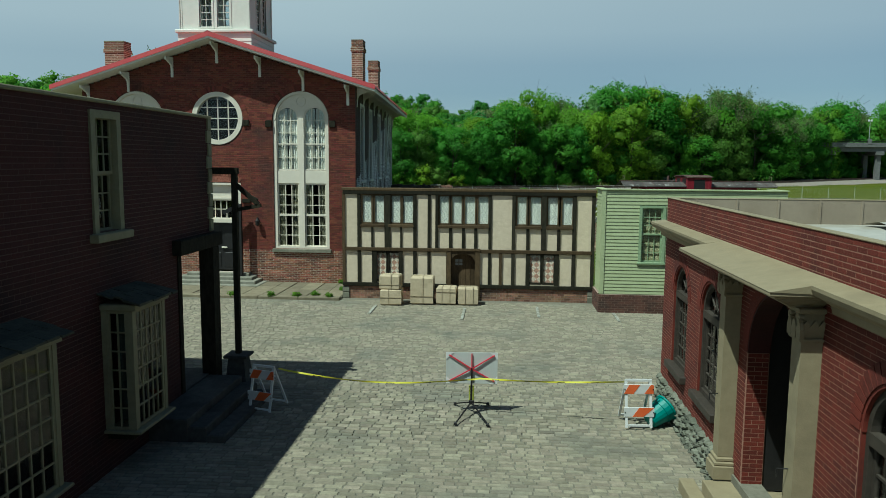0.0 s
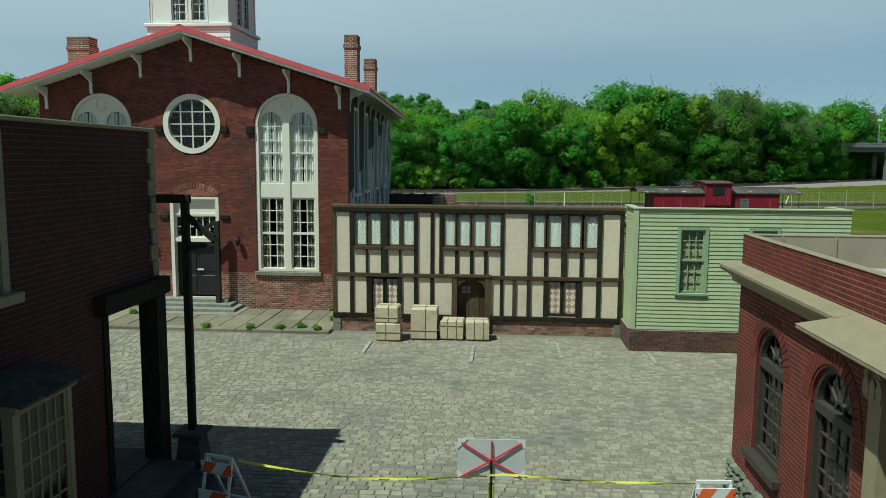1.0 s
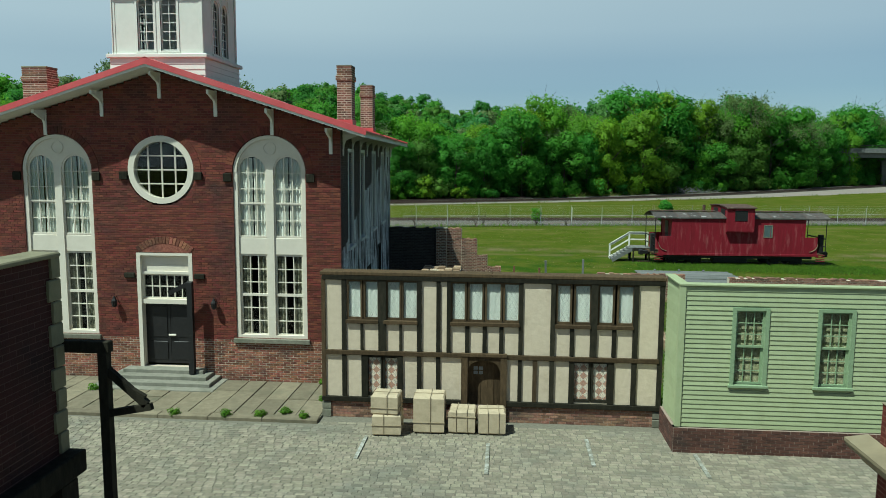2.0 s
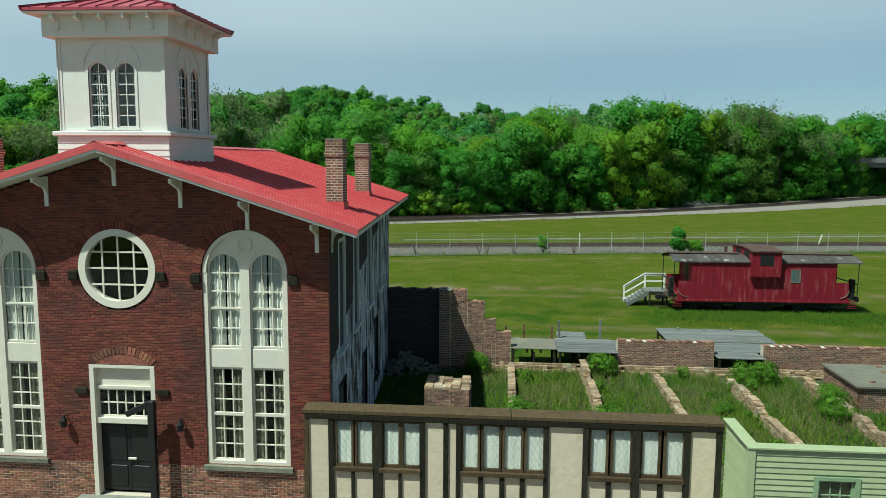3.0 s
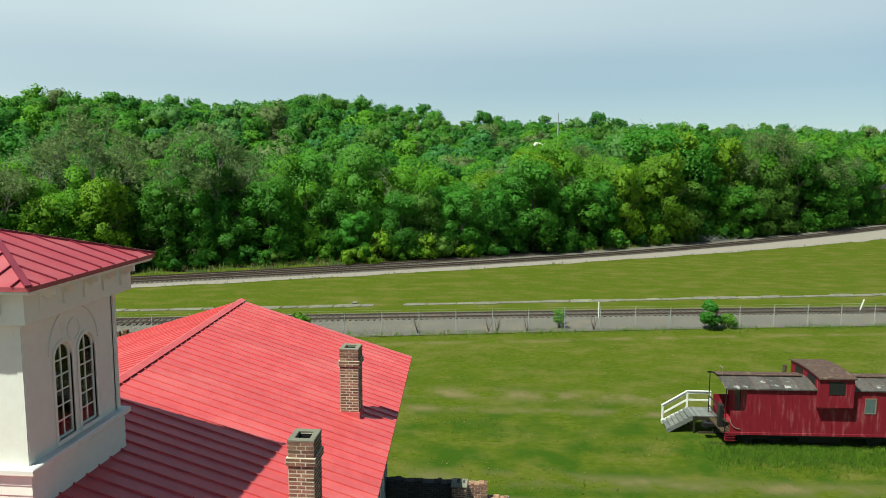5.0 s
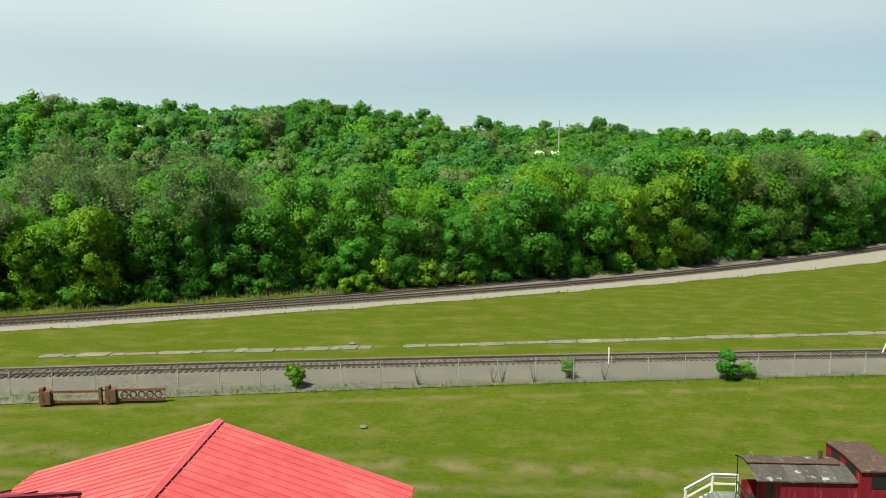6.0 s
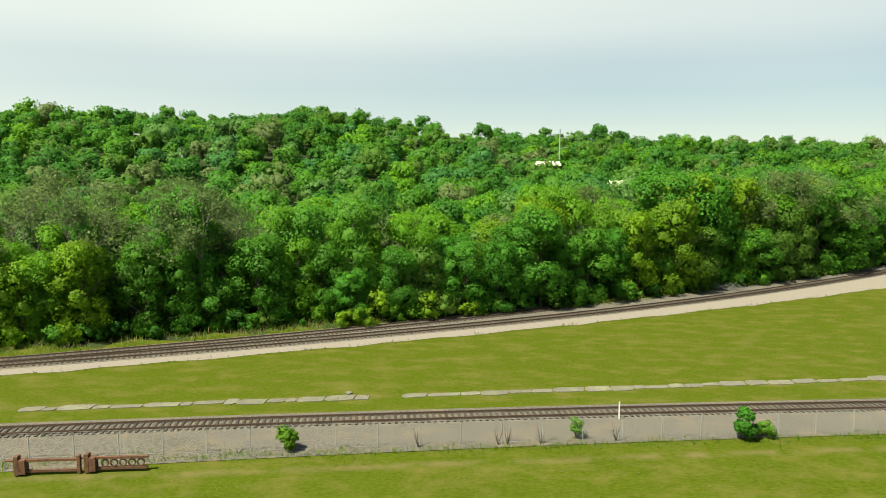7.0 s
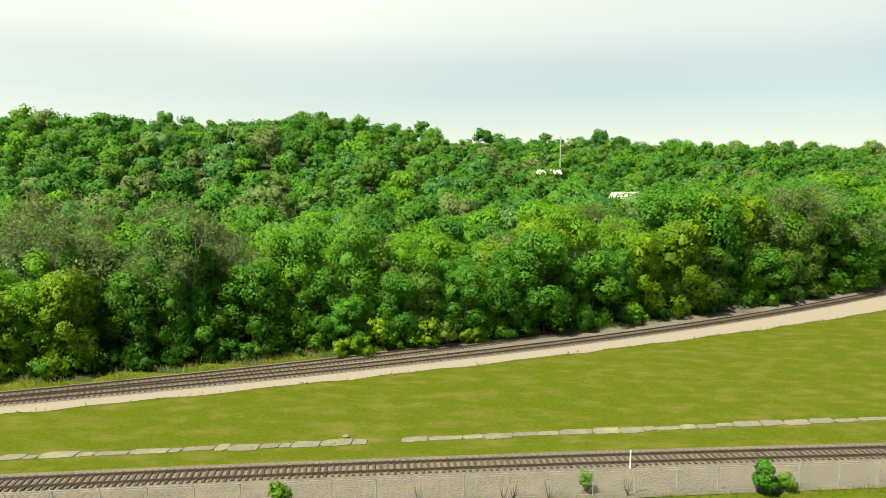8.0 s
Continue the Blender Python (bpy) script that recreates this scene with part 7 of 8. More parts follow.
# low shed with a slab roof
shed = thing("slab_roofed_vault", pose(13.2, 40.2, 0), "low brick vault with a cracked concrete slab roof", "vault")
masonry(part("front", MB().box(-1.2, 1.6, 0.05, 0.1, 0.02, 0.9), OLDMORT, shed, m=pose(0, -1.5, 0)), -1.3, 2.4, 0, 0.95, [], OLDBRICK, OLDBRICK_P, OLDMORT, thick=0.2, seed=71)
masonry(part("side", MB().box(-1.4, 1.4, 0.05, 0.1, 0.02, 0.9), OLDMORT, shed, m=pose(-1.3, 0, 0, 0, 0, -90)), -1.5, 1.5, 0, 0.95, [], OLDBRICK, OLDBRICK_P, OLDMORT, thick=0.2, seed=72)
part("slab", MB().box(-1.42, 2.5, -1.62, 1.5, 0.95, 1.06, 0.02), CONC, shed, "grey concrete slab")
for k in range(7):
    part("loose_brick", MB().box(-0.1, 0.1, -0.05, 0.05, 0, 0.065, 0.006), OLDBRICK_P, shed, m=pose(rg.uniform(-1.1, 1.6), rg.uniform(-1.2, 1.2), 1.062, 0, 0, rg.uniform(0, 180)))

# ---- weathered decks ----
PLANK = mat("grey_plank", (0.15, 0.154, 0.146), (0.23, 0.23, 0.214), 7, 0.9, 0.35, 40, rand=0.2, stain=(0.14, 0.145, 0.13), stain_scale=1.5, stretch=(0.3, 1, 1))


def deck(name, x0, x1, y0, y1, z, label, slant=0.0, sheet=False):
    d = thing(name, pose(0, 0, 0), label, "deck")
    if sheet:
        part("sheet", MB().box(x0, x1, y0, y1, z - 0.05, z, 0.01), CONC, d, "grey painted sheet top")
    else:
        y = y0
        while y < y1 - 0.02:
            w = 0.145
            o = rg.uniform(-0.06, 0.06)
            s = slant * (y - y0)
            part("plank", MB().box(x0 + s + o * 0.3, x1 + s * 0.2 + o, y + 0.006, y + w - 0.006, z - 0.04, z + rg.uniform(-0.006, 0.006), 0.004), PLANK, d)
            y += w
    for x in np.arange(x0 + 0.1, x1, (x1 - x0 - 0.2) / max(2, round((x1 - x0) / 0.8))):
        part("joist", MB().box(x - 0.04, x + 0.04, y0 + 0.03, y1 - 0.03, z - 0.22, z - 0.05), TIMBER, d)
    for x in (x0 + 0.1, (x0 + x1) / 2, x1 - 0.1):
        for y in (y0 + 0.1, y1 - 0.1):
            part("leg", MB().box(x - 0.05, x + 0.05, y - 0.05, y + 0.05, -0.1, z - 0.2), TIMBER, d)
    return d


deck("sheet_deck", -0.98, 1.06, 43.3, 45.2, 0.95, "low platform with a smooth grey sheet top", sheet=True)
deck("plank_deck", 1.08, 3.7, 43.0, 45.4, 0.92, "weathered grey plank deck in the wall gap")
deck("plank_walk", 3.7, 16.5, 44.0, 45.6, 0.86, "long weathered grey plank walkway behind the wall")
deck("plank_ramp", 1.3, 2.7, 45.4, 47.6, 0.72, "narrow grey plank landing")
deck("broad_deck", 6.35, 11.35, 45.6, 48.2, 0.9, "broad weathered grey plank deck")
deck("gap_deck", 7.95, 9.95, 42.9, 44.0, 0.84, "grey planks across the gap in the wall")
RUST = mat("rust", (0.12, 0.055, 0.03), (0.2, 0.1, 0.055), 9, 0.9, 0.3, 40, rand=0.2, stain=(0.07, 0.035, 0.025), stain_scale=3)
for x, y, h, m_ in ((-0.3, 47.6, 1.1, RUST), (1.1, 47.4, 1.05, RUST), (1.4, 46.4, 1.6, PLANK), (3.3, 46.2, 1.7, PLANK), (-1.2, 46.2, 1.3, RUST)):
    solid("fence_post", MB().box(-0.05, 0.05, -0.05, 0.05, -0.1, h, 0.01), m_, "old leaning post of " + ("rusty steel" if m_ is RUST else "grey timber"), "post", group="old posts by the decks", m=pose(x, y, 0, rg.uniform(-2, 2), rg.uniform(-2, 2), 0))
for k in range(3):
    part_x = 9.0 + k * 1.05
    solid("deck_bracket", MB().box(-0.05, 0.05, -0.05, 0.05, 0, 0.1, 0.01), PLANK, "short timber block on the deck edge", "block", group="blocks on the deck", m=pose(7.4 + 1.3 * k, 48.05, 0.9))

# ---- weeds in the yard and round the caboose ----
def blades(seed, n, x0, x1, y0, y1, h0, h1, w=0.03, keep=None):
    g = np.random.RandomState(seed)
    x, y = g.uniform(x0, x1, n), g.uniform(y0, y1, n)
    if keep is not None:
        ok = keep(x, y, g)
        x, y = x[ok], y[ok]
    n = len(x)
    a = g.uniform(-1.45, 1.45, n)
    h = g.uniform(h0, h1, n)
    lx, ly = g.normal(0, 0.5, n) * h, g.normal(0, 0.5, n) * h
    z = ground_z(x, y) - 0.02
    ww = w * g.uniform(0.6, 1.5, n)
    dx, dy = np.cos(a) * ww, np.sin(a) * ww
    v = np.stack([np.stack([x - dx, y - dy, z], -1), np.stack([x + dx, y + dy, z], -1), np.stack([x + dx * 0.4 + lx, y + dy * 0.4 + ly, z + h], -1), np.stack([x - dx * 0.4 + lx, y - dy * 0.4 + ly, z + h], -1)], 1)
    up = np.stack([g.normal(0, 0.35, n), g.normal(0, 0.35, n), np.ones(n)], -1)
    up /= np.linalg.norm(up, axis=1)[:, None]
    return np.concatenate([v.reshape(-1, 3), np.repeat(up, 4, 0)], 1), n


BLADE = leaf_mat("grass_blade", (0.075, 0.165, 0.006), (0.14, 0.24, 0.012), 0.4)
BLADEY = leaf_mat("yellow_blade", (0.19, 0.26, 0.02), (0.27, 0.33, 0.036))
BLADED = leaf_mat("dry_blade", (0.24, 0.21, 0.08), (0.32, 0.28, 0.12))
WEED = leaf_mat("weed_leaf", (0.12, 0.26, 0.016), (0.18, 0.335, 0.026))


def clear(x, y, g):
    ok = np.ones(len(x), bool)
    for wx in (-0.98, 2.15, 5.15, 8.0, 11.15):
        ok &= ~((np.abs(x - wx) < 0.22) & (y > 30))
    ok &= ~((x > 11.6) & (y > 38.5))
    return ok & ~((np.abs(x + 2.8) < 0.7) & (np.abs(y - 29.55) < 0.65))


v, n = blades(1, 60000, -3.2, 16.0, 27.5, 42.7, 0.06, 0.36, 0.016, clear)
solid("yard_grass", quads("yard_grass", v, n), BLADE, "tall green weeds filling the ruined yards", "grass", "stuff")
v, n = blades(2, 26000, -3.0, 16.0, 27.5, 42.6, 0.1, 0.5, 0.009, lambda x, y, g: clear(x, y, g) & (np.sin(x * 1.3 + 1) * np.sin(y * 0.7) > -0.1))
solid("dry_grass", quads("dry_grass", v, n), BLADED, "dry straw-coloured stems among the weeds", "grass", "stuff")
v, n = blades(11, 40000, -3.0, 16.0, 27.5, 42.6, 0.06, 0.34, 0.013, lambda x, y, g: clear(x, y, g) & (np.sin(x * 0.9 + 0.7) + np.sin(y * 0.8 + x * 0.5) + g.normal(0, 0.5, len(x)) > 0.5))
solid("yellow_grass", quads("yellow_grass", v, n), BLADEY, "yellow-green grass in patches among the weeds", "grass", "stuff")
v, n = blades(3, 7000, -5.7, -2.8, 29.0, 42.0, 0.05, 0.3, 0.02, clear)
solid("shade_grass", quads("shade_grass", v, n), BLADE, "sparse weeds in the shade beside the hall", "grass", "stuff")
v, n = blades(4, 70000, 8.0, 23.0, 53.2, 57.6, 0.04, 0.27, 0.011, lambda x, y, g: g.uniform(0, 1, len(x)) < np.exp(-((y - 55.9) / 1.2) ** 2) * (0.45 + 0.55 * np.sin(x * 1.7 + y) ** 2))
solid("long_grass", quads("long_grass", v, n), BLADE, "long uncut grass along the caboose", "grass", "stuff")
v, n = blades(6, 90000, -48, 48, 70, 89, 0.06, 0.34, 0.02, lambda x, y, g: np.abs(y - 79.5 - 0.169 * x) < np.abs(g.normal(0, 0.55, len(x))) * (0.5 + np.sin(x * 0.4 + 1) ** 2))
solid("fence_grass", quads("fence_grass", v, n), BLADE, "long grass along the foot of the fence", "grass", "stuff")
SHORT = leaf_mat("short_grass", (0.085, 0.145, 0.004), (0.13, 0.185, 0.008))
v, n = blades(7, 90000, -36, 44, 46, 79, 0.02, 0.055, 0.024, lambda x, y, g: np.sin(x * 0.6 + 2 * np.sin(y * 0.4)) + np.sin(y * 0.9 + x * 0.2) + g.normal(0, 0.9, len(x)) > 0.6)
solid("meadow_tufts", quads("meadow_tufts", v, n), SHORT, "low tufts of grass in the meadow", "grass", "stuff")
v, n = blades(8, 7000, -30, 40, 45, 79, 0.02, 0.07, 0.03, lambda x, y, g: np.sin(y * 3.1 + 0.4 * np.sin(x * 0.5)) + 0.8 * np.sin(x * 0.33 + y) > 0.7)
solid("straw_tufts", quads("straw_tufts", v, n), BLADED, "dry straw-coloured tufts lying in rows in the meadow", "grass", "stuff")
v, n = blades(9, 30000, -60, 70, 84, 165, 0.06, 0.32, 0.05, lambda x, y, g: np.abs(y - (118.0 + 0.5356 * x + 0.000963 * x * x) + 0.15) < 0.55 * (0.4 + np.sin(x * 0.31) ** 2))
solid("verge_grass", quads("verge_grass", v, n), SHORT, "ragged grass along the edge of the gravel road", "grass", "stuff")


def beside_woods(x, y, g):
    lo = np.where(x < 4, 123.57 + 0.5721 * x + 0.001365 * x * x + 1.9 + 0.055 * (x + 55), 123.57 + 0.5721 * x + 0.001365 * x * x + 1.6) + 1.9
    d = y - lo
    return (d > 0) & (d < 5.5) & (np.sin(x * 0.5 + y) + np.sin(x * 0.17) + g.normal(0, 0.6, len(x)) > -0.7)


v, n = blades(12, 110000, -80, 60, 84, 168, 0.15, 0.8, 0.035, beside_woods)
solid("wild_grass", quads("wild_grass", v, n), BLADE, "rank weeds between the far track and the woods", "grass", "stuff")
v, n = blades(13, 70000, -80, 60, 84, 168, 0.15, 0.9, 0.025, beside_woods)
solid("wild_straw", quads("wild_straw", v, n), BLADED, "dry brown stalks between the far track and the woods", "grass", "stuff")
v, n = blades(14, 26000, -44, 46, 82, 104, 0.04, 0.16, 0.022, lambda x, y, g: np.abs(np.abs(y - 92.9 - 0.212 * x) - 0.75) < np.abs(g.normal(0, 0.3, len(x))))
solid("path_grass", quads("path_grass", v, n), SHORT, "grass growing over the edges of the old slabs", "grass", "stuff")


def shrub(name, x, y, z, r, h, n, size, material, label, category, group="", core=0.42):
    t = thing(name, pose(x, y, z), label, category, group)
    s = MB()
    for k in range(6):
        a = rg.uniform(0, 6.28)
        s.tube((0, 0, -0.05), (math.cos(a) * r * 0.6, math.sin(a) * r * 0.6, h * rg.uniform(0.5, 0.85)), 0.025 * h ** 0.5, 0.008, 5)
    part("stem", s, BARK, t)
    part("foliage", leaf_mesh("foliage", [crown(int(abs(x * 100)) + 7, h, r, n, size, 0.18, 13, 1, core)]), material, t)
    return t


for k in range(46):
    x, y = rg.uniform(-2.6, 14.5), rg.uniform(30.5, 42.4)
    s = rg.uniform(0.16, 0.46)
    shrub("weed", x, y, 0.0, s, s * 1.5, 700, 0.026, WEED, "leafy green weed growing in the yard", "weed", "weeds in the yard")
for x, y in ((2.3, 33.5), (2.3, 35.8), (-0.8, 36.0), (10.6, 37.6), (11.0, 38.8), (8.6, 41.6), (9.6, 41.9), (-2.4, 42.2), (3.0, 42.3)):
    shrub("shrub", x, y, 0.0, 0.85, 0.95, 2400, 0.034, WEED, "bright green shrub climbing over the old walls", "shrub", "shrubs on the old walls")

for x, y in ((-6.1, 25.55), (-6.7, 25.9), (-7.3, 25.6), (-8.2, 25.5), (-12.9, 27.35), (-6.3, 28.5), (-9.6, 25.5), (-5.9, 27.0)):
    shrub("weed", x, y, 0.06, 0.2, 0.16, 260, 0.025, WEED, "small weed in the joints of the pavement", "weed", "weeds in the pavement")

# ---- caboose ----
cab = thing("caboose", pose(8.84, 56.62, 0, 0, 0, 2.2), "faded red railway caboose with a peeling grey roof", "caboose")
CABR = mat("faded_red_paint", (0.17, 0.001, 0.01), (0.24, 0.003, 0.018), 5, 0.7, 0.12, 40, stain=(0.34, 0.085, 0.09), stain_scale=4.2, stain_lo=0.53, stain_hi=0.72, stretch=(1, 1, 0.18))
CABROOF = mat("peeling_roof", (0.06, 0.055, 0.05), (0.12, 0.1, 0.09), 5, 0.85, 0.3, 30, rand=0.3, stain=(0.34, 0.33, 0.31), stain_scale=2.0, stain_lo=0.6, stain_hi=0.65)
RUSTROOF = mat("rusty_roof", (0.055, 0.03, 0.025), (0.13, 0.075, 0.055), 5, 0.85, 0.3, 30, stain=(0.2, 0.14, 0.09), stain_scale=2.2, stain_lo=0.56, stain_hi=0.68)
L, W = 11.6, 2.85
Z0, Z1 = 0.86, 3.18
body = part("side_panel", MB().box(1.3, 9.95, 0.0, 0.06, Z0, Z1), CABR, cab)
part("side_panel", MB().box(1.3, 9.95, W - 0.06, W, Z0, Z1), CABR, cab)
part("floor_panel", MB().box(1.3, 9.95, 0.06, W - 0.06, Z0, Z0 + 0.1), CABR, cab)
for a, b in ((0.5, 1.3), (9.95, 10.75)):
    for y in (0.0, W - 0.06):
        part("platform_panel", MB().box(a, b, y, y + 0.06, Z0, 1.98), CABR, cab)
for x in (1.35, 9.85):
    part("end_wall", MB().box(x, x + 0.06, 0.06, W - 0.06, Z0, Z1), CABR, cab)
    # solid black slab gives the darkness of the open doorway
    part("end_door", MB().box(x - 0.03, x + 0.09, 1.05, 1.8, 0.95, 2.9), DARK, cab, "black slab standing in for the unlit end doorway")
for k in range(9):
    x = 1.5 + k * 1.03
    part("side_rib", MB().box(x, x + 0.03, -0.012, 0.0, Z0, Z1), CABR, cab)
part("side_sill", MB().box(0.4, 10.85, -0.03, W + 0.03, Z0 - 0.14, Z0, 0.01), CABR, cab)


def roof_arc(y, rise=0.3):
    t = (y - W / 2) / (W / 2 + 0.1)
    return Z1 + 0.04 + rise * (1 - t * t)


NP2 = 15
for k in range(NP2):
    xa, xb = 0.15 + (L - 0.3) * k / NP2, 0.15 + (L - 0.3) * (k + 1) / NP2
    b = MB()
    ys_ = [-0.1 + (W + 0.2) * i / 8 for i in range(9)]
    v = [(x, y, roof_arc(y)) for x in (xa + 0.006, xb - 0.006) for y in ys_] + [(x, y, roof_arc(y) - 0.07) for x in (xa + 0.006, xb - 0.006) for y in ys_]
    f = [(i, 9 + i, 10 + i, i + 1) for i in range(8)] + [(18 + i, 19 + i, 28 + i, 27 + i) for i in range(8)] + [(0, 18, 27, 9), (8, 17, 35, 26)]
    b.add(v, f)
    part("roof_sheet", b, CABROOF, cab, "roof sheet with peeling grey paint")
    part("roof_seam", MB().add([(xb - 0.02, y, roof_arc(y) + 0.02) for y in ys_] + [(xb + 0.02, y, roof_arc(y) + 0.02) for y in ys_], [(i, 9 + i, 10 + i, i + 1) for i in range(8)]), RUSTROOF, cab)
part("running_board", MB().box(0.1, 4.5, W / 2 - 0.3, W / 2 + 0.3, Z1 + 0.38, Z1 + 0.42).box(6.8, L - 0.1, W / 2 - 0.3, W / 2 + 0.3, Z1 + 0.38, Z1 + 0.42), RUSTROOF, cab, "rusty roof walkway")
# cupola, wider than the body
cup = part("cupola", MB().box(4.78, 6.52, -0.32, -0.26, 2.36, 3.9).box(4.78, 6.52, W + 0.26, W + 0.32, 2.36, 3.9).box(4.78, 4.85, -0.26, W + 0.26, 2.36, 3.9).box(6.45, 6.52, -0.26, W + 0.26, 2.36, 3.9).box(4.78, 6.52, -0.3, 0.0, 2.3, 2.38), CABR, cab, "red lookout cupola that overhangs the sides")
ca = MB()
ys_ = [-0.42 + (W + 0.84) * i / 8 for i in range(9)]
zc = [3.92 + 0.12 * (1 - ((y - W / 2) / (W / 2 + 0.42)) ** 2) for y in ys_]
ca.add([(x, y, z) for x in (4.7, 6.6) for y, z in zip(ys_, zc)] + [(x, y, z - 0.07) for x in (4.7, 6.6) for y, z in zip(ys_, zc)], [(i, 9 + i, 10 + i, i + 1) for i in range(8)] + [(18 + i, 19 + i, 28 + i, 27 + i) for i in range(8)] + [(0, 18, 27, 9), (8, 17, 35, 26)] + [(i + 1, i + 19, i + 18, i) for i in range(8)] + [(i + 9, i + 27, i + 28, i + 10) for i in range(8)])
part("cupola_roof", ca, RUSTROOF, cup, "rusty brown cupola roof")


def cab_window(u0, u1, z0, z1, y, parent, dark):
    w = part("window", MB().box(u0 - 0.05, u0, y - 0.025, y, z0 - 0.05, z1 + 0.05).box(u1, u1 + 0.05, y - 0.025, y, z0 - 0.05, z1 + 0.05).box(u0, u1, y - 0.025, y, z1, z1 + 0.05).box(u0, u1, y - 0.025, y, z0 - 0.05, z0), DARK if dark else CONC, parent)
    part("pane", MB().box(u0, u1, y - 0.012, y - 0.006, z0, z1), DARK if dark else mat("grey_green_pane", (0.1, 0.14, 0.14), (0.14, 0.18, 0.18), 3, 0.25, 0), w)
    return w


cab_window(5.3, 6.0, 3.1, 3.66, -0.32, cup, True)
cab_window(7.3, 7.78, 2.0, 2.72, 0.0, body, False)
for y in (0.2, 1.7):
    part("cupola_end_window", MB().box(4.765, 4.78, y, y + 0.9, 3.4, 3.78), DARK, cup)
part("smoke_jack", MB().tube((3.9, 1.9, 3.4), (3.9, 1.9, 3.95), 0.1, n=10), RUSTROOF, cab)
for x0 in (0.45, 10.75):
    s = 1 if x0 > 5 else -1
    pl_ = part("platform", MB().box(min(x0, x0 + s * -0.0) - 0.35, x0 + 0.45, 0.05, W - 0.05, Z0 - 0.06, Z0 + 0.02), TIMBER2, cab)
    xe = 0.25 if s < 0 else L - 0.3
    for y in (0.05, W - 0.08):
        part("grab_post", MB().tube((xe, y, Z0), (xe, y, Z1 + 0.05), 0.025, n=6), IRON, cab)
    part("end_rail", MB().box(xe - 0.02, xe + 0.02, 0.1, W - 0.1, 1.85, 1.92).box(xe - 0.02, xe + 0.02, 0.1, W - 0.1, 1.35, 1.4), IRON, cab)
    part("brake_stand", MB().box(xe - 0.12, xe + 0.12, 0.6, 0.95, Z0, 2.1, 0.03), DARK, cab, "black brake stand")
    part("coupler", MB().box(min(xe, xe + s * 0.55), max(xe, xe + s * 0.55), W / 2 - 0.12, W / 2 + 0.12, 0.62, 0.85, 0.03).box(min(xe + s * 0.45, xe + s * 0.72), max(xe + s * 0.45, xe + s * 0.72), W / 2 - 0.2, W / 2 + 0.2, 0.56, 0.9, 0.05), IRON, cab)
    for y, d in ((0.0, -1), (W, 1)):
        for k in range(4):
            zz = Z0 - 0.04 - 0.13 * k
            part("tread", MB().box(xe + 0.02 if s < 0 else xe - 0.55, xe + 0.55 if s < 0 else xe - 0.02, y - 0.02 + (0 if d < 0 else -0.2), y + 0.2 + (0 if d < 0 else -0.18), zz - 0.03, zz), CABR, cab)
    part("curved_grab", MB().ring(1.0 if s < 0 else 10.25, 1.55, 0.5, 0.53, -0.05, -0.02, 180 if s < 0 else 270, 270 if s < 0 else 360, 8), CREAM, cab, "pale curved grab iron")
    part("roof_rail", MB().tube((xe + 0.15, 1.2, Z1 + 0.3), (xe + 0.15, 1.2, Z1 + 0.75), 0.015, n=5).tube((xe + 0.15, 1.2, Z1 + 0.75), (xe + 0.15, 1.65, Z1 + 0.75), 0.015, n=5).tube((xe + 0.15, 1.65, Z1 + 0.75), (xe + 0.15, 1.65, Z1 + 0.3), 0.015, n=5), CREAM, cab)
part("underframe", MB().box(0.6, 10.6, 0.35, W - 0.35, 0.5, Z0 - 0.14), DARK, cab)
for x in (2.3, 8.9):
    tk = part("truck", MB().box(x - 0.2, x + 0.2, 0.5, W - 0.5, 0.4, 0.62, 0.03), IRON, cab)
    for y in (0.35, W - 0.5):
        part("side_frame", MB().box(x - 1.0, x + 1.0, y, y + 0.15, 0.35, 0.6, 0.03), IRON, tk)
    for dx in (-0.75, 0.75):
        for y in (0.62, W - 0.62):
            part("wheel", MB().tube((x + dx, y - 0.06, 0.42), (x + dx, y + 0.06, 0.42), 0.42, n=20), IRON, tk)
part("tool_box", MB().box(4.2, 6.4, 0.4, 1.0, 0.2, 0.55, 0.03), IRON, cab)
for y in (0.66, W - 0.66):
    solid("display_rail", MB().box(-0.6, 12.2, y - 0.04, y + 0.04, -0.12, 0.03), RAIL, "short rusty rail under the caboose", "rail", group="rails under the caboose", m=pose(9.0, 56.62, 0, 0, 0, 2.2))

# white-railed stair to the caboose
st = thing("wooden_stair", pose(6.62, 58.75, 0), "wooden stair with grey treads and a white board rail", "stair")
for k in range(6):
    part("tread", MB().box(0.02 + 0.22 * k, 0.3 + 0.22 * k, 0.0, 1.42, 0.1 + 0.15 * k, 0.14 + 0.15 * k, 0.005), PLANK, st)
for k in range(9):
    part("landing_board", MB().box(1.36 + 0.145 * k, 1.5 + 0.145 * k, 0.0, 1.5, 0.9, 0.95, 0.005), PLANK, st)
for y in (0.03, 1.4):
    part("stringer", MB().beam((0.0, y, 0.02), (1.4, y, 0.84), 0.05, 0.24), PLANK if y < 1 else WHITE, st)
for h, w in ((0.42, 0.1), (0.85, 0.14)):
    part("rail_board", MB().beam((0.0, 1.47, 0.06 + h), (1.38, 1.47, 0.94 + h), 0.04, w), WHITE, st)
    part("rail_board", MB().box(1.38, 2.68, 1.45, 1.49, 0.94 + h - w / 2, 0.94 + h + w / 2), WHITE, st)
part("rail_cap", MB().beam((0.0, 1.47, 1.0), (1.38, 1.47, 1.88), 0.13, 0.035), WHITE, st)
part("rail_cap", MB().box(1.36, 2.7, 1.4, 1.54, 1.865, 1.9), WHITE, st)
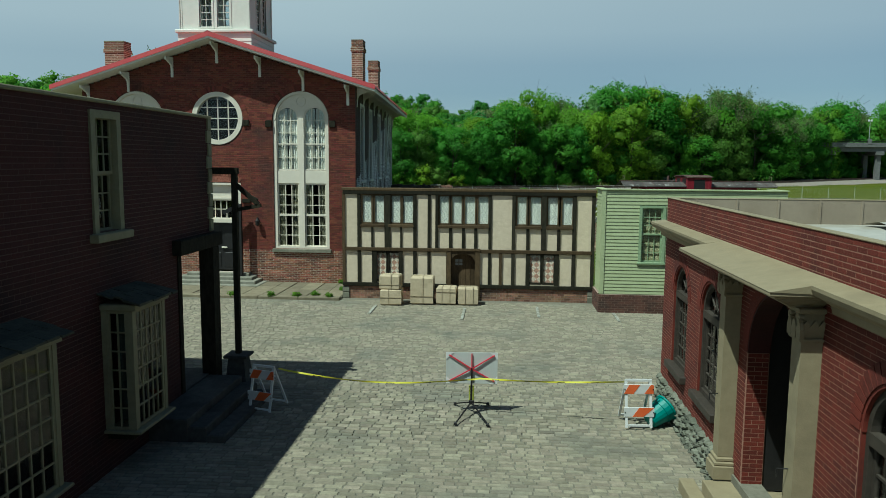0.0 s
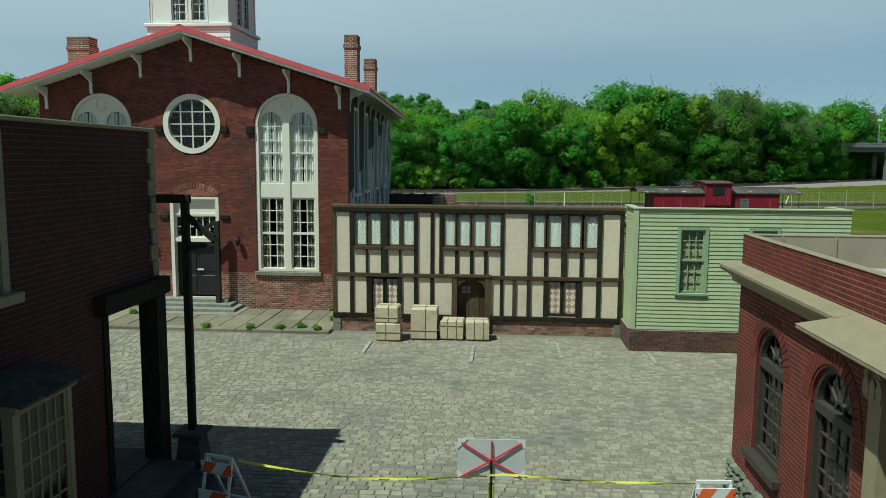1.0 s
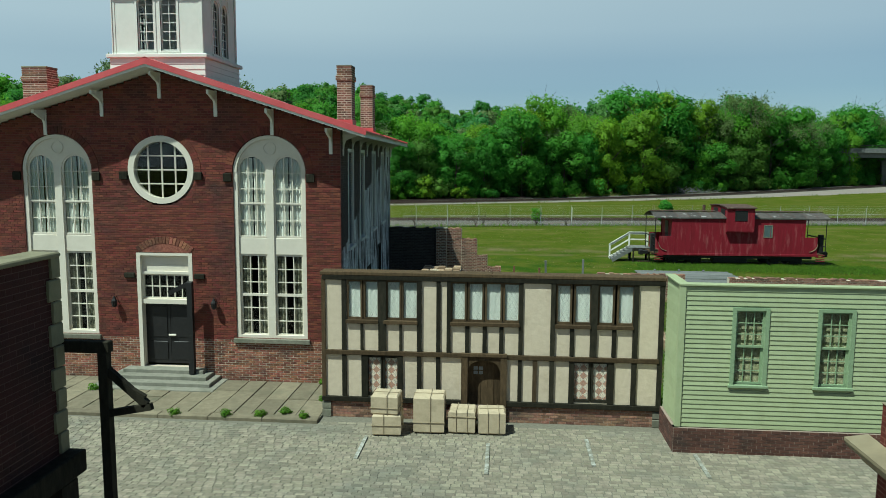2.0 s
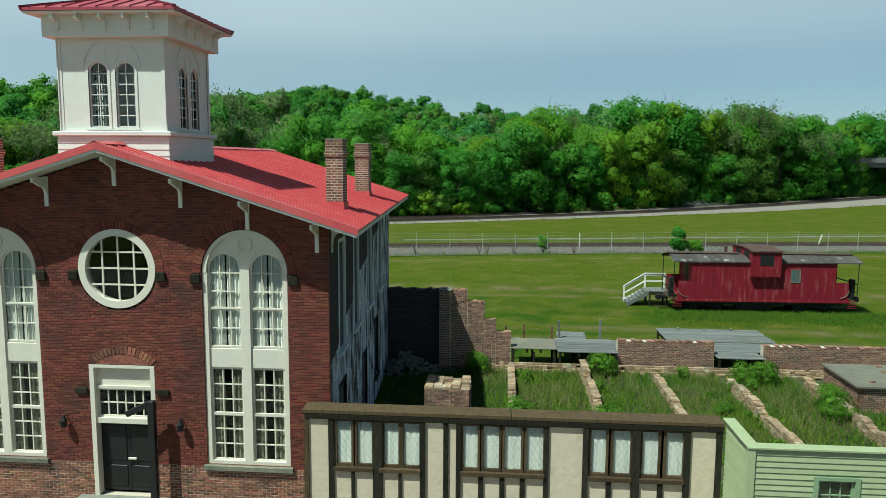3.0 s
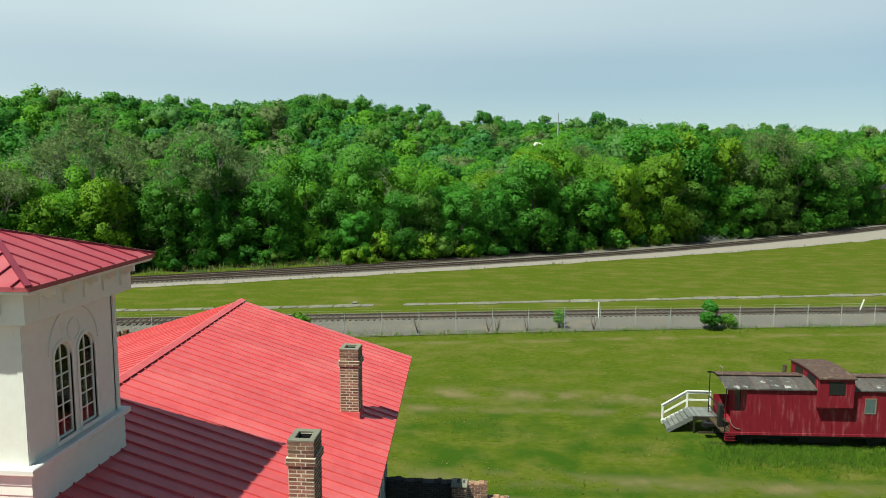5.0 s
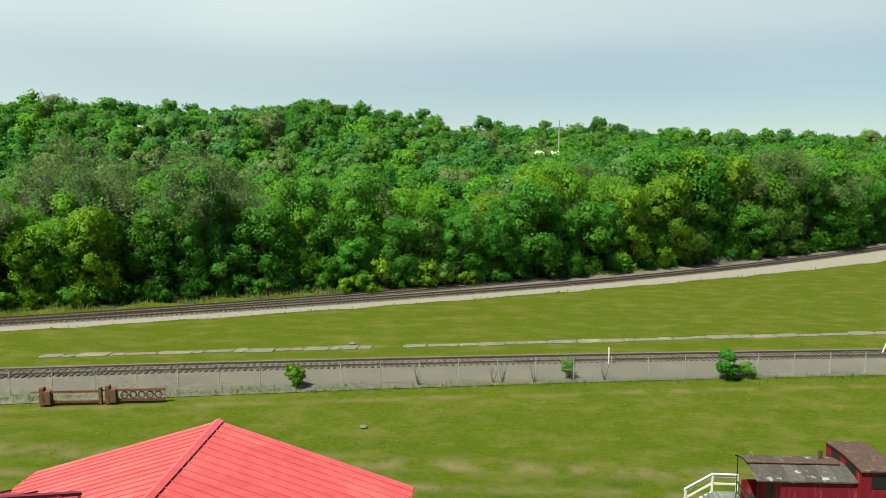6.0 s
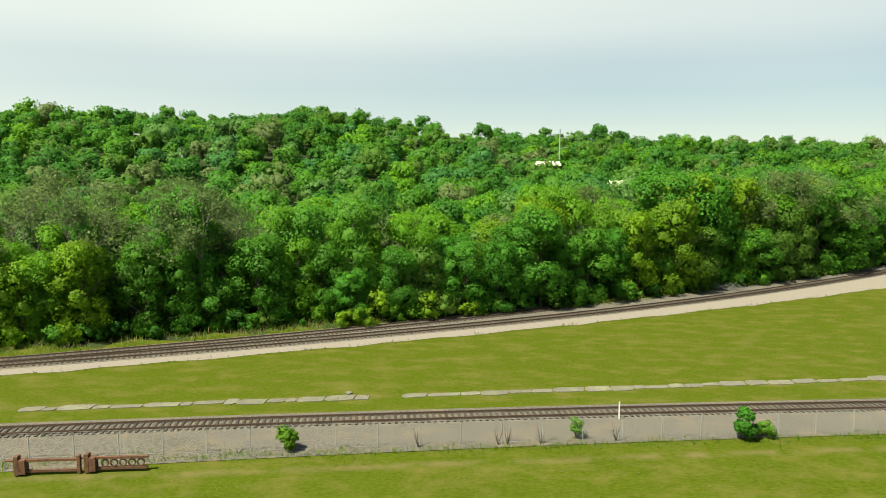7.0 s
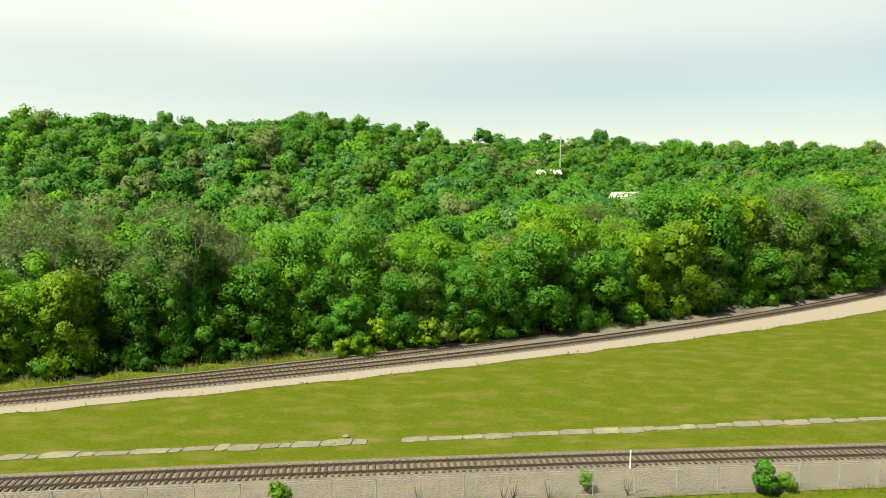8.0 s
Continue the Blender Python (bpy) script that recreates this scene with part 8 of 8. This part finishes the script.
for x, z in ((0.0, 0.98), (1.34, 1.86), (2.6, 1.86)):
    part("newel", MB().box(x, x + 0.1, 1.42, 1.52, -0.05, z), WHITE, st)
for x in (1.42, 2.5):
    for y in (0.02, 1.3):
        part("landing_leg", MB().box(x, x + 0.09, y, y + 0.09, -0.05, 0.9), TIMBER, st)
part("landing_joist", MB().box(1.38, 2.66, 0.0, 0.05, 0.7, 0.9), TIMBER, st)

# ---- chain-link fence ----
GALV = mat("galvanised_wire", (0.42, 0.43, 0.42), (0.52, 0.53, 0.52), 9, 0.55, 0, metal=0.2)
fen = thing("chain_link_fence", pose(0, 0, 0), "thin galvanised chain-link fence along the railway", "fence")


def fy(x):
    return 80.45 + 0.168 * x


x = -46.0
while x < 48:
    z = float(ground_z(x, fy(x)))
    part("fence_post", MB().tube((x, fy(x), z - 0.1), (x, fy(x), z + 1.75), 0.03, n=6).beam((x, fy(x), z + 1.72), (x - 0.03, fy(x) - 0.22, z + 1.95), 0.03, 0.03), GALV, fen)
    x += 3.05
wire = MB()
for x in np.arange(-46, 47, 3.05):
    z, z2 = float(ground_z(x, fy(x))), float(ground_z(x + 3.05, fy(x + 3.05)))
    for h in (0.06, 1.7, 1.93):
        o = -0.2 if h > 1.8 else 0
        wire.tube((x, fy(x) + o, z + h), (x + 3.05, fy(x + 3.05) + o, z2 + h), 0.006, n=3)
    for k in range(-8, 15):
        for s in (1, -1):
            a, b = x + k * 0.22, x + k * 0.22 + 1.64
            t0, t1 = max(0.0, (x - a) / 1.64), min(1.0, (x + 3.05 - a) / 1.64)
            if t1 > t0:
                za, zb = 0.06 + 1.64 * t0, 0.06 + 1.64 * t1
                if s < 0:
                    za, zb = 1.76 - za, 1.76 - zb
                wire.tube((a + 1.64 * t0, fy(a + 1.64 * t0), z + za), (a + 1.64 * t1, fy(a + 1.64 * t1), z + zb), 0.0022, n=3)
part("wire_mesh", wire, GALV, fen)["kind"] = "stuff"
shrub("bush", 15.3, 82.35, 0.45, 1.05, 2.7, 2600, 0.1, LEAF[1], "round dark green bush at the fence", "bush")
shrub("bush", 16.9, 82.9, 0.5, 0.9, 1.3, 900, 0.08, LEAF[0], "low yellow-green bush at the fence", "bush")
shrub("bush", -18.9, 77.2, 0.4, 0.85, 2.1, 1200, 0.11, LEAF[0], "bright green bush at the fence", "bush")
shrub("bush", 2.4, 81.4, 0.5, 0.8, 1.8, 300, 0.1, LEAF[0], "thin yellow-green shrub at the fence", "bush")
for x in (-3.6, -2.9, -0.4, 5.3, -9.5):
    t = thing("bare_shrub", pose(x, fy(x) - 0.3, 0.45), "leafless twiggy shrub at the fence", "shrub", "bare shrubs at the fence")
    s = MB()
    for k in range(9):
        a = rg.uniform(0, 6.28)
        s.tube((0, 0, 0), (math.cos(a) * 0.35, math.sin(a) * 0.35, rg.uniform(0.7, 1.6)), 0.022, 0.006, 4)
    part("stem", s, BARK, t)
solid("marker_post", MB().box(-0.05, 0.05, -0.05, 0.05, -0.1, 1.5, 0.01), WHITE, "short white marker post by the track", "post", m=pose(6.28, 85.9, 0.45))
solid("leaning_post", MB().box(-0.05, 0.05, -0.04, 0.04, -0.1, 1.1, 0.01), WHITE, "white leaning board post beyond the track", "post", m=pose(32.0, 92.0, 0.5, 0, 18, 0))
for x, y, s in ((-12.2, 69.8, 0.3), (-17.2, 90.6, 0.35), (-18.0, 89.0, 0.3), (-0.6, 48.8, 0.25)):
    solid("pale_rock", MB().lathe([(s * 0.8, 0), (s, s * 0.25), (s * 0.6, s * 0.5), (0.02, s * 0.55)], 7), CONC, "pale lump of rock lying in the grass", "rock", group="rocks in the grass", m=pose(x, y, float(ground_z(x, y)) - 0.05))

# rusty rail-yard gear by the fence
for x0, y0, holes_ in ((-36.2, 71.8, False), (-31.7, 72.6, True)):
    gear = thing("rusty_frame", pose(x0, y0, float(ground_z(x0, y0)) - 0.02, 0, 0, 9), "heavy rusty iron frame standing in the grass", "machine", "rusty frames by the fence")
    part("head", MB().box(0.0, 0.28, -0.25, 0.25, 0.0, 1.35, 0.03).box(0.32, 0.75, -0.3, 0.3, 0.1, 1.1, 0.03), RUST, gear)
    part("spindle", MB().tube((-0.6, 0, 1.0), (0.3, 0, 1.0), 0.09, n=8), RUST, gear)
    part("top_beam", MB().beam((0.6, 0, 1.0), (4.2, 0, 1.0), 0.2, 0.16), RUST, gear)
    part("bottom_beam", MB().beam((0.6, 0, 0.25), (4.1, 0, 0.25), 0.2, 0.16), RUST, gear)
    if holes_:
        for k in range(5):
            part("ring_brace", MB().ring(1.3 + k * 0.6, 0.62, 0.2, 0.27, -0.06, 0.06, 0, 360, 14), RUST, gear)
    else:
        part("tail_post", MB().box(4.1, 4.3, -0.15, 0.15, 0.0, 1.3, 0.03), RUST, gear)

# ---- barricades, folded sign and tape on the square ----
ORANGE = mat("orange_sheeting", (0.75, 0.13, 0.03), (0.82, 0.17, 0.05), 5, 0.4, 0.02)
PLWHITE = mat("white_plastic", (0.74, 0.74, 0.72), (0.8, 0.8, 0.78), 4, 0.45, 0.03, stain=(0.6, 0.58, 0.54), stain_scale=6, stain_lo=0.6, stain_hi=0.85)


def barricade(m):
    """A folding A-frame with two striped boards."""
    t = thing("barricade", m, "folding white barricade with orange-striped boards", "barricade", "barricades on the square")
    w, h = 0.55, 0.88
    for s, lean in ((1, -0.17), (-1, 0.45)):
        for x in (-w / 2 + 0.05, w / 2 - 0.05):
            part("leg", MB().beam((x, lean, 0.03), (x, 0.0, h), 0.045, 0.03), PLWHITE, t)
        part("foot_bar", MB().beam((-w / 2 + 0.05, lean * 0.96, 0.07), (w / 2 - 0.05, lean * 0.96, 0.07), 0.03, 0.03), PLWHITE, t)
        part("cross_bar", MB().beam((-w / 2 + 0.05, lean * 0.35, 0.65), (w / 2 - 0.05, lean * 0.35, 0.65), 0.03, 0.03), PLWHITE, t)
    part("top_bar", MB().beam((-w / 2 + 0.03, 0, h), (w / 2 - 0.03, 0, h), 0.04, 0.04), PLWHITE, t)
    for zc_, hh in ((0.73, 0.18), (0.32, 0.18)):
        y0 = -0.17 * (1 - zc_ / h) - 0.03
        bd = part("board", MB().box(-w / 2, w / 2, y0 - 0.02, y0, zc_ - hh / 2, zc_ + hh / 2, 0.006), PLWHITE, t)
        for x in (-0.3, 0.1) if zc_ > 0.5 else (-0.12,):
            q = [(max(-0.272, x), zc_ - hh / 2 + 0.004), (min(0.272, x + 0.2), zc_ - hh / 2 + 0.004), (min(0.272, x + 0.4 if x > -0.29 else x + 0.32), zc_ + hh / 2 - 0.004), (max(-0.272, x + 0.12), zc_ + hh / 2 - 0.004)]
            part("stripe", MB().prism(q, y0 - 0.024, y0 - 0.019), ORANGE, bd, "orange diagonal stripe")
        for x in (-0.26, 0.26):
            part("bolt", MB().tube((x, y0 - 0.03, zc_), (x, y0 - 0.018, zc_), 0.012, n=6), IRON, bd)
    return t


barricade(pose(-4.6, 13.78, 0.03, 0, 0, -16))
barricade(pose(2.55, 13.6, 0.03, 0, 0, 4))
TEAL = mat("teal_plastic", (0.01, 0.2, 0.17), (0.02, 0.26, 0.22), 5, 0.5, 0.05)
tub = thing("plastic_tub", pose(2.95, 13.7, 0.25, 0, 62, 25) @ Matrix.Diagonal((0.78, 0.78, 0.78, 1)), "teal plastic tub tipped against the wall", "tub")
o_ = MB().lathe([(0.2, -0.28), (0.22, -0.26), (0.3, 0.24), (0.335, 0.25), (0.335, 0.29), (0.29, 0.29), (0.285, 0.25), (0.2, -0.24)], 20)
part("shell", o_, TEAL, tub, smooth=False)
part("rib", MB().lathe([(0.27, 0.08), (0.295, 0.09), (0.3, 0.12), (0.275, 0.13)], 20), TEAL, tub)

GREYS = mat("grey_fabric", (0.55, 0.56, 0.53), (0.62, 0.63, 0.6), 4, 0.7, 0.05)
REDB = mat("red_brace", (0.62, 0.03, 0.06), (0.7, 0.05, 0.08), 5, 0.45, 0.02)
sg = thing("roll_up_sign", pose(-0.55, 14.02, 0.03, 0, 0, 3), "back of a grey sign on a metal stand with red braces", "sign stand")
pn = part("panel", MB().box(-0.5, 0.5, 0.03, 0.04, 0.58, 1.2, 0.002), GREYS, sg)
for sx in (-1, 1):
    for z in (0.58, 1.2):
        q = 1 if z > 1 else -1
        tri_ = [(sx * 0.5, z), (sx * 0.5 - sx * 0.15, z), (sx * 0.5, z - q * 0.15)]
        part("corner_pocket", MB().prism(tri_ if sx * q < 0 else tri_[::-1], 0.02, 0.028), PLWHITE, pn, "white corner pocket")
        part("brace", MB().beam((0, 0.0, 0.88), (sx * 0.44, 0.012, z - q * 0.05), 0.02, 0.022), REDB, sg, "red brace")
part("brace", MB().beam((0, 0.0, 0.88), (0, 0.012, 1.18), 0.02, 0.022), REDB, sg, "red brace")
part("mast", MB().tube((0, 0, 0.2), (0, 0, 0.9), 0.018, n=8), IRON, sg)
part("hub", MB().box(-0.05, 0.05, -0.05, 0.05, 0.18, 0.26, 0.01), IRON, sg)
for x in (-0.035, 0.035):
    part("spring", MB().tube((x, 0, 0.24), (x, 0, 0.55), 0.016, n=8), mat("yellow_steel", (0.4, 0.42, 0.06), (0.46, 0.48, 0.08), 5, 0.5, 0), sg, "yellow-green spring tube")
for x, y in ((-0.3, -0.68), (0.3, -0.72), (0.34, 0.5), (-0.32, 0.46)):
    lg = part("leg", MB().beam((0, 0, 0.22), (x, y, 0.03), 0.022, 0.022), IRON, sg)
    part("foot", MB().box(x - 0.03, x + 0.03, y - 0.03, y + 0.03, 0.0, 0.05, 0.008), DARK, lg)
TAPE = mat("yellow_tape", (0.62, 0.58, 0.02), (0.7, 0.66, 0.04), 5, 0.5, 0.02)
tp_ = MB()
pts = [(-4.3, 13.75, 0.88)] + [(-4.35 + 3.8 * t, 13.75 + 0.2 * t, 0.88 - 0.16 * t - 0.16 * math.sin(math.pi * t)) for t in np.linspace(0.06, 1, 16)] + [(-0.55 + 2.85 * t, 13.95 - 0.35 * t, 0.75 + 0.12 * t - 0.04 * math.sin(math.pi * t)) for t in np.linspace(0.06, 1, 14)]
v, f = [], []
for i, p in enumerate(pts):
    tw_ = 0.5 * math.sin(i * 0.8)
    v += [(p[0], p[1] - 0.02 * tw_, p[2] - 0.015), (p[0], p[1] + 0.02 * tw_, p[2] + 0.015)]
tp_.add(v, [(2 * i, 2 * i + 2, 2 * i + 3, 2 * i + 1) for i in range(len(pts) - 1)])
tape = tagged(part("caution_tape", tp_, TAPE), "yellow caution tape strung between the barricades", "tape")
for i in range(3, len(pts) - 2, 3):
    p, q = pts[i], pts[i + 1]
    part("lettering", MB().beam((p[0] + 0.02, p[1] - 0.03, p[2]), (p[0] + 0.75 * (q[0] - p[0]), p[1] + 0.75 * (q[1] - p[1]) - 0.03, p[2] + 0.75 * (q[2] - p[2])), 0.003, 0.011), DARK, tape, "black bars of lettering")

# ---- road bridge at the edge of the woods ----
BCONC = mat("bridge_concrete", (0.13, 0.135, 0.13), (0.2, 0.2, 0.19), 2, 0.9, 0.3, 15, stain=(0.2, 0.2, 0.19), stain_scale=0.5)
br = thing("road_bridge", pose(70.4, 178.5, 0), "grey concrete road bridge on square piers", "bridge")
part("deck", MB().box(0, 120, 0, 9, 8.9, 9.6, 0.05), BCONC, br)
part("girder", MB().box(0, 120, 0.6, 1.2, 7.9, 8.9).box(0, 120, 7.8, 8.4, 7.9, 8.9), BCONC, br)
part("parapet_wall", MB().box(0, 120, 0.0, 0.25, 9.6, 9.95), BCONC, br)
for k in range(14):
    part("parapet_post", MB().box(3.5 + 9 * k, 4.3 + 9 * k, -0.05, 0.35, 9.6, 10.8, 0.03), BCONC, br)
part("guard_rail", MB().box(0, 120, 0.05, 0.15, 10.5, 10.62).box(0, 120, 0.05, 0.15, 10.15, 10.25), IRON, br)
for x in (4.75, 15.5, 30, 45, 60):
    part("pier", MB().box(x - 0.5, x + 0.5, 0.8, 1.8, 0.0, 7.2, 0.05).box(x - 0.5, x + 0.5, 7.0, 8.0, 0.0, 7.2, 0.05).box(x - 0.9, x + 0.9, 0.2, 8.8, 7.1, 7.95, 0.05), BCONC, br)
for x in (72.5, 84.0):
    lp = thing("street_lamp", pose(x, 180.5, 9.6), "tall grey street lamp on the bridge", "street lamp", "lamps on the bridge")
    part("pole", MB().tube((0, 0, 0), (0, 0, 5.2), 0.09, 0.06, 8), GALV, lp)
    for s in (-0.3, 0.3):
        part("globe", MB().lathe([(0.05, 5.1), (0.22, 5.25), (0.26, 5.45), (0.16, 5.65), (0.02, 5.7)], 10, s, 0), PLWHITE, lp, "white globe")

# ---- poles and houses on the slope ----
up = thing("utility_pole", pose(-98, 240, 6.4), "weathered wooden utility pole above the trees", "utility pole")
part("pole", MB().tube((0, 0, -1), (0, 0, 18.6), 0.22, 0.14, 8), PLANK, up)
part("cross_arm", MB().box(-1.0, 1.0, -0.06, 0.06, 17.6, 17.75), PLANK, up)
part("transformer", MB().tube((0.3, 0, 15.4), (0.3, 0, 16.4), 0.25, n=8), GALV, up)
for q, e in enumerate(((-60.0, 250.0, 22.6), (-142.0, 236.0, 22.4))):
    cb, a_ = MB(), Vector((-98, 239.9, 23.4))
    for k in range(8):
        p_, q_ = (a_.lerp(Vector(e), t) - Vector((0, 0, 1.6 * t * (1 - t))) for t in (k / 8, (k + 1) / 8))
        cb.tube(p_, q_, 0.05, n=4)
    solid("power_line", cb, DARK, "thin black power line slung from a wooden pole", "cable", group="power lines over the woods")
mp_ = thing("steel_pole", pose(22.1, 365, 12.0), "tall pale steel power pole above the trees", "utility pole")
part("pole", MB().tube((0, 0, -2), (0, 0, 23.6), 0.45, 0.22, 8), GALV, mp_)
for z in (19.5, 15.0):
    part("arm", MB().beam((0, 0, z), (4.0, 0, z + 0.6), 0.2, 0.2), GALV, mp_)
for x, y, z, w, h, m_, rf in ((28.6, 230, 12.8, 6, 1.9, CREAM, WHITEW), (14.0, 320, 17.6, 9, 2.0, CREAM, WHITEW)):
    hs = thing("far_house", pose(x, y, z, 0, 0, 8), "pale small house among the trees on the hill", "house", "houses on the hill")
    part("wall", MB().box(-w / 2, w / 2, -3, 3, -20, h), m_, hs)
    part("roof", MB().add([(-w / 2 - 0.4, -3.4, h), (w / 2 + 0.4, -3.4, h), (w / 2 + 0.4, 3.4, h), (-w / 2 - 0.4, 3.4, h), (-w / 2 - 0.4, 0, h + 1.7), (w / 2 + 0.4, 0, h + 1.7)], [(0, 1, 5, 4), (2, 3, 4, 5), (0, 4, 3), (1, 2, 5)]), rf, hs)
    for k in range(3):
        part("window", MB().box(-w / 2 + w * (k + 0.5) / 3 - 0.5, -w / 2 + w * (k + 0.5) / 3 + 0.5, -3.05, -3.0, h - 1.9, h - 0.7), DARK, hs)
# brush pile
bp_ = MB()
for k in range(60):
    x, y = rg.gauss(0, 2.2), rg.gauss(0, 0.7)
    a = rg.uniform(0, 6.28)
    bp_.tube((x, y, rg.uniform(0, 0.5)), (x + math.cos(a) * 1.6, y + 0.6 * math.sin(a), rg.uniform(0.3, 1.5)), 0.04, 0.015, 4)
solid("brush_pile", bp_, PLANK, "heap of bare grey branches at the woods' edge", "brush", "stuff", m=pose(33.5, 147.2, float(ground_z(33.5, 147.2))))
